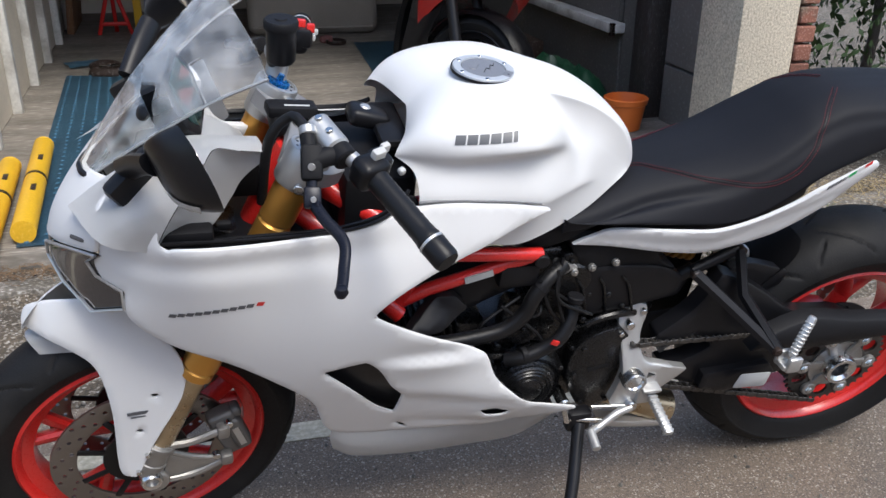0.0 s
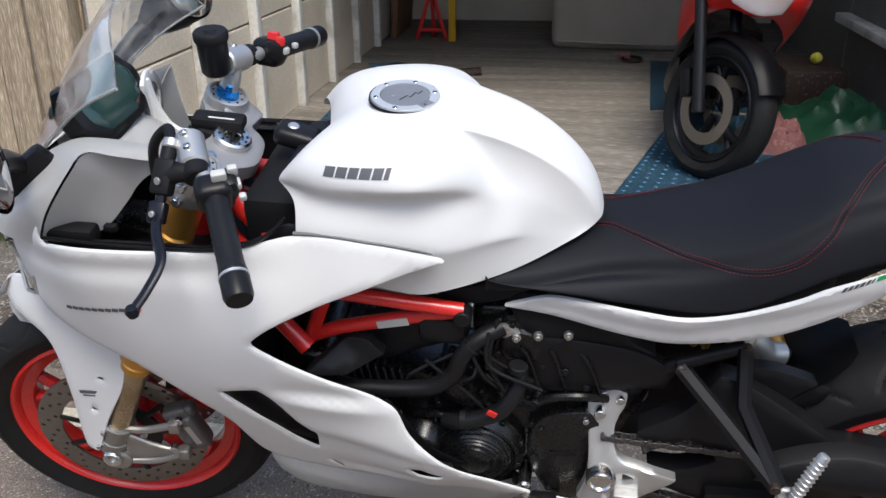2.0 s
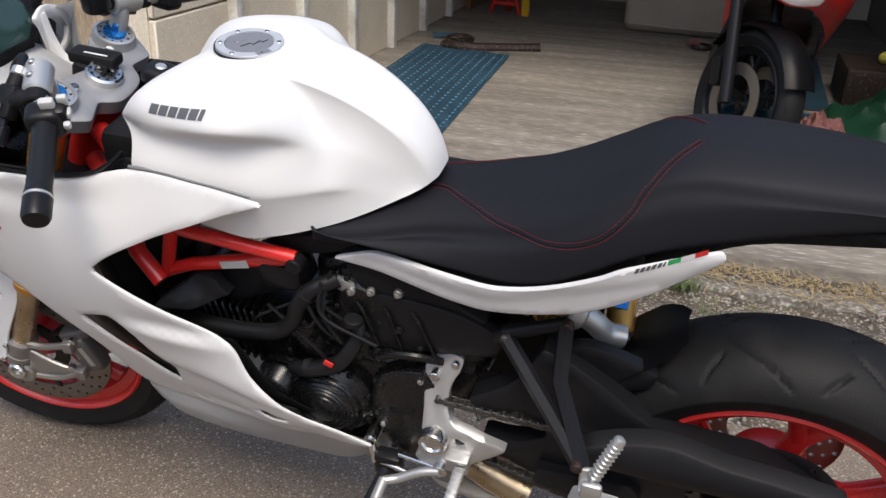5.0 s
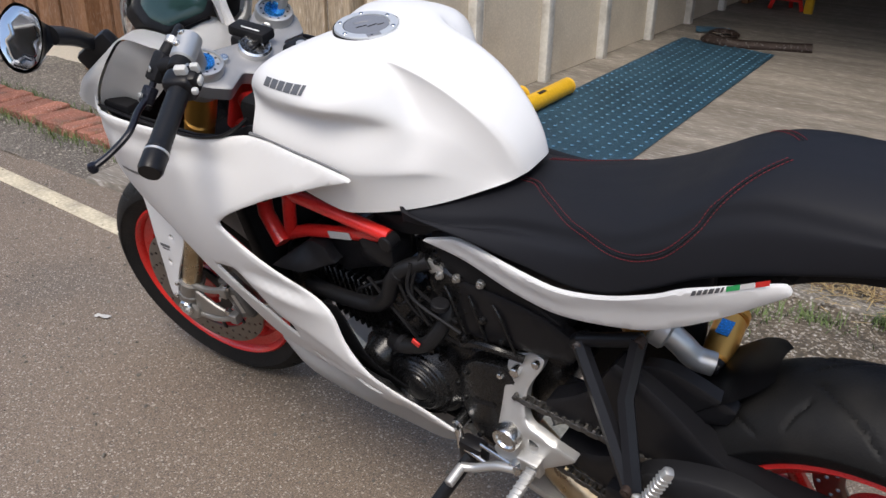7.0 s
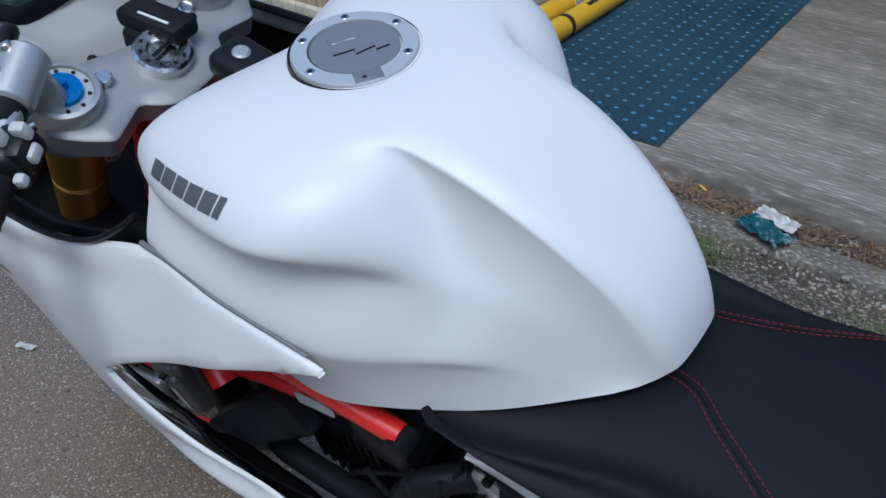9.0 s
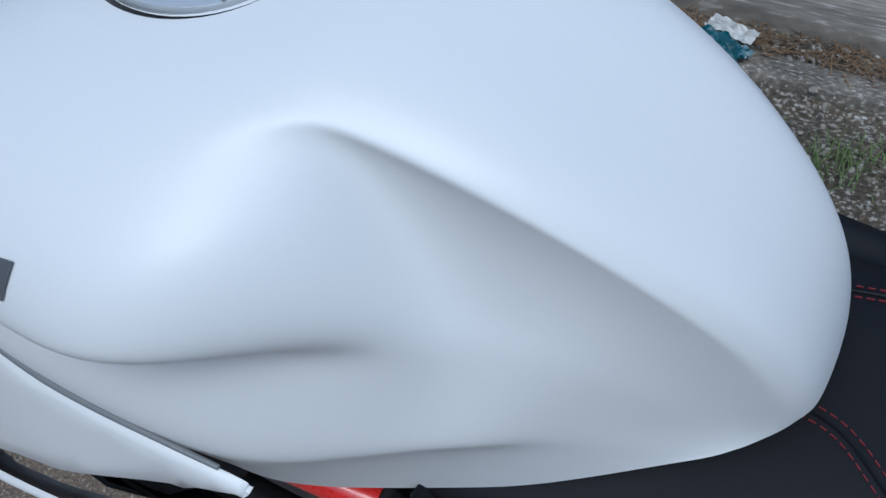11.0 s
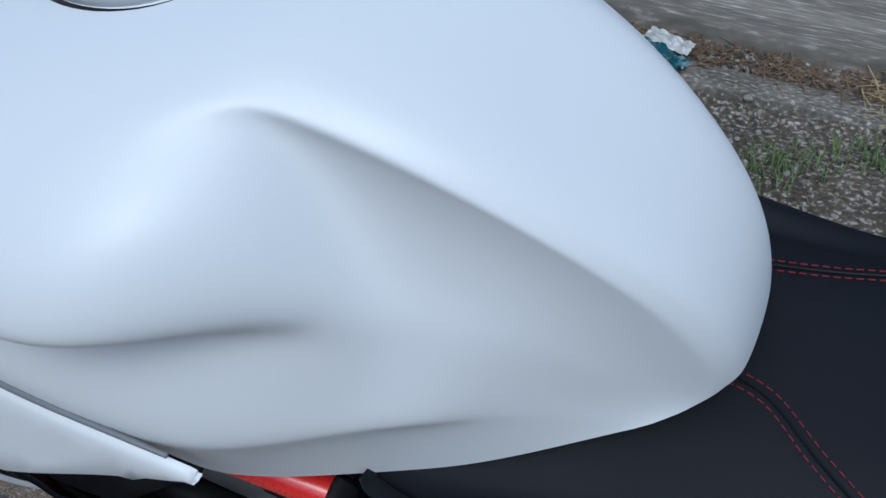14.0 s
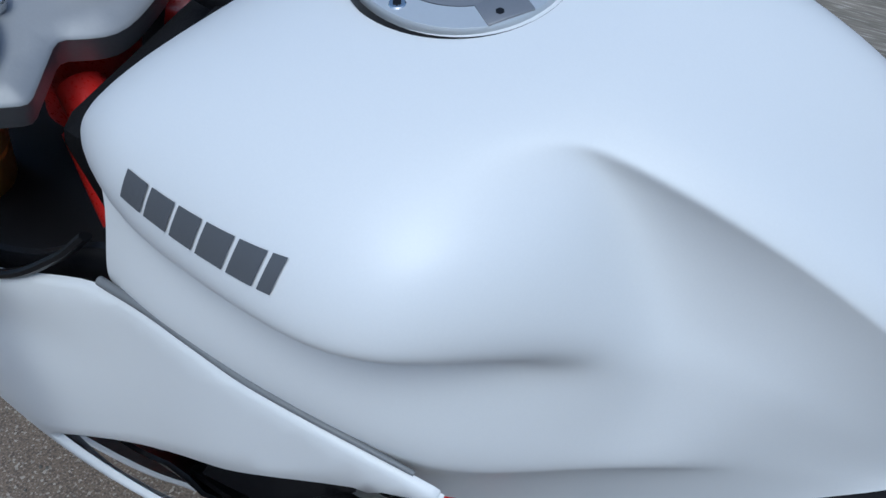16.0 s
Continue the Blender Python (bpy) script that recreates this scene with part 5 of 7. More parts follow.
part("air_box", box(0.12, 0.20, 0.13, Matrix.Translation((-0.335, 0.0, 0.80)), 0.02, 2), BLACK_ROUGH, bike, "black air box inside the fairing")
# wide black sheet added so no asphalt shows through the dark cockpit
part("cockpit_floor", box(0.36, 0.34, 0.02, Matrix.Translation((-0.47, 0.0, 0.735)), 0.006), BLACK, bike, "black sheet closing the cockpit from below")

# mirrors
for sd in (-1, 1):
    mirror = empty("mirror")
    mirror.parent = bike
    f = (lambda b: b) if sd < 0 else flipped
    foot = Vector((-0.698, -0.142, 0.925))
    ax = Vector((0.40, -0.66, -0.60)).normalized()
    nn = Vector((0.95, 0.12, 0.12))
    nn = (nn - ax * nn.dot(ax)).normalized()
    bx = nn.cross(ax)
    ctr, neck = Vector((-0.606, -0.305, 1.02)), Vector((-0.660, -0.228, 0.980))
    MM = Matrix((tuple(nn) + (0,), tuple(ax) + (0,), tuple(bx) + (0,), (0, 0, 0, 1))).transposed()
    MM = Matrix.Translation(ctr) @ MM
    part("stalk", f(join(tube([foot, foot.lerp(neck, 0.5) + Vector((0, 0, 0.004)), neck], 0.0125, flat=1.5, seg=12), box(0.085, 0.03, 0.045, Matrix.Translation((-0.688, -0.137, 0.908)) @ Matrix.Rotation(radians(28), 4, "Z") @ Matrix.Rotation(radians(-35), 4, "Y"), 0.01, 2))), BLACK, mirror, "black mirror stalk")
    egg = [(0.93 * a, 0.95 * b) for a, b in [(-0.058, 0.006), (-0.05, 0.030), (-0.015, 0.043), (0.03, 0.042), (0.058, 0.022), (0.062, -0.008), (0.04, -0.032), (-0.01, -0.040), (-0.05, -0.022)]]
    ring = catmull([Vector((a, b, 0)) for a, b in egg], 5, True)
    rows_ = []
    for k in range(9):
        q = k / 8
        s = 1 - 0.74 * q ** 1.4 + 0.03 * math.sin(math.pi * q)
        o = (neck - ctr) * q - nn * 0.016 * math.sin(math.pi * q)
        rows_.append([MM @ Vector((0, p.x * s, p.y * s)) + o for p in ring])
    low = min(range(len(ring)), key=lambda i: rows_[3][i].z * 0.8 + rows_[3][i].y * 0.5 + rows_[3][i].x * 0.4)
    lens = grid_mesh([[rows_[k][(low + d) % len(ring)] + (rows_[k][(low + d) % len(ring)] - (ctr + (neck - ctr) * k / 8)).normalized() * 0.003 for d in range(-5, 6)] for k in range(2, 7)])
    part("indicator", f(lens), LENS_PALE, mirror, "clear indicator lens")
    cowl = grid_mesh(rows_, True)
    cowl.verts.ensure_lookup_table()
    cowl.faces.new([cowl.verts[len(cowl.verts) - 1 - i] for i in range(len(rows_[0]))])
    part("mirror_shell", f(cowl), BLACK, mirror, "black mirror housing")
    part("mirror_glass", f(panel([(a * 0.93, b * 0.93) for a, b in egg], lambda u, v: MM @ Vector((0.001, u, v)), MM.to_3x3() @ Vector((-1, 0, 0)), 0.003, 0.02, 0.001)), MIRROR, mirror, "mirror glass")

# ---- seat and tail ----
def seat_row(x, top, half, low, low_half, crown=0.012):
    """One section of the seat: crown, shoulder, side, lower edge."""
    return [(x, MIDDLE(x), top + crown), (x, -half * 0.5, top + crown * 0.8), (x, -half * 0.86, top - 0.003), (x, -half * 1.0, top - 0.021), (x, -(half * 0.45 + low_half * 0.55), (top * 0.55 + low * 0.45)), (x, -low_half, low + 0.008), (x, -low_half + 0.012, low)]


SEAT_ROWS = [seat_row(-0.026, 0.774, 0.126, 0.776, 0.130, 0.002), seat_row(-0.018, 0.779, 0.128, 0.772, 0.135, 0.004), seat_row(0.01, 0.781, 0.126, 0.769, 0.138, 0.006), seat_row(0.05, 0.787, 0.119, 0.766, 0.138, 0.008), seat_row(0.09, 0.794, 0.110, 0.763, 0.137, 0.010), seat_row(0.14, 0.805, 0.102, 0.760, 0.137), seat_row(0.20, 0.818, 0.104, 0.756, 0.138), seat_row(0.27, 0.836, 0.115, 0.757, 0.145), seat_row(0.33, 0.860, 0.125, 0.771, 0.148), seat_row(0.39, 0.898, 0.122, 0.806, 0.146), seat_row(0.44, 0.933, 0.112, 0.838, 0.142), seat_row(0.50, 0.955, 0.108, 0.862, 0.135), seat_row(0.60, 0.961, 0.11, 0.890, 0.122), seat_row(0.72, 0.958, 0.10, 0.908, 0.10), seat_row(0.84, 0.941, 0.075, 0.918, 0.075)]
seat = empty("seat")
seat.parent = bike
SEAT_PATCH = patch([[r[i] for r in SEAT_ROWS] for i in range(7)], 8, 6)
part("seat_pad", mirrored(grid_mesh(SEAT_PATCH), MIDDLE), SEAT_SIDE, seat, "black vinyl seat", sharp=60)

def reflected(bm):
    """The other side of the middle plane."""
    for v in bm.verts:
        v.co.y = 2 * MIDDLE(v.co.x) - v.co.y
    bmesh.ops.reverse_faces(bm, faces=bm.faces)
    return bm


def seat_at(x, row, off=0.0):
    """The point of the seat's left half at this x, row counted in control rows from the crown."""
    j = min(max(row * 6, 0), len(SEAT_PATCH) - 1.001)
    i0, f = int(j), j - int(j)
    ln = [a.lerp(b, f) for a, b in zip(SEAT_PATCH[i0], SEAT_PATCH[i0 + 1])]
    for a, b in zip(ln, ln[1:]):
        if a.x <= x <= b.x:
            p = a.lerp(b, (x - a.x) / max(b.x - a.x, 1e-6))
            return p + Vector((0, -off * 0.6, off))
    return ln[-1]


STITCH = catmull([Vector(p) for p in ((0.122, 0.22, 0), (0.15, 0.42, 0), (0.176, 0.9, 0), (0.203, 1.35, 0), (0.24, 1.95, 0), (0.27, 2.4, 0), (0.31, 3.15, 0), (0.337, 3.65, 0), (0.365, 3.98, 0), (0.398, 4.0, 0), (0.424, 3.45, 0), (0.437, 2.5, 0), (0.455, 1.66, 0), (0.482, 0.9, 0), (0.494, 0.55, 0))], 20)
STITCH_FAR = catmull([Vector(p) for p in ((0.128, 1.22, 0), (0.156, 1.36, 0), (0.18, 1.5, 0), (0.205, 1.68, 0), (0.24, 2.05, 0), (0.27, 2.4, 0), (0.31, 3.15, 0), (0.337, 3.65, 0), (0.365, 3.98, 0), (0.398, 4.0, 0), (0.424, 3.45, 0), (0.437, 2.5, 0), (0.455, 1.66, 0), (0.482, 0.9, 0), (0.494, 0.55, 0))], 20)
for sd, course in ((-1, STITCH), (1, STITCH_FAR)):
    base = [seat_at(p.x, p.y, 0.0006) for p in course]
    groove = tube(base, 0.0009, seg=6, curved=False, caps=False)
    part("seam_piping", groove if sd < 0 else reflected(groove), BLACK, seat)
    for shift in (-0.0040, 0.0040):
        pts = []
        for q, p in enumerate(course):
            along = base[min(q + 1, len(base) - 1)] - base[max(q - 1, 0)]
            across = seat_at(p.x, p.y + 0.12) - seat_at(p.x, max(p.y - 0.12, 0.0))
            across = (across - along * (across.dot(along) / max(along.length_squared, 1e-9))).normalized()
            pts.append(base[q] + across * shift)
        dashes, done, due = [], 0.0, 0.0
        for a, b in zip(pts, pts[1:]):
            d = b - a
            while due < done + d.length:
                dashes.append(box(0.0036, 0.0007, 0.0008, Matrix.Translation(a + d * ((due - done) / d.length)) @ d.to_track_quat("X", "Z").to_matrix().to_4x4()))
                due += 0.0056
            done += d.length
        st = join(*dashes)
        tagged(part("stitching", st if sd < 0 else reflected(st), THREAD, seat, "red stitching"), kind="stuff")

# white tail strips
TAIL = [(0.0, 0.7245), (0.03, 0.7370), (0.062, 0.7480), (0.10, 0.7525), (0.15, 0.7545), (0.203, 0.756), (0.264, 0.758), (0.33, 0.777), (0.394, 0.810), (0.432, 0.835), (0.50, 0.864), (0.541, 0.879), (0.549, 0.868), (0.507, 0.830), (0.451, 0.785), (0.395, 0.746), (0.36, 0.729), (0.30, 0.712), (0.243, 0.702), (0.200, 0.703), (0.155, 0.706), (0.08, 0.7135), (0.03, 0.7195)]
TAIL_Y = spline_surface([(0.0, 0.725, 0.124), (0.064, 0.748, 0.120), (0.07, 0.720, 0.122), (0.16, 0.715, 0.138), (0.16, 0.755, 0.141), (0.24, 0.705, 0.147), (0.24, 0.755, 0.154), (0.32, 0.77, 0.157), (0.35, 0.73, 0.151), (0.39, 0.80, 0.160), (0.45, 0.79, 0.157), (0.45, 0.835, 0.160), (0.55, 0.868, 0.148)], 1e-5)
for sd in (-1, 1):
    strip = empty("tail_fairing")
    strip.parent = bike
    tl = panel(TAIL, lambda u, v: Vector((u, -TAIL_Y(u, v) - 0.002 * math.tanh((v - 0.735 - max(0.0, u - 0.26) * 0.42) / 0.005), v)), (0, 1, 0), 0.006, 0.010, 0.0035)
    part("tail_panel", tl if sd < 0 else move(reflected(tl), Matrix.Translation((0, -0.022, -0.014))), WHITE, strip, "white tail side panel")
    if sd < 0:
        on_tail = lambda x, z: Vector((x, -TAIL_Y(x, z) - 0.0032, z))
        x = 0.441
        for w, mt in ((0.0056, LETTER), (0.0056, LETTER), (0.0052, LETTER), (0.006, LETTER), (0.0052, LETTER), (0.003, LETTER)):
            part("logo_bar", grid_mesh([[on_tail(x + w * i + 0.002 * j, 0.833 + 0.52 * (x - 0.441) + w * i * 0.52 + 0.0085 * j) for i in (0, 0.9)] for j in (0, 1)]), mt, strip)
            x += w + 0.001
        for x, mt in ((0.480, FLAG_GREEN), (0.495, WHITE), (0.510, RED)):
            part("flag_stripe", grid_mesh([[on_tail(x + 0.0145 * i, 0.833 + 0.52 * (x - 0.441) + 0.0145 * i * 0.52 + 0.008 * j) for i in (0, 1)] for j in (0, 1)]), mt, strip)
part("tail_underside", panel([(0.30, 0.72), (0.40, 0.775), (0.52, 0.84), (0.60, 0.88), (0.84, 0.918), (0.86, 0.90), (0.70, 0.875), (0.58, 0.852), (0.50, 0.805), (0.44, 0.745), (0.36, 0.69)], lambda u, v: Vector((u, -0.085, v)), (0, 1, 0), 0.17, 0.03, 0.006), BLACK_ROUGH, bike, "black tail underside")
lamp = empty("tail_lamp")
lamp.parent = bike
part("lens", box(0.03, 0.13, 0.028, Matrix.Translation((0.855, -0.0, 0.895)) @ Matrix.Rotation(radians(-15), 4, "Y"), 0.008, 2), RED, lamp, "red tail lamp")
part("arm", tube([(0.84, -0.03, 0.86), (0.87, -0.08, 0.80), (0.885, -0.10, 0.72)], 0.016, flat=0.6), BLACK, lamp)
indicator = empty("indicator")
indicator.parent = bike
part("body", tube([(0.872, -0.09, 0.80), (0.872, -0.14, 0.76), (0.87, -0.19, 0.72)], 0.026, flat=0.6, radii=(0.018, 0.03)), BLACK, indicator, "black indicator body")
part("lens", tube([(0.87, -0.185, 0.725), (0.868, -0.21, 0.70), (0.866, -0.235, 0.68)], 0.026, flat=0.6, radii=(0.029, 0.012)), CLEAR, indicator, "clear indicator lens")

# black plates under the tank and seat
part("side_cover", panel([(-0.13, 0.742), (-0.06, 0.745), (0.02, 0.775), (0.075, 0.768), (0.02, 0.742), (0.0, 0.728), (-0.06, 0.715)], lambda u, v: Vector((u, -0.112, v)), (0, 1, 0), 0.02, 0.016, 0.004), BLACK_ROUGH, bike, "black cover below the seat nose")
# filler panel added to close the gap between seat and tail strip
part("seat_rail_cover", panel([(0.05, 0.728), (0.10, 0.768), (0.20, 0.768), (0.30, 0.778), (0.40, 0.815), (0.45, 0.845), (0.45, 0.79), (0.36, 0.722), (0.25, 0.705), (0.12, 0.705)], lambda u, v: Vector((u, -0.112, v)), (0, 1, 0), 0.012, 0.02, 0.003), BLACK, bike, "black filler panel under the seat")
part("airbox_cover", panel([(0.0, 0.735), (0.10, 0.73), (0.165, 0.705), (0.195, 0.665), (0.235, 0.64), (0.23, 0.60), (0.16, 0.61), (0.06, 0.645), (0.02, 0.69)], lambda u, v: Vector((u, -0.100 - 0.01 * math.cos((v - 0.68) * 30), v)), (0, 1, 0), 0.05, 0.016, 0.006), BLACK_ROUGH, bike, "black side cover")

# red trellis frame
trellis = empty("trellis_frame")
trellis.parent = bike
for sd in (-1, 1):
    f = (lambda b: b) if sd < 0 else flipped
    part("tube", f(tube([(-0.36, -0.06, 0.775), (-0.30, -0.125, 0.755), (-0.24, -0.143, 0.742), (-0.058, -0.129, 0.716)], 0.0120, curved=False)), RED, trellis, "red frame tube")
    part("tube", f(tube([(-0.305, -0.122, 0.629), (-0.25, -0.124, 0.657), (-0.105, -0.120, 0.697), (-0.07, -0.126, 0.711)], 0.0115, curved=False)), RED, trellis, "red frame tube")
    part("tube", f(tube([(-0.262, -0.140, 0.738), (-0.302, -0.122, 0.627)], 0.0115, curved=False)), RED, trellis, "red frame tube")
    part("tube", f(tube([(-0.40, -0.08, 0.74), (-0.345, -0.13, 0.665), (-0.30, -0.145, 0.625)], 0.0145, curved=False)), RED, trellis, "red frame tube")
    part("tube", f(tube([(-0.43, -0.045, 0.83), (-0.36, -0.085, 0.80), (-0.29, -0.12, 0.765)], 0.017, curved=False)), RED, trellis, "red frame tube")
    part("tube", f(tube([(-0.455, -0.045, 0.775), (-0.40, -0.08, 0.74)], 0.017, curved=False)), RED, trellis, "red frame tube")
    part("sticker", f(box(0.05, 0.002, 0.013, Matrix.Translation((-0.165, -0.1345, 0.6825)) @ Matrix.Rotation(radians(-15), 4, "Y"))), GREY_PLATE, trellis, "grey sticker")
    part("plug", f(rod((-0.058, -0.118, 0.708), (-0.058, -0.144, 0.708), 0.0135, seg=20)), BLACK, trellis)
part("steering_head", rod(HEAD - AXIS * 0.04, HEAD - AXIS * 0.2, 0.036, seg=28), RED, trellis)
part("lower_yoke", steered(box(0.09, 0.25, 0.05, Matrix.Translation(HEAD - AXIS * 0.215 + Vector((-0.012, 0, 0))) @ AXIS.to_track_quat("Z", "X").to_matrix().to_4x4() @ Matrix.Rotation(radians(90), 4, "Z"), 0.014, 2)), ENGINE, bike, "black lower yoke")

# engine
engine = empty("engine")
engine.parent = bike
part("crankcase", join(box(0.30, 0.19, 0.17, Matrix.Translation((0.02, 0.0, 0.42)), 0.03, 3), box(0.20, 0.16, 0.16, Matrix.Translation((0.13, 0.0, 0.50)) @ Matrix.Rotation(radians(20), 4, "Y"), 0.03, 3)), ENGINE, engine, "black engine crankcase")
part("sump", box(0.24, 0.14, 0.07, Matrix.Translation((0.0, 0.0, 0.325)), 0.02, 2), ENGINE, engine)
fins = [box(0.12, 0.17, 0.006, Matrix.Translation((0.02, 0, 0.555 + 0.014 * k)) @ Matrix.Rotation(radians(-8), 4, "Y"), 0.002, 1) for k in range(7)]
rc_ = part("rear_cylinder", box(0.10, 0.15, 0.17, Matrix.Translation((0.03, 0, 0.585)) @ Matrix.Rotation(radians(-8), 4, "Y"), 0.02, 2), ENGINE, engine, "black finned cylinder")
for f_ in fins:
    part("fin", f_, ENGINE, rc_)
part("rear_head", join(box(0.14, 0.18, 0.075, Matrix.Translation((0.02, 0, 0.66)), 0.02, 3), rod((0.03, -0.05, 0.635), (0.03, -0.112, 0.635), 0.036)), ENGINE, engine, "black cylinder head")
fins = [box(0.006, 0.17, 0.12, Matrix.Translation((-0.16 - 0.014 * k, 0, 0.475 + 0.002 * k)) @ Matrix.Rotation(radians(-10), 4, "Y"), 0.002, 1) for k in range(9)]
fc_ = part("front_cylinder", box(0.20, 0.15, 0.10, Matrix.Translation((-0.21, 0, 0.485)) @ Matrix.Rotation(radians(8), 4, "Y"), 0.02, 2), ENGINE, engine, "black finned cylinder")
for f_ in fins:
    part("fin", f_, ENGINE, fc_)
part("front_head", box(0.09, 0.19, 0.13, Matrix.Translation((-0.33, 0, 0.50)), 0.025, 3), ENGINE, engine)
ALT = Matrix.Translation((-0.035, -0.10, 0.405)) @ Matrix.Rotation(radians(90), 4, "X")
part("alternator_cover", lathe([(0, 0.052), (0.025, 0.05), (0.03, 0.046), (0.052, 0.043), (0.058, 0.036), (0.068, 0.03), (0.074, 0.018), (0.082, 0.012), (0.082, -0.02), (0, -0.02)], ALT, 48), ENGINE, engine, "round black alternator cover")
part("cover_ribs", join(*[lathe([(r - 0.002, z), (r, z + 0.003), (r + 0.002, z)], ALT, 48, True) for r, z in ((0.04, 0.044), (0.047, 0.043), (0.062, 0.033))]), ENGINE, engine)
for k in range(9):
    a = 2 * math.pi * k / 9 + 0.3
    c = ALT @ Vector((0.078 * math.cos(a), 0.078 * math.sin(a), 0.012))
    part("bolt", rod(c, c + Vector((0, -0.008, 0)), 0.0055, seg=6), ENGINE, engine)
part("water_pump", lathe([(0, 0.05), (0.02, 0.048), (0.028, 0.04), (0.034, 0.02), (0.042, 0.01), (0.042, -0.03), (0, -0.03)], Matrix.Translation((-0.125, -0.105, 0.425)) @ Matrix.Rotation(radians(90), 4, "X"), 32), ENGINE, engine, "black water pump housing")
COVER = [(0.067, 0.498), (0.10, 0.522), (0.138, 0.528), (0.165, 0.50), (0.17, 0.42), (0.155, 0.33), (0.125, 0.312), (0.086, 0.335), (0.055, 0.40), (0.05, 0.45)]
part("sprocket_cover", panel(COVER, lambda u, v: Vector((u, -0.128 - 0.012 * max(0.0, 1 - ((u - 0.11) / 0.06) ** 2 - ((v - 0.43) / 0.12) ** 2), v)), (0, 1, 0), 0.03, 0.012, 0.005), ENGINE, engine, "black sprocket cover")
part("logo_bar", box(0.045, 0.0012, 0.009, Matrix.Translation((0.108, -0.1405, 0.44)) @ Matrix.Rotation(radians(-10), 4, "Y")), BLACK_ROUGH, engine)
for x, z in ((0.07, 0.485), (0.14, 0.515), (0.145, 0.345), (0.09, 0.345), (0.062, 0.42)):
    part("bolt", rod((x, -0.126, z), (x, -0.138, z), 0.0055, seg=8), CHROME if z > 0.5 else ENGINE, engine)
part("belt_cover", panel([(-0.05, 0.50), (-0.02, 0.60), (0.0, 0.69), (0.05, 0.70), (0.08, 0.66), (0.075, 0.58), (0.05, 0.51), (0.0, 0.485)], lambda u, v: Vector((u, -0.098 - 0.008 * math.cos((u - 0.01) * 25), v)), (0, 1, 0), 0.03, 0.014, 0.006), ENGINE, engine, "black belt cover")
for x, z in ((-0.03, 0.53), (-0.005, 0.62), (0.015, 0.68), (0.06, 0.665), (0.065, 0.60), (0.045, 0.53)):
    part("bolt", rod((x, -0.1, z), (x, -0.113, z), 0.005, seg=8), ENGINE, engine)
part("hose", tube([(-0.26, -0.135, 0.543), (-0.232, -0.14, 0.545), (-0.161, -0.14, 0.550), (-0.105, -0.14, 0.563), (-0.072, -0.14, 0.594), (-0.058, -0.138, 0.632), (-0.036, -0.13, 0.660), (0.0, -0.11, 0.675)], 0.014, seg=16), HOSE, engine, "thick black coolant hose")
part("hose", tube([(-0.085, -0.13, 0.478), (-0.057, -0.142, 0.492), (-0.021, -0.142, 0.508), (0.010, -0.142, 0.533), (0.029, -0.126, 0.568), (0.03, -0.10, 0.60), (0.025, -0.08, 0.625)], 0.0135, seg=16), HOSE, engine, "black coolant hose")
for c, d in (((-0.047, -0.134, 0.648), (0.7, 0.2, 0.7)), ((-0.055, -0.14, 0.495), (1, 0, 0.1)), ((0.028, -0.128, 0.61), (0.1, 0.1, 1))):
    dv = Vector(d).normalized() * 0.006
    part("hose_clip", rod(Vector(c) - dv, Vector(c) + dv, 0.0155, seg=20), BLACK_ROUGH, engine)
part("red_tag", box(0.016, 0.003, 0.011, Matrix.Translation((-0.008, -0.158, 0.534)) @ Matrix.Rotation(radians(25), 4, "Y"), 0.001), RED, engine)
part("coil_cover", panel([(-0.25, 0.63), (-0.13, 0.70), (-0.06, 0.69), (-0.05, 0.65), (-0.12, 0.62), (-0.19, 0.585)], lambda u, v: Vector((u, -0.115, v)), (0, 1, 0), 0.04, 0.014, 0.005), BLACK, engine, "black plastic coil cover")
part("wedge_cover", panel([(-0.30, 0.600), (-0.235, 0.652), (-0.205, 0.650), (-0.178, 0.622), (-0.232, 0.606)], lambda u, v: Vector((u, -0.142 - 0.9 * max(0.0, 0.645 - v) * max(0.0, min(1.0, (-0.18 - u) / 0.05)), v)), (0, 1, 0), 0.02, 0.012, 0.003), BLACK, engine, "grey-black wedge cover")
part("filter_box", box(0.075, 0.06, 0.05, Matrix.Translation((-0.09, -0.105, 0.672)), 0.012, 2), BLACK, engine)
for k, (x, z, r) in enumerate(((-0.10, 0.50, 0.006), (-0.072, 0.475, 0.005), (-0.105, 0.462, 0.005), (0.045, 0.575, 0.006), (0.062, 0.545, 0.0055), (-0.02, 0.595, 0.005), (-0.055, 0.535, 0.005), (0.005, 0.455, 0.0055), (0.055, 0.475, 0.005), (-0.085, 0.395, 0.0055), (0.035, 0.33, 0.0055), (0.10, 0.60, 0.006), (0.135, 0.57, 0.005))):
    part("bolt", join(rod((x, -0.10, z), (x, -0.119, z), r * 1.2, seg=8), rod((x, -0.119, z), (x, -0.1215, z), r * 0.7, seg=8)), ENGINE, engine)
part("cam_cover", panel([(-0.10, 0.555), (-0.085, 0.60), (-0.03, 0.585), (0.005, 0.55), (0.0, 0.51), (-0.05, 0.50), (-0.095, 0.515)], lambda u, v: Vector((u, -0.112 - 0.006 * math.sin((u + v) * 60), v)), (0, 1, 0), 0.03, 0.012, 0.004), ENGINE, engine, "black ribbed cam cover")
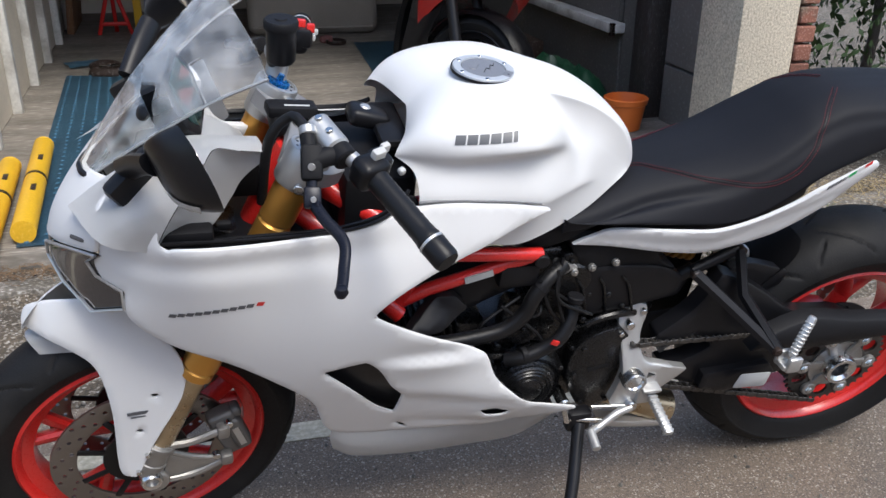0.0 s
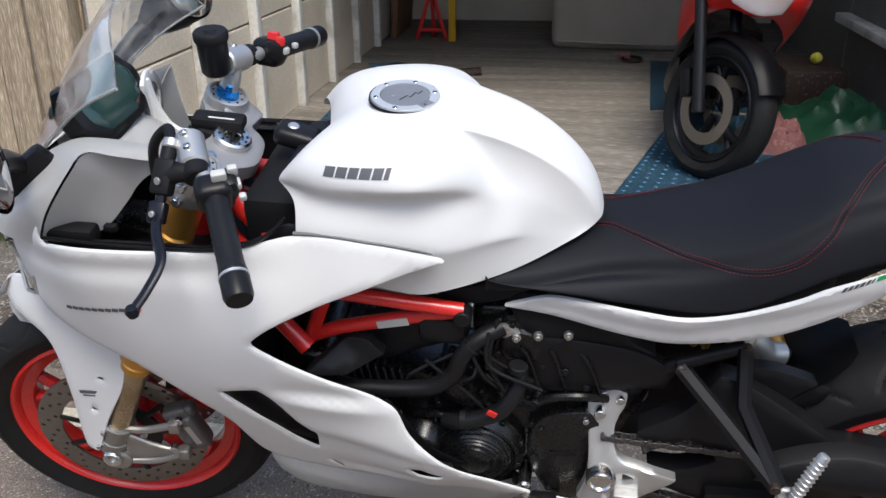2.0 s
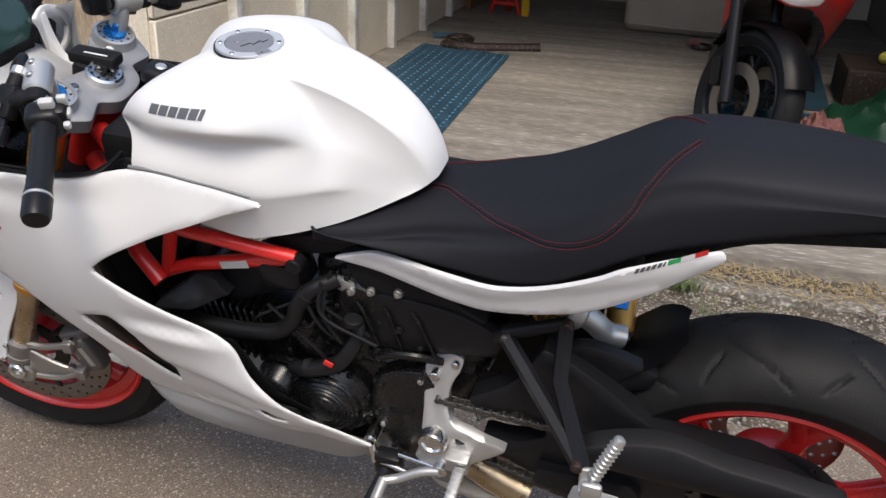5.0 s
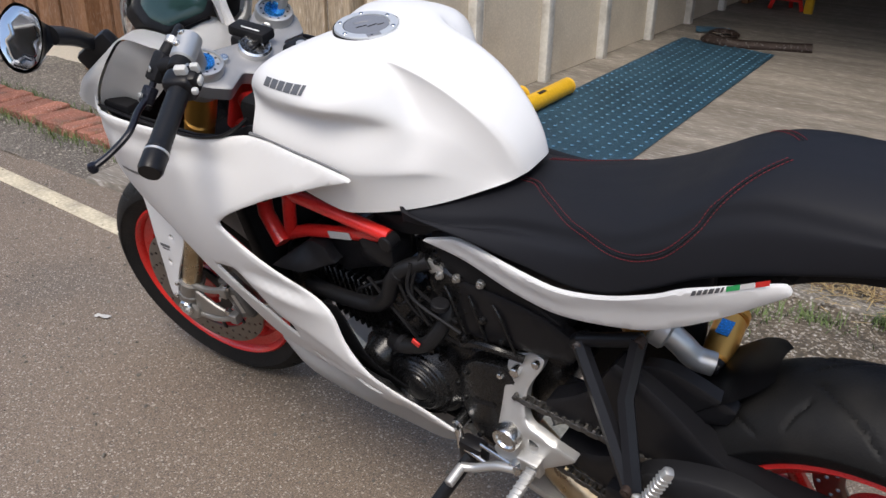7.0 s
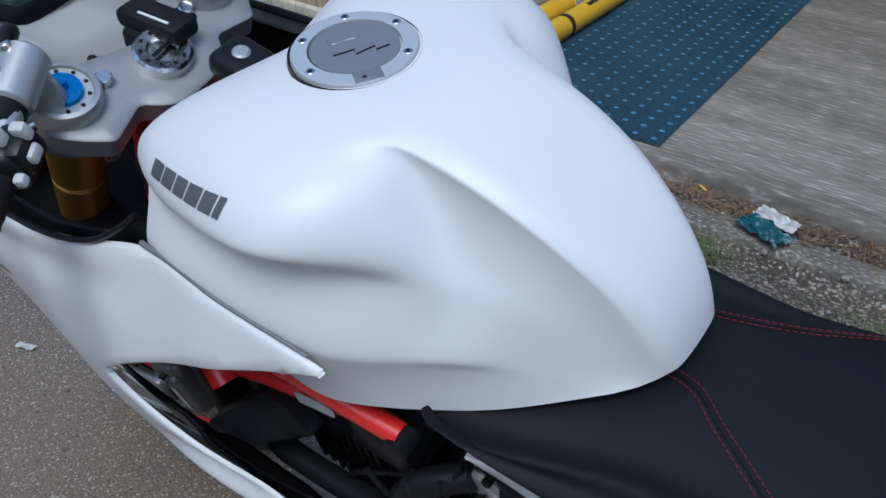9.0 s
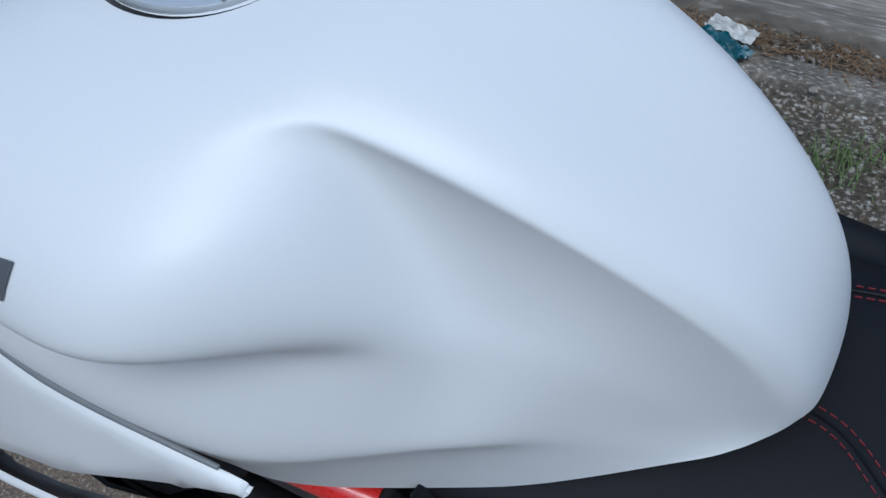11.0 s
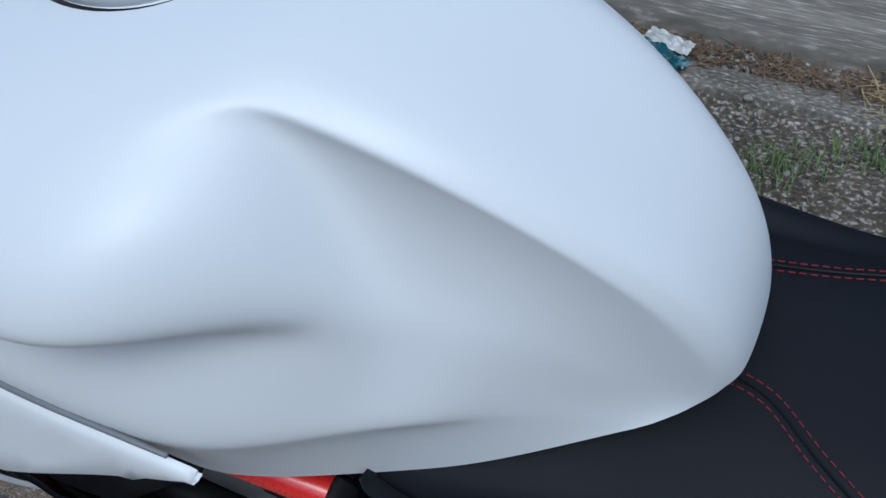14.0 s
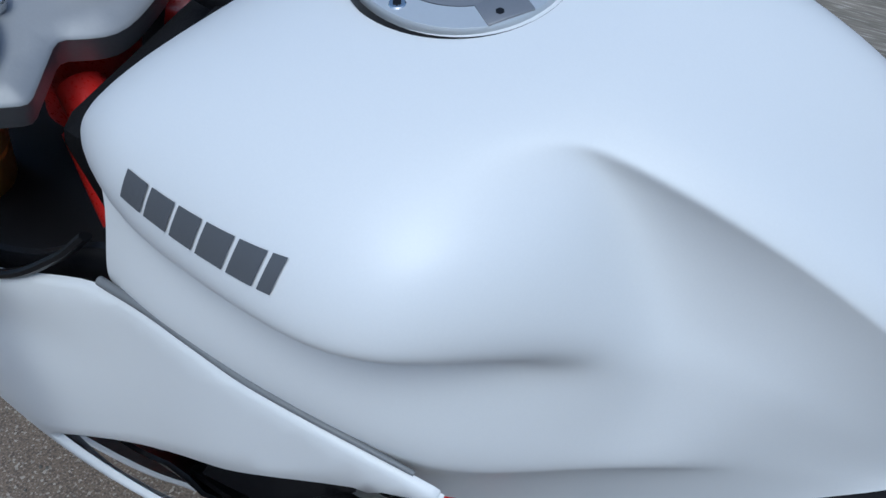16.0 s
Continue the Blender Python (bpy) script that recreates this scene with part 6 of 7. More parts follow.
part("side_shield", panel([(-0.01, 0.60), (0.02, 0.655), (0.10, 0.662), (0.20, 0.65), (0.27, 0.61), (0.255, 0.575), (0.17, 0.566), (0.08, 0.55), (0.02, 0.56)], lambda u, v: Vector((u, -0.106 - 0.008 * max(0.0, 1 - ((u - 0.13) / 0.14) ** 2), v)), (0, 1, 0), 0.02, 0.016, 0.005), BLACK, engine, "smooth black engine side shield")
for u0, w0 in ((0.03, 0.035), (0.075, 0.03), (0.12, 0.04)):
    part("shield_rib", tube([(u0, -0.114, 0.64), (u0 + w0 * 0.4, -0.118, 0.62), (u0 + w0, -0.116, 0.555)], 0.0028, seg=8), ENGINE, engine)
# black filler added between the belly pans to hide the bright ground
part("sump_guard", box(0.34, 0.08, 0.012, Matrix.Translation((-0.14, 0.0, 0.222)), 0.004), BLACK_ROUGH, engine, "black filler strip between the belly pans")
part("case_rib", tube([(-0.14, -0.118, 0.475), (-0.10, -0.122, 0.482), (-0.05, -0.122, 0.475), (0.0, -0.12, 0.488)], 0.006, seg=8), ENGINE, engine)
part("case_rib", tube([(0.065, -0.125, 0.54), (0.09, -0.128, 0.555), (0.13, -0.126, 0.56), (0.17, -0.11, 0.545)], 0.007, seg=8), ENGINE, engine)
for r in (0.03, 0.043, 0.056, 0.068):
    part("cover_rib", lathe([(r - 0.0016, 0.056 - r * 0.36), (r, 0.060 - r * 0.36), (r + 0.0016, 0.056 - r * 0.36)], ALT, 40, True), ENGINE, engine)
random.seed(5)
for k in range(7):
    p0 = Vector((random.uniform(-0.15, 0.06), -0.11 - random.random() * 0.03, random.uniform(0.60, 0.70)))
    p2 = Vector((random.uniform(-0.15, 0.08), -0.11 - random.random() * 0.03, random.uniform(0.46, 0.58)))
    part("cable", tube([p0, (p0 + p2) / 2 + Vector((random.uniform(-0.04, 0.04), -0.015, 0)), p2], 0.0032, seg=6), HOSE, engine)
for x, z in ((-0.005, 0.668), (0.022, 0.658), (0.055, 0.665), (0.10, 0.672)):
    part("mount_bolt", join(rod((x, -0.085, z), (x, -0.1165, z), 0.0072, seg=20), rod((x, -0.1165, z), (x, -0.1205, z), 0.0046, seg=6)), CAST, engine, "grey mounting bolt")
part("bolt_plate", panel([(-0.012, 0.672), (0.0, 0.680), (0.026, 0.670), (0.032, 0.658), (0.02, 0.648), (-0.006, 0.656)], lambda u, v: Vector((u, -0.112, v)), (0, 1, 0), 0.006, 0.01, 0.002), SILVER, engine)
part("lower_bolt", join(rod((0.05, -0.10, 0.355), (0.05, -0.148, 0.355), 0.012), rod((0.05, -0.148, 0.355), (0.05, -0.158, 0.355), 0.0085, seg=6), tube([(0.05, -0.145, 0.352), (0.058, -0.15, 0.33), (0.062, -0.155, 0.315)], 0.008)), CHROME, engine, "bright fairing stud")
part("radiator", box(0.04, 0.24, 0.26, Matrix.Translation((-0.42, 0, 0.56)) @ Matrix.Rotation(radians(-12), 4, "Y"), 0.008), BLACK_ROUGH, bike, "black radiator")

# swingarm, guards, shock absorber
swing = empty("swingarm")
swing.parent = bike
part("arm", join(panel([(0.22, 0.50), (0.29, 0.555), (0.33, 0.628), (0.38, 0.61), (0.44, 0.575), (0.50, 0.535), (0.60, 0.50), (0.70, 0.47), (0.77, 0.43), (0.78, 0.33), (0.70, 0.29), (0.62, 0.34), (0.53, 0.36), (0.44, 0.345), (0.34, 0.355), (0.26, 0.385)], lambda u, v: Vector((u, -0.125 - 0.03 * max(0.0, (u - 0.3)) + 0.30 * max(0.0, min(u, 0.66) - 0.53) - 0.012 * math.cos((v - 0.44) * 9), v)), (0, 1, 0), 0.035, 0.016, 0.008, [[(0.18 + 0.05, 0.452), (0.30, 0.495), (0.345, 0.478), (0.35, 0.455), (0.30, 0.425), (0.24, 0.425)]])), BLACK, swing, "black cast swingarm")
# the same added filler sheet inside the fairing
part("inner_panel", panel([(-0.40, 0.40), (-0.33, 0.555), (-0.17, 0.555), (-0.10, 0.455), (-0.03, 0.385), (-0.30, 0.34)], lambda u, v: side(u, v) + Vector((0.0, 0.03, 0)), (0, 1, 0), 0.003, 0.03, 0.001), BLACK_ROUGH, left, "black filler sheet inside the fairing")
part("slot_back", panel([(0.2, 0.41), (0.2, 0.5), (0.36, 0.51), (0.37, 0.41)], lambda u, v: Vector((u, -0.07, v)), (0, 1, 0), 0.004, 0.03, 0.002), BLACK_ROUGH, swing)
part("chain_guard", panel([(0.39, 0.49), (0.42, 0.525), (0.52, 0.548), (0.61, 0.538), (0.69, 0.533), (0.775, 0.525), (0.783, 0.510), (0.778, 0.492), (0.69, 0.487), (0.55, 0.467), (0.45, 0.478)], lambda u, v: Vector((u, -0.188 - 0.012 * math.cos((v - 0.508) * 50), v)), (0, 1, 0), 0.03, 0.012, 0.005), BLACK_ROUGH, swing, "black chain guard")
part("label_plate", panel([(0.398, 0.378), (0.406, 0.415), (0.478, 0.411), (0.474, 0.374)], lambda u, v: Vector((u, -0.182, v)), (0, 1, 0), 0.001, 0.02, 0.0005), GREY_PLATE, swing, "silver warning label")
part("lower_guard", panel([(0.34, 0.40), (0.49, 0.41), (0.51, 0.385), (0.49, 0.355), (0.41, 0.345), (0.34, 0.36)], lambda u, v: Vector((u, -0.158, v)), (0, 1, 0), 0.02, 0.016, 0.005), BLACK, swing)
hug = []
for k in range(11):
    a = radians(120.5 + 31 * k / 10)
    half = 0.074 * (0.50, 0.78, 0.92, 1.0, 1.0, 1.0, 1.0, 1.0, 1.0, 1.0, 1.0)[k]
    hug.append([REAR + Vector((math.cos(a) * (0.340 - 0.008 * q * q), q * half, math.sin(a) * (0.340 - 0.008 * q * q))) for q in (-1, -0.75, -0.4, 0, 0.4, 0.75, 1)])
hb_ = grid_mesh(hug)
bmesh.ops.solidify(hb_, geom=hb_.faces[:], thickness=0.004)
part("hugger", hb_, BLACK, swing, "black rear hugger")
part("hugger_cheek", panel([(0.36, 0.62), (0.40, 0.63), (0.46, 0.615), (0.50, 0.60), (0.49, 0.57), (0.44, 0.55), (0.40, 0.545), (0.37, 0.57)], lambda u, v: Vector((u, -0.10, v)), (0, 1, 0), 0.02, 0.014, 0.005), BLACK, swing, "black hugger bracket")
part("bolt", rod((0.429, -0.09, 0.562), (0.429, -0.108, 0.562), 0.008, seg=12), ENGINE, swing)
# black filler sheet added to darken the see-through gap by the swingarm
part("inner_shield", box(0.36, 0.012, 0.36, Matrix.Translation((0.22, 0.045, 0.57)), 0.004), BLACK_ROUGH, bike, "black filler sheet behind the swingarm gap")
shock = empty("shock_absorber")
shock.parent = bike
part("spring", tube([Vector((0.20 + 0.015 * t / 6.283 * 1.2, 0.0 + 0.034 * math.cos(t), 0.655 + 0.034 * math.sin(t) - 0.005 * t / 6.283)) for t in [k * 0.4 for k in range(110)]], 0.0065, seg=8, n=1, curved=False), GOLD, shock, "gold shock spring")
part("body", rod((0.17, -0.03, 0.67), (0.36, -0.03, 0.645), 0.022), GOLD, shock)
part("reservoir_elbow", join(rod((0.352, -0.045, 0.656), (0.376, -0.042, 0.646), 0.029, seg=24), tube([(0.366, -0.042, 0.650), (0.392, -0.038, 0.628), (0.412, -0.032, 0.606), (0.438, -0.024, 0.598)], 0.0185, seg=18)), SILVER, shock, "aluminium shock elbow")
part("reservoir", join(rod((0.432, -0.005, 0.578), (0.422, 0.085, 0.590), 0.024, seg=28), rod((0.422, 0.085, 0.590), (0.420, 0.102, 0.592), 0.026, seg=28)), GOLD, shock, "gold shock reservoir")
part("maker_label", box(0.02, 0.03, 0.001, Matrix.Translation((0.426, 0.045, 0.6095)) @ Matrix.Rotation(radians(8), 4, "X")), BLUE, shock)
part("end_knob", rod((0.436, -0.024, 0.598), (0.449, -0.026, 0.595), 0.012), BLACK, shock)

# footrest bracket, peg, shifter, passenger hanger
bracket = empty("footrest_bracket")
bracket.parent = bike
BR = [(0.141, 0.533), (0.157, 0.547), (0.184, 0.558), (0.203, 0.551), (0.199, 0.532), (0.192, 0.519), (0.186, 0.499), (0.189, 0.468), (0.205, 0.452), (0.231, 0.446), (0.292, 0.43), (0.279, 0.415), (0.24, 0.38), (0.211, 0.353), (0.187, 0.342), (0.152, 0.348), (0.136, 0.363), (0.146, 0.397), (0.150, 0.444), (0.145, 0.497)]
part("plate", panel(BR, lambda u, v: Vector((u, -0.102 - 0.060 * max(0, min(1, (0.55 - v) / 0.11)) + 0.004 * math.exp(-((u - 0.166) / 0.007) ** 2 - ((v - 0.485) / 0.03) ** 2), v)), (0, 1, 0), 0.016, 0.008, 0.004, [[(0.206, 0.432), (0.226, 0.422), (0.206, 0.412)]]), SILVER, bracket, "cast aluminium footrest bracket")
part("pivot", lathe([(0, 0.004), (0.015, 0.004), (0.017, 0.008), (0.022, 0.009), (0.024, 0.004), (0.024, -0.02), (0, -0.02)], Matrix.Translation((0.172, -0.172, 0.424)) @ Matrix.Rotation(radians(90), 4, "X"), 32), CHROME, bracket, "bright pivot boss")
part("bolt", rod((0.161, -0.105, 0.524), (0.161, -0.128, 0.524), 0.009, seg=20), CHROME, bracket)
part("bolt", rod((0.191, -0.095, 0.543), (0.191, -0.113, 0.543), 0.007, seg=12), CHROME, bracket)
peg = empty("footpeg")
peg.parent = bike
pa, pb = Vector((0.220, -0.172, 0.379)), Vector((0.219, -0.262, 0.364))
pr = (pb - pa).to_track_quat("X", "Z").to_matrix().to_4x4()
fp_ = part("peg_bar", box(0.090, 0.019, 0.014, Matrix.Translation((pa + pb) / 2) @ pr, 0.005, 2), SILVER, peg, "ribbed aluminium footpeg")
for k in range(9):
    part("rib", box(0.0045, 0.0205, 0.0158, Matrix.Translation(pa.lerp(pb, (k + 0.7) / 9.5)) @ pr, 0.002, 1), SILVER, fp_)
part("clevis", join(box(0.04, 0.018, 0.045, Matrix.Translation((0.212, -0.162, 0.378)), 0.004), box(0.04, 0.03, 0.008, Matrix.Translation((0.214, -0.168, 0.398)), 0.003)), SILVER, peg)
shifter = empty("gear_shifter")
shifter.parent = bike
part("lever", tube([(0.183, -0.172, 0.352), (0.15, -0.178, 0.345), (0.115, -0.188, 0.328), (0.092, -0.198, 0.326)], 0.008, seg=10), SILVER, shifter, "aluminium gear lever")
part("toe_peg", rod((0.092, -0.195, 0.326), (0.090, -0.235, 0.318), 0.009), SILVER, shifter)
part("rod", join(rod((0.183, -0.168, 0.353), (0.105, -0.155, 0.348), 0.0045), rod((0.183, -0.175, 0.352), (0.183, -0.155, 0.352), 0.013)), CHROME, shifter)
hanger = empty("passenger_hanger")
hanger.parent = bike
part("strut", tube([(0.270, -0.114, 0.633), (0.345, -0.174, 0.577), (0.414, -0.232, 0.524)], 0.0125, flat=0.8, seg=6), BLACK, hanger, "black hanger strut")
part("strut", tube([(0.358, -0.108, 0.675), (0.363, -0.152, 0.602), (0.418, -0.232, 0.524)], 0.0135, flat=0.8, curved=False, seg=6), BLACK, hanger, "black hanger strut")
part("top_bar", join(rod((0.265, -0.108, 0.633), (0.36, -0.102, 0.673), 0.011), rod((0.20, -0.08, 0.56), (0.275, -0.102, 0.635), 0.013)), BLACK, hanger)
for x, y, z in ((0.271, -0.118, 0.631), (0.36, -0.112, 0.674), (0.410, -0.238, 0.528)):
    part("bolt", join(rod((x, y + 0.01, z), (x, y - 0.006, z), 0.0085, seg=14), rod((x, y - 0.006, z), (x, y - 0.0075, z), 0.004, seg=6)), DARK_METAL, hanger)
rear_peg = empty("passenger_peg")
rear_peg.parent = bike
qa, qb = Vector((0.434, -0.250, 0.522)), Vector((0.464, -0.232, 0.602))
qr = (qb - qa).to_track_quat("X", "Z").to_matrix().to_4x4()
rp_ = part("peg_bar", box(0.088, 0.016, 0.015, Matrix.Translation((qa + qb) / 2) @ qr, 0.005, 2), SILVER, rear_peg, "folded aluminium passenger peg")
for k in range(9):
    part("rib", box(0.004, 0.0172, 0.0165, Matrix.Translation(qa.lerp(qb, (k + 1.2) / 11)) @ qr, 0.0015, 1), SILVER, rp_)
part("clevis", join(box(0.030, 0.012, 0.034, Matrix.Translation((0.430, -0.236, 0.512)), 0.005), box(0.030, 0.012, 0.034, Matrix.Translation((0.436, -0.262, 0.512)), 0.005), box(0.024, 0.03, 0.012, Matrix.Translation((0.428, -0.248, 0.503)), 0.004)), SILVER, rear_peg)

# silencer and side stand
exhaust = empty("exhaust")
exhaust.parent = bike
part("silencer", tube([(0.13, -0.05, 0.31), (0.22, -0.082, 0.288), (0.29, -0.093, 0.265), (0.325, -0.096, 0.256)], 0.036, flat=1.0, radii=(0.03, 0.036), seg=20), BRONZE, exhaust, "heat tinted steel silencer")
part("heat_plate", panel([(0.15, 0.268), (0.24, 0.250), (0.31, 0.240), (0.325, 0.228), (0.29, 0.226), (0.18, 0.245)], lambda u, v: Vector((u, -0.125, v)), (0, 1, 0), 0.03, 0.02, 0.003), SILVER, exhaust, "aluminium heat plate")
stand = empty("side_stand")
stand.parent = bike
foot = Vector((-0.02, -0.40, 0.097))
part("leg", join(tube([(0.085, -0.16, 0.31), (0.055, -0.24, 0.24), foot + Vector((0.005, 0.01, 0.01))], 0.0125, curved=False, seg=14), box(0.05, 0.03, 0.05, Matrix.Translation((0.085, -0.15, 0.315)), 0.008)), BLACK, stand, "black side stand leg")
part("foot", move(box(0.07, 0.05, 0.009, Matrix.Translation((0, 0, 0)), 0.003), Matrix.Translation(foot + Vector((0, -0.004, -0.001))) @ Matrix.Rotation(radians(-13), 4, "X")), BLACK, stand)
part("link", rod((0.062, -0.158, 0.325), (0.14, -0.168, 0.318), 0.0055), CHROME, stand)


# ---- the place: drive, gravel strip, garage ----
FLOOR_Z = 0.05
SLAB_Y = 1.60


def structure(ob, category):
    return tagged(ob, category=category, kind="structure")


def slab(name, x0, x1, y0, y1, z0, z1, mat, label, category, kind="structure", bevel=0.004, parent=None):
    ob = link(name, box(x1 - x0, y1 - y0, z1 - z0, Matrix.Translation(((x0 + x1) / 2, (y0 + y1) / 2, (z0 + z1) / 2)), bevel), mat, parent, label)
    return tagged(ob, category=category if parent is None else "", kind=kind if parent is None else "")


far_ground = bmesh.new()
bmesh.ops.create_grid(far_ground, x_segments=8, y_segments=8, size=400, matrix=Matrix.Translation((0, 0, -0.06)))
structure(link("ground", far_ground, SOIL, None, "brown gravelly soil reaching far off"), "ground")


def rough_sheet(name, x0, x1, y0, y1, base, amp, step, mat, label, category, shape=None):
    rows_ = []
    ny, nx = int((y1 - y0) / step), int((x1 - x0) / step)
    for j in range(ny + 1):
        y = y0 + (y1 - y0) * j / ny
        row = []
        for i in range(nx + 1):
            x = x0 + (x1 - x0) * i / nx
            h = base + amp * noise.noise((x * 4, y * 4, 1.0)) + amp * 0.5 * noise.noise((x * 17, y * 17, 5.0))
            row.append((x, y, h + (shape(x, y) if shape else 0.0)))
        rows_.append(row)
    return structure(link(name, grid_mesh(rows_), mat, None, label), category)


slab("road", -30, 30, -30, 0.66, -0.3, 0.0, ASPHALT, "worn brown-grey asphalt drive with pale chippings", "road")
structure(link("line_marking", box(24, 0.072, 0.003, pose(0, 0.395, 0.0018, 0, 0, -2.2), 0.001), LINE, None, "worn cream painted line on the asphalt"), "marking")


def soil_shape(x, y):
    """A low rut beside the footing."""
    return -0.02 * math.exp(-((y - 1.34) / 0.07) ** 2) + 0.010 * math.exp(-((y - 1.15) / 0.12) ** 2)


rough_sheet("soil_strip", -1.7, 3.4, 0.64, 1.66, -0.008, 0.016, 0.022, SOIL, "gravelly soil strip with weeds before the garage", "soil", soil_shape)
VERGE = material("broken dark tarmac", (0.165, 0.142, 0.115), 0.92, vary=0.3, scale=160, grain=0.5, bump=0.5, stain=(0.10, 0.088, 0.07), stain_scale=4, speck=(110, 0.05, (0.32, 0.29, 0.24)))
rough_sheet("verge", -7.0, -1.68, 0.64, 1.72, -0.006, 0.014, 0.05, VERGE, "broken dark tarmac verge beside the fence", "soil", lambda x, y: 0.02 * max(0.0, y - 1.1))
structure(link("footing", box(4.9, 0.10, 0.10, Matrix.Translation((0.85, 1.455, -0.047)), 0.018, 2), FOOTING, None, "crumbling low concrete footing"), "kerb")
structure(link("floor", box(3.5, 5.6, 0.25, Matrix.Translation((0.16, SLAB_Y + 2.8, FLOOR_Z - 0.125)), 0.012, 2), CONCRETE, None, "brushed grey concrete garage floor"), "floor")

# garage walls: concrete panels between white uprights
left_wall = structure(link("wall_left", box(0.10, 5.5, 2.45, Matrix.Translation((-1.56, 4.42, 1.1))), WALL, None, "concrete panel garage wall"), "wall")
for k in range(8):
    for j in range(4):
        p = link("panel", box(0.03, 0.655, 0.565, Matrix.Translation((-1.495, 2.0 + 0.667 * k, 0.33 + 0.572 * j)), 0.006, 1), WALL, left_wall)
for k in range(8):
    tagged(link("upright", box(0.05, 0.062, 2.2, pose(-1.455, 2.235 + 0.667 * k, 1.13), 0.008, 2), STRIP, None, "white painted upright against the concrete wall"), category="post", group="uprights along the garage wall")
structure(link("wall_back", box(3.5, 0.1, 2.45, Matrix.Translation((0.14, 7.1, 1.1))), WALL, None, "grey concrete back wall"), "wall")
# unseen roof, added and sized to shade the depth of the garage
structure(link("ceiling", box(3.6, 4.2, 0.08, Matrix.Translation((0.14, 5.2, 2.36))), DARK_POST, None, "unseen dark roof added to shade the garage"), "ceiling")
RX = 1.76
right_wall = structure(link("wall_right", box(0.08, 5.2, 2.45, Matrix.Translation((RX + 0.09, 4.55, 1.1))), GREY_PANEL, None, "grey panelled garage wall"), "wall")
for y0, y1, z0, z1 in ((2.12, 2.62, 0.02, 0.34), (2.12, 2.62, 0.35, 2.2), (2.86, 3.10, 0.02, 2.2), (3.12, 4.6, 0.02, 0.44), (3.16, 4.6, 0.47, 2.2), (4.62, 6.9, 0.02, 2.2)):
    link("panel", box(0.03, y1 - y0, z1 - z0, Matrix.Translation((RX + 0.035, (y0 + y1) / 2, (z0 + z1) / 2)), 0.005, 1), GREY_PANEL, right_wall)
tagged(link("door_post", box(0.11, 0.17, 2.2, Matrix.Translation((RX - 0.01, 2.735, 1.1)), 0.008, 2), DARK_POST, None, "dark painted timber post"), category="post")
tagged(link("door_post", box(0.05, 0.07, 2.2, Matrix.Translation((RX - 0.005, 2.08, 1.1)), 0.006, 2), DARK_POST, None, "narrow dark timber door post"), category="post")
ledge = tagged(link("wall_ledge", box(0.09, 1.55, 0.055, pose(RX - 0.02, 3.85, 0.445), 0.008, 2), STRIP, None, "white painted rail along the garage wall"), category="rail")
part("bracket", box(0.03, 0.03, 0.07, Matrix.Translation((RX - 0.05, 3.09, 0.44)), 0.006), DARK_METAL, ledge)
pier = structure(link("wall_pier", box(0.27, 0.30, 2.5, Matrix.Translation((1.695, 1.85, 1.15)), 0.012, 2), PEBBLE, None, "pebble-dashed garage pier"), "wall")
random.seed(11)
for k in range(32):
    link("brick", box(0.082 if k % 2 else 0.088, 0.215, 0.066, pose(1.872, 1.80, 0.03 + 0.0765 * k, 0, 0, random.uniform(-1, 1)), 0.006, 1), BRICK, pier)

# fence: weathered boards near the garage, brown boards beyond
fence = tagged(empty("fence", Matrix(), "close-boarded timber fence, weathered near the garage and stained brown beyond", "fence"), kind="structure")
random.seed(21)
x = -1.66
k = 0
while x > -7.0:
    w = random.uniform(0.11, 0.15)
    old = x > -2.45
    h = 1.75 + random.uniform(-0.02, 0.02)
    z0 = 0.02 + random.uniform(0, 0.02)
    b = box(w - 0.006, 0.022, h, pose(x - w / 2, 1.735 + (0.012 if k % 2 else 0.0), z0 + h / 2, 0, 0, random.uniform(-0.6, 0.6)), 0.004, 1)
    link("board", b, WOOD if old else WOOD_BROWN, fence)
    x -= w
    k += 1
for x in (-1.72, -3.6, -5.5):
    link("fence_post", box(0.10, 0.10, 1.85, pose(x, 1.69, 0.92), 0.008, 1), WOOD if x > -2 else WOOD_BROWN, fence)
link("gravel_board", box(5.3, 0.03, 0.15, pose(-4.35, 1.715, 0.065), 0.005, 1), WALL, fence)

# brick edging along the verge
edging = structure(empty("brick_edging", Matrix(), "row of red bricks laid along the verge"), "edging")
random.seed(31)
for k in range(24):
    link("brick", box(0.205, 0.098, 0.07, pose(-2.30 - 0.106 * k, 1.03 + random.uniform(-0.008, 0.008), 0.0 + random.uniform(-0.006, 0.004), random.uniform(-2, 2), random.uniform(-2, 2), 96 + random.uniform(-4, 4)), 0.008, 1), BRICK, edging)
tagged(link("paving_stone", box(0.42, 0.24, 0.06, pose(-1.98, 0.80, -0.006, 0, 0, 14), 0.02, 2), CONCRETE, None, "chipped pale paving stone on the verge"), category="stone")

# loose stones, grass and straw
def scatter(name, count, region, make, mat, label, category, seed, sharp=40):
    random.seed(seed)
    bm = bmesh.new()
    for _ in range(count):
        make(bm, region(), random)
    return tagged(link(name, bm, mat, None, label, sharp), category=category, kind="stuff")


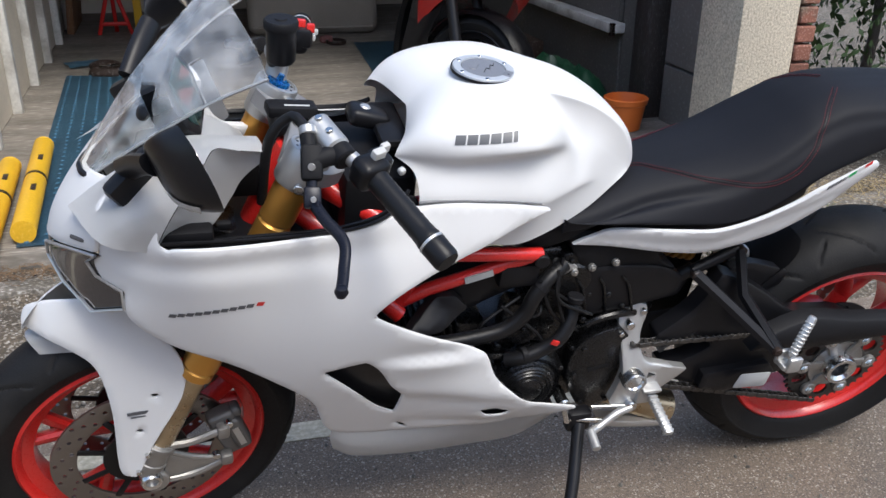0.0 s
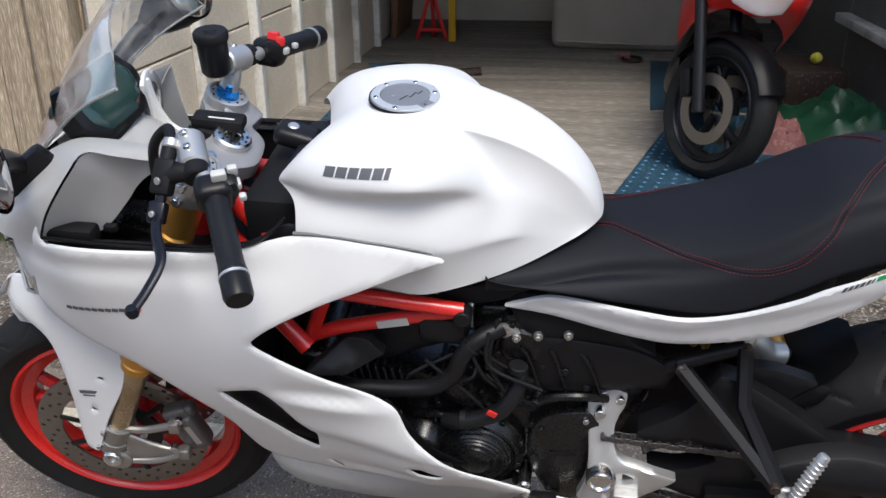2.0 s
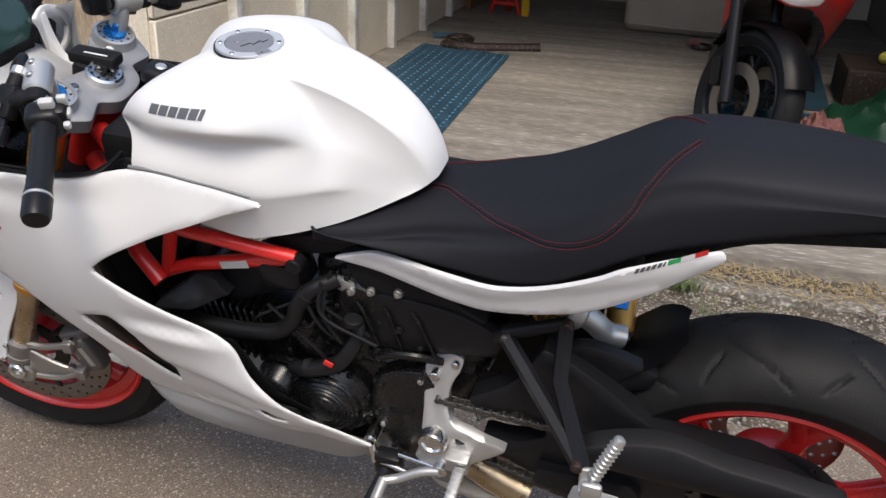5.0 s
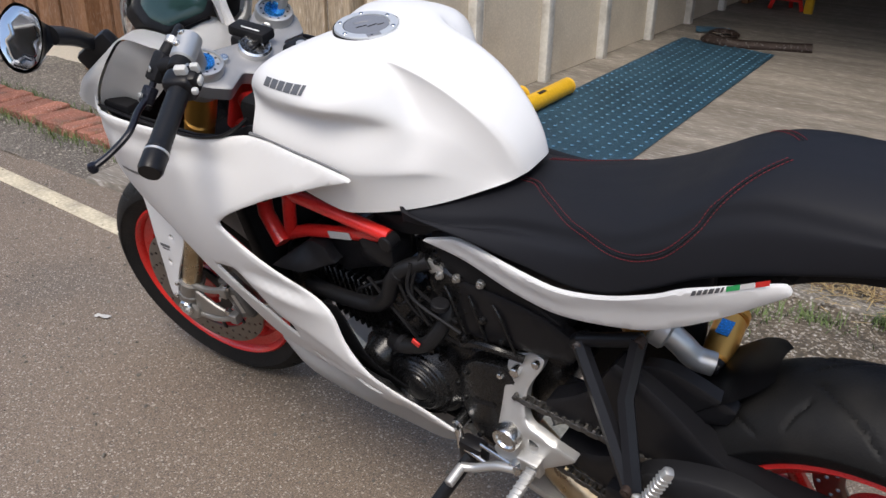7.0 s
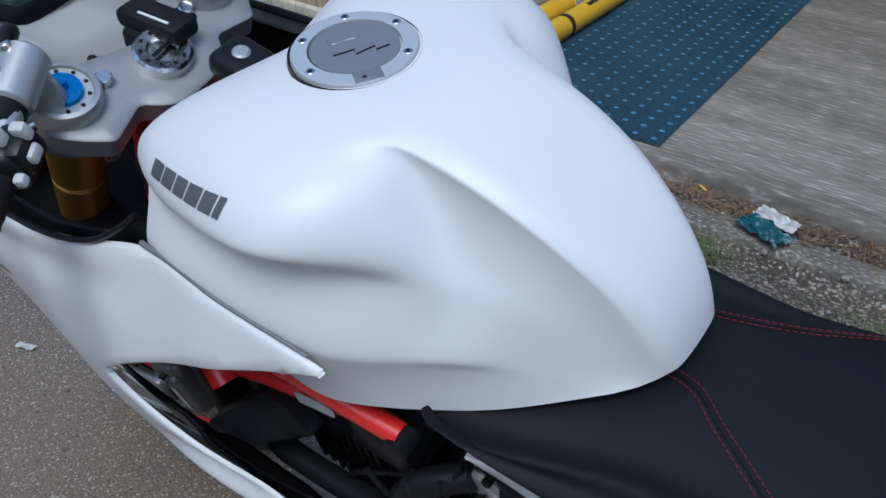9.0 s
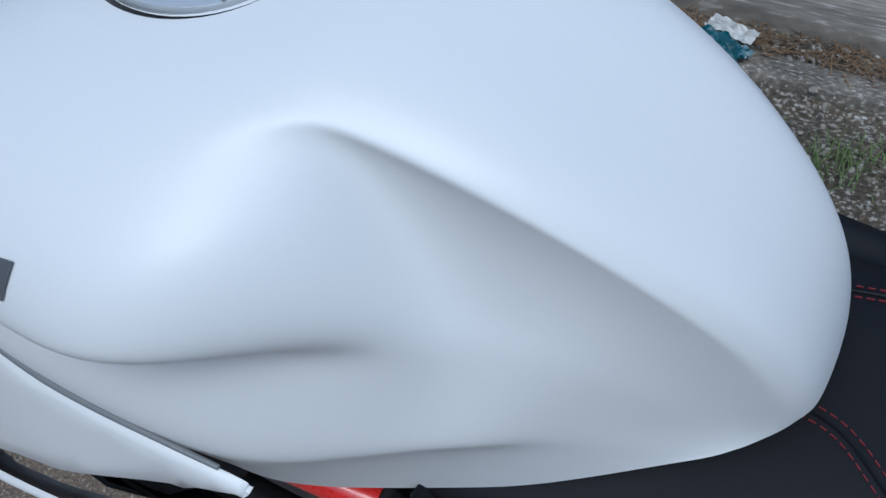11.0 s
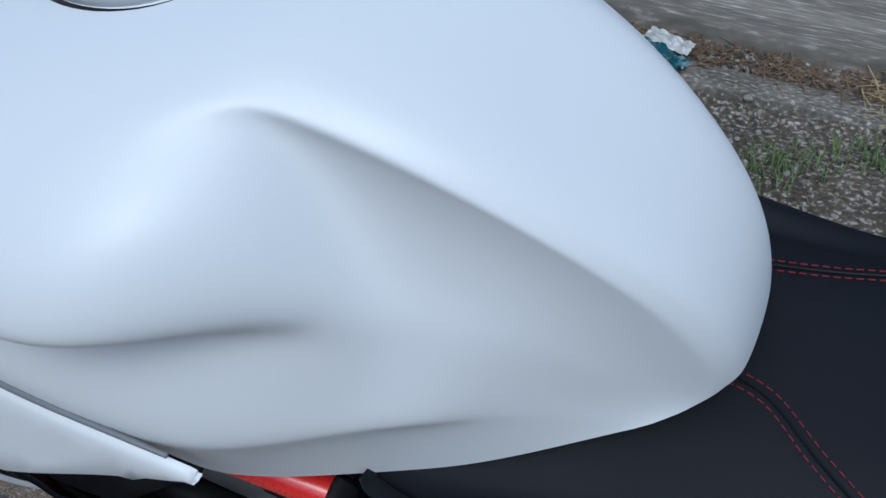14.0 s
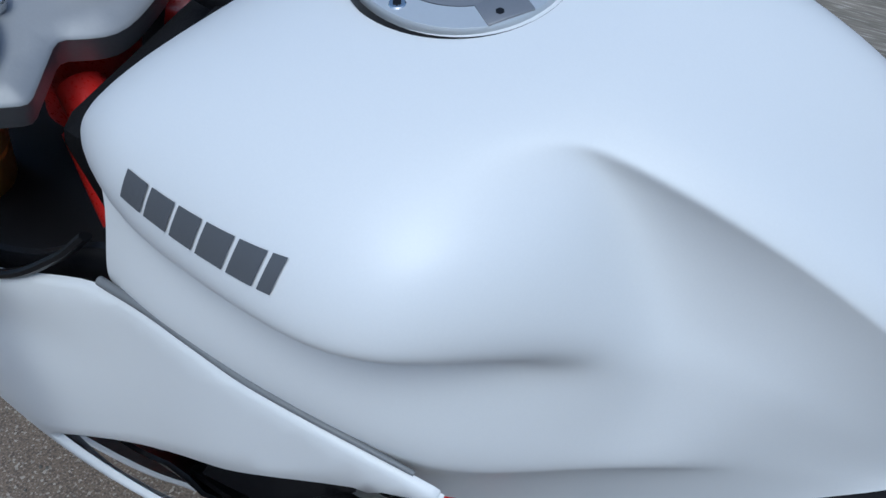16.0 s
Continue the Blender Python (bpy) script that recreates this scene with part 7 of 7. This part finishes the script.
def pebble(bm, p, rnd):
    r = rnd.choice((0.003, 0.004, 0.005, 0.006, 0.009)) * rnd.uniform(0.7, 1.3) * (p[3] if len(p) > 3 else 1)
    m = Matrix.Translation(p[:3]) @ Euler((rnd.random() * 6, rnd.random() * 6, rnd.random() * 6)).to_matrix().to_4x4() @ Matrix.Diagonal((r, r * rnd.uniform(0.6, 1), r * rnd.uniform(0.4, 0.8), 1))
    bmesh.ops.create_icosphere(bm, subdivisions=1, radius=1.0, matrix=m)


scatter("soil_gravel", 1500, lambda: (random.uniform(-1.2, 2.4), random.uniform(0.66, 1.55), -0.002), pebble, STONE, "pale gravel scattered on the soil", "gravel", 41)
scatter("road_chippings", 3600, lambda: (random.uniform(-2.6, 1.2), random.uniform(-0.7, 0.66), 0.0003, random.choice((0.3, 0.35, 0.4, 0.7))), pebble, STONE, "pale chippings on the asphalt", "gravel", 43)
scatter("verge_gravel", 260, lambda: (random.uniform(-4.2, -1.7), random.uniform(0.68, 1.6), 0.004, 1.2), pebble, STONE, "pale gravel on the verge", "gravel", 44)


def blade(bm, p, rnd, tall=0.05, lean=0.6):
    h, a, w = tall * rnd.uniform(0.5, 1.2), rnd.random() * 6.28, 0.0016
    d = Vector((math.cos(a), math.sin(a), 0))
    sd = Vector((-d.y, d.x, 0)) * w
    base = Vector(p[:3])
    mid, tip = base + d * h * lean * 0.35 + Vector((0, 0, h * 0.6)), base + d * h * lean + Vector((0, 0, h * 0.9))
    v = [bm.verts.new(q) for q in (base - sd, base + sd, mid + sd * 0.8, mid - sd * 0.8, tip)]
    bm.faces.new((v[0], v[1], v[2], v[3]))
    bm.faces.new((v[3], v[2], v[4]))


TUFTS = [(0.10, 1.13, 0.10), (0.20, 1.20, 0.08), (-0.25, 1.30, 0.07), (0.36, 1.28, 0.09), (0.75, 1.2, 0.12), (0.55, 1.38, 0.06), (1.25, 1.1, 0.12), (-0.9, 1.2, 0.12), (1.7, 1.3, 0.15)]


def tuft_spot():
    x, y, r = random.choice(TUFTS)
    return (x + random.gauss(0, r * 0.6), y + random.gauss(0, r * 0.35), -0.008)


scatter("grass_tufts", 1500, tuft_spot, lambda bm, p, r: blade(bm, p, r, 0.035, 0.9), GRASS, "short green weeds in the soil", "grass", 51)


def edge_spot():
    x = random.uniform(-4.8, -2.0)
    return (x, random.choice((0.90, 1.16)) + random.gauss(0, 0.03), -0.005)


scatter("edge_grass", 1800, edge_spot, lambda bm, p, r: blade(bm, p, r, 0.05, 0.7), GRASS, "grass along the brick edging", "grass", 53)
scatter("fence_grass", 1200, lambda: (random.uniform(-2.5, -1.75), 1.58 + random.gauss(0, 0.07), 0.0), lambda bm, p, r: blade(bm, p, r, 0.16, 0.4), GRASS, "long grass at the foot of the fence", "grass", 55)


def straw_bit(bm, p, rnd):
    a, ln = rnd.random() * 6.28, rnd.uniform(0.02, 0.07)
    d = Vector((math.cos(a), math.sin(a), rnd.uniform(-0.15, 0.3))) * ln
    sd = Vector((-math.sin(a), math.cos(a), 0)) * 0.0013
    c = Vector(p[:3])
    bm.faces.new([bm.verts.new(q) for q in (c - d / 2 - sd, c - d / 2 + sd, c + d / 2 + sd, c + d / 2 - sd)])


STRAW = material("dry straw", (0.42, 0.31, 0.14), 0.8, vary=0.3, scale=60)
LEAF_DRY = material("dry brown litter", (0.20, 0.12, 0.06), 0.85, vary=0.4, scale=60)
scatter("straw", 1300, lambda: (random.uniform(0.3, 2.4), 1.52 + random.gauss(0, 0.07), 0.006 + random.random() * 0.015), straw_bit, STRAW, "dry straw along the slab edge", "straw", 61)
scatter("leaf_litter", 900, lambda: (random.uniform(-1.3, 0.5), 1.54 + random.gauss(0, 0.035), 0.004 + random.random() * 0.012), straw_bit, LEAF_DRY, "brown plant litter along the slab edge", "litter", 63)

# crumpled packet, stick and white scrap
packet = tagged(empty("crumpled_packet", pose(-0.135, 1.475, 0.012, 0, 0, -24), "crumpled torn packet, white and teal, on the soil", "packet"))
TEAL = material("teal printed film", (0.012, 0.10, 0.125), 0.25, vary=0.4, scale=50, grain=0.3, coat=0.3)
SCRAP = material("soiled white film", (0.55, 0.54, 0.51), 0.4, vary=0.3, scale=60, grain=0.15)


def crumple(w, h, amp, seed, n=14):
    return grid_mesh([[Vector((w * (i / n - 0.5), h * (j / n - 0.5), amp * (0.6 + noise.noise((i * 0.45, j * 0.45, seed)) + 0.5 * noise.noise((i, j, seed + 4))))) for i in range(n + 1)] for j in range(n + 1)])


part("printed_side", move(crumple(0.14, 0.075, 0.016, 2.0), pose(0, -0.03, 0.004)), TEAL, packet, "teal and black printed film")
part("torn_flap", move(crumple(0.12, 0.045, 0.014, 7.0), pose(-0.02, 0.035, 0.008, 12, 0, 4)), SCRAP, packet, "torn white flap")
tagged(link("paper_scrap", move(crumple(0.045, 0.016, 0.004, 9.0, 8), pose(-1.22, 0.07, 0.004, 0, 0, 20)), SCRAP, None, "white paper scrap on the asphalt"), category="scrap")
tagged(link("yellow_scrap", move(crumple(0.03, 0.007, 0.002, 12.0, 6), pose(-0.36, 1.565, 0.016, 0, 0, -35)), YELLOW, None, "small yellow plastic scrap"), category="scrap")

# ---- things in the garage ----
def foam_mat(name, corners, label, rows_n, cols_n):
    """A thin mat with rows of raised studs."""
    a, b, c, d = [Vector((*p, FLOOR_Z)) for p in corners]
    base = empty(name, Matrix(), label, "mat")
    n = 24
    bm = grid_mesh([[a.lerp(b, i / n).lerp(d.lerp(c, i / n), j / n) + Vector((0, 0, 0.006 + 0.003 * noise.noise((i * 0.5, j * 0.5, 3.0)))) for i in range(n + 1)] for j in range(n + 1)])
    bmesh.ops.solidify(bm, geom=bm.faces[:], thickness=0.005)
    part("sheet", bm, MAT, base)
    if not rows_n:
        return base
    studs = bmesh.new()
    for j in range(rows_n):
        for i in range(cols_n):
            u, v = (i + 0.5 + (0.5 if j % 2 else 0) * 0) / cols_n, (j + 0.5) / rows_n
            p = a.lerp(b, u).lerp(d.lerp(c, u), v)
            bmesh.ops.create_cone(studs, cap_ends=True, segments=6, radius1=0.0105, radius2=0.006, depth=0.003, matrix=Matrix.Translation(p + Vector((0, 0, 0.0105))))
    STUD = bpy.data.materials.get("pale stud") or material("pale stud", (0.06, 0.165, 0.265), 0.5, vary=0.3)
    tagged(part("studs", studs, STUD, base, "rows of raised studs"), kind="stuff")
    return base


foam_mat("garage_mat", ((-1.20, 1.645), (-0.535, 1.645), (-0.67, 4.30), (-1.30, 4.42)), "blue studded mat laid on the garage floor", 44, 11)
foam_mat("garage_mat", ((0.24, 2.0), (1.25, 2.0), (1.35, 3.55), (0.68, 3.62)), "blue studded mat under the red motorcycle", 26, 16)
foam_mat("garage_mat", ((0.53, 3.66), (1.2, 3.66), (1.25, 5.1), (0.63, 5.12)), "second dark blue mat behind the red motorcycle", 0, 0)
tagged(link("mat_offcut", move(crumple(0.22, 0.18, 0.012, 15.0, 10), pose(-1.22, 4.75, FLOOR_Z + 0.005, 0, 0, 20)), MAT, None, "blue mat offcut on the garage floor"), category="mat")

for dx, yy, ln in ((0.0, 1.68, 1.05), (-0.105, 1.55, 0.90)):
    bar = tagged(empty("yellow_tube", pose(-1.175 + dx, yy, FLOOR_Z + 0.045, 0, 0, 3), "yellow plastic tube with dark bands lying on the mat", "tube", "yellow tubes on the mat"))
    part("body", join(tube([(0, 0, 0), (0, ln, 0)], 0.042, seg=20, curved=False), lathe([(0, 0), (0.03, 0.0), (0.042, -0.02)], Matrix.Translation((0, ln, 0)) @ Matrix.Rotation(radians(-90), 4, "X") @ Matrix.Rotation(radians(180), 4, "X"), 20)), YELLOW, bar)
    for q in (0.35, 0.72):
        part("slot", box(0.02, 0.07, 0.004, Matrix.Translation((0.012, ln * q, 0.040)), 0.0015), DARK_METAL, bar)
    part("band", tube([(0, ln * 0.52, 0), (0, ln * 0.52 + 0.025, 0)], 0.0435, seg=20, curved=False), DARK_METAL, bar)
belt = tagged(empty("tow_strap", pose(-1.08, 4.55, FLOOR_Z), "dark coiled strap with a long loose end", "strap"))
part("coil", tube([Vector((0.085 * math.cos(t) * (1 - t * 0.012), 0.085 * math.sin(t) * (1 - t * 0.012), 0.025 + 0.004 * t / 6.28)) for t in [k * 0.3 for k in range(63)]], 0.022, seg=8, curved=False, flat=0.6), DARK_METAL, belt)
part("loose_end", tube([(0.0, -0.09, 0.03), (-0.06, -0.17, 0.03), (0.12, -0.20, 0.025), (0.35, -0.10, 0.02), (0.56, -0.02, 0.025)], 0.032, seg=10, flat=0.5), DARK_METAL, belt)
part("buckle", tube([(-0.02, -0.15, 0.06), (0.04, -0.17, 0.065), (0.09, -0.13, 0.06)], 0.006, seg=6), CHROME, belt)

sofa = tagged(empty("sofa_cushion", pose(0.42, 5.75, FLOOR_Z, 0, 0, -6), "large grey woven upholstered block", "cushion"))
part("body", box(1.0, 0.55, 0.62, Matrix.Translation((0, 0.05, 0.31)), 0.07, 4), FABRIC, sofa)
part("piping", tube([(-0.46, -0.228, 0.06), (0.0, -0.232, 0.055), (0.46, -0.228, 0.06)], 0.008, seg=8), FABRIC, sofa)
cable = tagged(link("cable_tangle", join(*[tube([(0.50 + 0.07 * math.cos(t + s), 5.12 + 0.09 * math.sin(t + s), FLOOR_Z + 0.012 + 0.01 * s) for t in [k * 0.8 for k in range(9)]], 0.006, seg=6) for s in (0.0, 0.5, 1.1)]), DARK_METAL, None, "tangle of dark cable on the floor"), category="cable")
tagged(link("power_block", box(0.09, 0.06, 0.05, pose(0.44, 5.2, FLOOR_Z + 0.025, 0, 0, 30), 0.012), PINK, None, "small block at the cable's end"), category="block")

jack = tagged(empty("axle_stand", pose(-1.08, 5.9, FLOOR_Z), "red painted steel stand at the garage's back", "stand"))
for a, b in (((-0.12, 0, 0), (0.0, 0, 0.42)), ((0.12, 0, 0), (0.0, 0, 0.42)), ((0, 0.14, 0), (0, 0, 0.42)), ((-0.10, 0, 0.08), (0.10, 0, 0.08))):
    part("leg", rod(a, b, 0.016), RED, jack)
tagged(link("yellow_post", box(0.06, 0.05, 0.9, pose(-0.90, 5.85, FLOOR_Z + 0.45), 0.006), YELLOW, None, "yellow timber post at the back wall"), category="post")
tagged(link("plywood_sheet", box(0.05, 0.7, 1.2, pose(-1.36, 6.3, FLOOR_Z + 0.6, 0, 5, 0), 0.004), WOOD_BROWN, None, "brown plywood leaning on the wall"), category="plywood")

bucket = tagged(empty("bucket", pose(1.515, 2.5, FLOOR_Z), "orange plastic bucket on the garage floor", "bucket"))
part("shell", lathe([(0, 0.004), (0.082, 0.004), (0.1, 0.13), (0.108, 0.134), (0.112, 0.160), (0.104, 0.164), (0.098, 0.138), (0.078, 0.012), (0, 0.012)], Matrix(), 36), ORANGE, bucket)


def heap(w, d, h, seed, n=22):
    rows_ = []
    for j in range(n + 1):
        row = []
        for i in range(n + 1):
            u, v = 2 * i / n - 1, 2 * j / n - 1
            k = max(0.0, 1 - (u * u + v * v)) ** 0.6
            row.append((w * u * 0.5, d * v * 0.5, max(0.0, h * k * (0.75 + 0.45 * noise.noise((u * 2.2, v * 2.2, seed))) + 0.05 * k * noise.noise((u * 7, v * 7, seed)))))
        rows_.append(row)
    return grid_mesh(rows_)


tagged(link("tarpaulin", move(heap(0.62, 0.75, 0.26, 3.0), pose(1.38, 3.15, FLOOR_Z, 0, 0, 20)), TARP, None, "heaped dark green tarpaulin"), category="tarpaulin")
tagged(link("sack", move(heap(0.30, 0.32, 0.19, 8.0), pose(1.08, 2.98, FLOOR_Z)), PINK, None, "crumpled pink sack beside the tarpaulin"), category="sack")
crate = tagged(link("crate", box(0.34, 0.5, 0.22, pose(1.42, 4.0, FLOOR_Z + 0.11), 0.02, 2), DARK_METAL, None, "dark crate by the garage wall"), category="crate")
tagged(link("tennis_ball", lathe([(0.033 * math.sin(a), 0.033 * math.cos(a)) for a in [math.pi * k / 12 for k in range(13)]], pose(1.45, 3.95, FLOOR_Z + 0.255), 20), material("yellow felt", (0.45, 0.42, 0.05), 0.9, vary=0.2), None, "small yellow ball on the crate"), category="ball")

# ---- the red motorcycle in the garage ----
red = tagged(empty("parked_motorcycle", pose(0.71, 2.49, FLOOR_Z + 0.293, 13, 0, 86), "red and black motorcycle parked in the garage shade", "motorcycle"))
RM = Matrix.Rotation(radians(90), 4, "X")
TURN = Matrix.Rotation(radians(38), 4, "Z")
part("tyre", move(tyre(0.12, 0.298, 0.225, 120), TURN @ RM), RUBBER, red, "black front tyre")
part("rim", move(ring_rim(0.11, 0.225), TURN @ RM), BLACK, red, "black cast rim")
for k in range(5):
    part("spoke", move(spoke(0.03, 0.19, 0.03), TURN @ RM @ Matrix.Rotation(2 * math.pi * k / 5, 4, "Z")), BLACK, red)
for sd in (-1, 1):
    part("brake_disc", move(lathe([(0.10, 0), (0.15, 0), (0.15, 0.005), (0.10, 0.005)], Matrix(), 40, True), TURN @ Matrix.Translation((0, 0.068 * sd, 0)) @ RM), STEEL, red, "brake disc")
    part("fork_leg", move(rod((0.0, 0.1 * sd, -0.02), (0.30, 0.1 * sd, 0.62), 0.026, seg=20), TURN), BLACK, red, "black fork leg")
    part("caliper", move(box(0.06, 0.05, 0.12, pose(0.13, 0.085 * sd, 0.07, 0, 25, 0), 0.012), TURN), BLACK, red)
mg = []
for k in range(11):
    a = radians(25 + 125 * k / 10)
    mg.append([TURN @ Vector((math.cos(a) * (0.325 - 0.03 * abs(s) ** 3), s * 0.075, math.sin(a) * (0.325 - 0.03 * abs(s) ** 3))) for s in (-1, -0.7, -0.3, 0, 0.3, 0.7, 1)])
gb = grid_mesh(mg)
bmesh.ops.solidify(gb, geom=gb.faces[:], thickness=0.004)
part("mudguard", gb, BLACK, red, "glossy black mudguard")
cowl_rows = [[(-0.02, 0, 0.40), (-0.10, 0, 0.47), (-0.08, 0, 0.56), (0.06, 0, 0.68), (0.2, 0, 0.80)], [(0.04, -0.10, 0.40), (-0.03, -0.13, 0.47), (-0.01, -0.14, 0.57), (0.10, -0.13, 0.69), (0.24, -0.1, 0.80)], [(0.20, -0.19, 0.30), (0.14, -0.22, 0.42), (0.14, -0.23, 0.54), (0.22, -0.21, 0.66), (0.34, -0.16, 0.78)], [(0.55, -0.20, 0.12), (0.50, -0.24, 0.28), (0.48, -0.25, 0.45), (0.5, -0.22, 0.6), (0.55, -0.18, 0.70)]]
part("front_cowl", mirrored(grid_mesh(patch(cowl_rows, 6, 6))), RED, red, "glossy red front cowl")
part("headlamp", panel([(-0.10, 0.44), (0, 0.42), (0.10, 0.44), (0.13, 0.50), (0.06, 0.53), (0, 0.515), (-0.06, 0.53), (-0.13, 0.50)], lambda u, v: Vector((-0.105 + 5.0 * u * u - 0.02, u, v)), (1, 0, 0), 0.02, 0.02, 0.004), CLEAR, red, "clear headlamp glass")
part("lower_cowl", mirrored(grid_mesh(patch([[(0.22, -0.17, 0.30), (0.35, -0.2, 0.22), (0.6, -0.2, 0.15), (0.9, -0.18, 0.12)], [(0.30, -0.19, 0.10), (0.42, -0.21, 0.02), (0.65, -0.2, -0.08), (0.95, -0.17, -0.1)], [(0.40, -0.1, -0.05), (0.5, -0.12, -0.1), (0.7, -0.12, -0.16), (0.98, -0.1, -0.16)]], 6, 6))), BLACK, red, "black lower fairing")
part("engine_block", box(0.5, 0.34, 0.4, Matrix.Translation((0.75, 0, 0.1)), 0.05, 2), ENGINE, red)
part("tank", mirrored(grid_mesh(patch([[(0.45, 0, 0.72), (0.6, 0, 0.78), (0.8, 0, 0.72), (0.95, 0, 0.58)], [(0.45, -0.14, 0.68), (0.6, -0.16, 0.72), (0.8, -0.14, 0.66), (0.95, -0.09, 0.56)], [(0.45, -0.17, 0.5), (0.6, -0.18, 0.5), (0.8, -0.16, 0.5), (0.95, -0.1, 0.5)]], 6, 6))), RED, red, "red tank")
part("seat", box(0.7, 0.24, 0.12, pose(1.25, 0, 0.55, 0, -8, 0), 0.04, 3), SEAT, red)
part("rear_wheel", move(tyre(0.17, 0.31, 0.22, 100), Matrix.Translation((1.42, 0, 0.0)) @ RM), RUBBER, red, "black rear tyre")
for sd in (-1, 1):
    part("handlebar", rod((0.34, 0.12 * sd, 0.72), (0.44, 0.34 * sd, 0.68), 0.016), BLACK, red)
part("side_stand", rod((0.7, -0.2, 0.0), (0.72, -0.36, -0.30), 0.014), BLACK, red)

# hedge beyond the pier
def leaf(bm, p, rnd):
    s = rnd.uniform(0.016, 0.036)
    m = Matrix.Translation(p[:3]) @ Euler((rnd.random() * 6, rnd.random() * 6, rnd.random() * 6)).to_matrix().to_4x4()
    vs = [bm.verts.new(m @ Vector(q)) for q in ((-s, 0, 0), (0, -s * 0.45, s * 0.1), (s, 0, 0), (0, s * 0.45, s * 0.1))]
    bm.faces.new(vs)


hedge = tagged(empty("hedge", pose(3.0, 2.0, 0), "dense dark green hedge beside the garage", "hedge"))
random.seed(71)
lv = bmesh.new()
for _ in range(15000):
    lobe = random.choice([(-0.35, 0.2, 0.5, 0.55), (0.2, -0.1, 0.9, 0.6), (0.5, 0.4, 1.3, 0.6), (-0.1, 0.6, 1.2, 0.6), (0.9, 0.2, 0.6, 0.6), (0.0, 0.1, 1.7, 0.5)])
    v = Vector((random.gauss(0, 1), random.gauss(0, 1), random.gauss(0, 1))).normalized() * lobe[3] * random.uniform(0.75, 1.05)
    q = (lobe[0] + v.x, lobe[1] + v.y, max(0.02, lobe[2] + v.z))
    leaf(lv, q, random)
part("crown", lv, LEAF, hedge)
tagged(hedge.children[0], kind="stuff")
for a in ((0, 0.1), (0.4, 0.3), (-0.2, 0.4)):
    part("stem", tube([(a[0], a[1], -0.02), (a[0] + 0.05, a[1], 0.6), (a[0] - 0.05, a[1] + 0.05, 1.4)], 0.03, radii=(0.035, 0.012)), DARK_POST, hedge)

# an unseen wall added behind the camera: blocks low sky, shows only in reflections
structure(link("wall_opposite", box(30, 0.3, 5.0, Matrix.Translation((0, -12.0, 2.5))), BRICK, None, "unseen plain brick wall added behind the camera"), "wall")
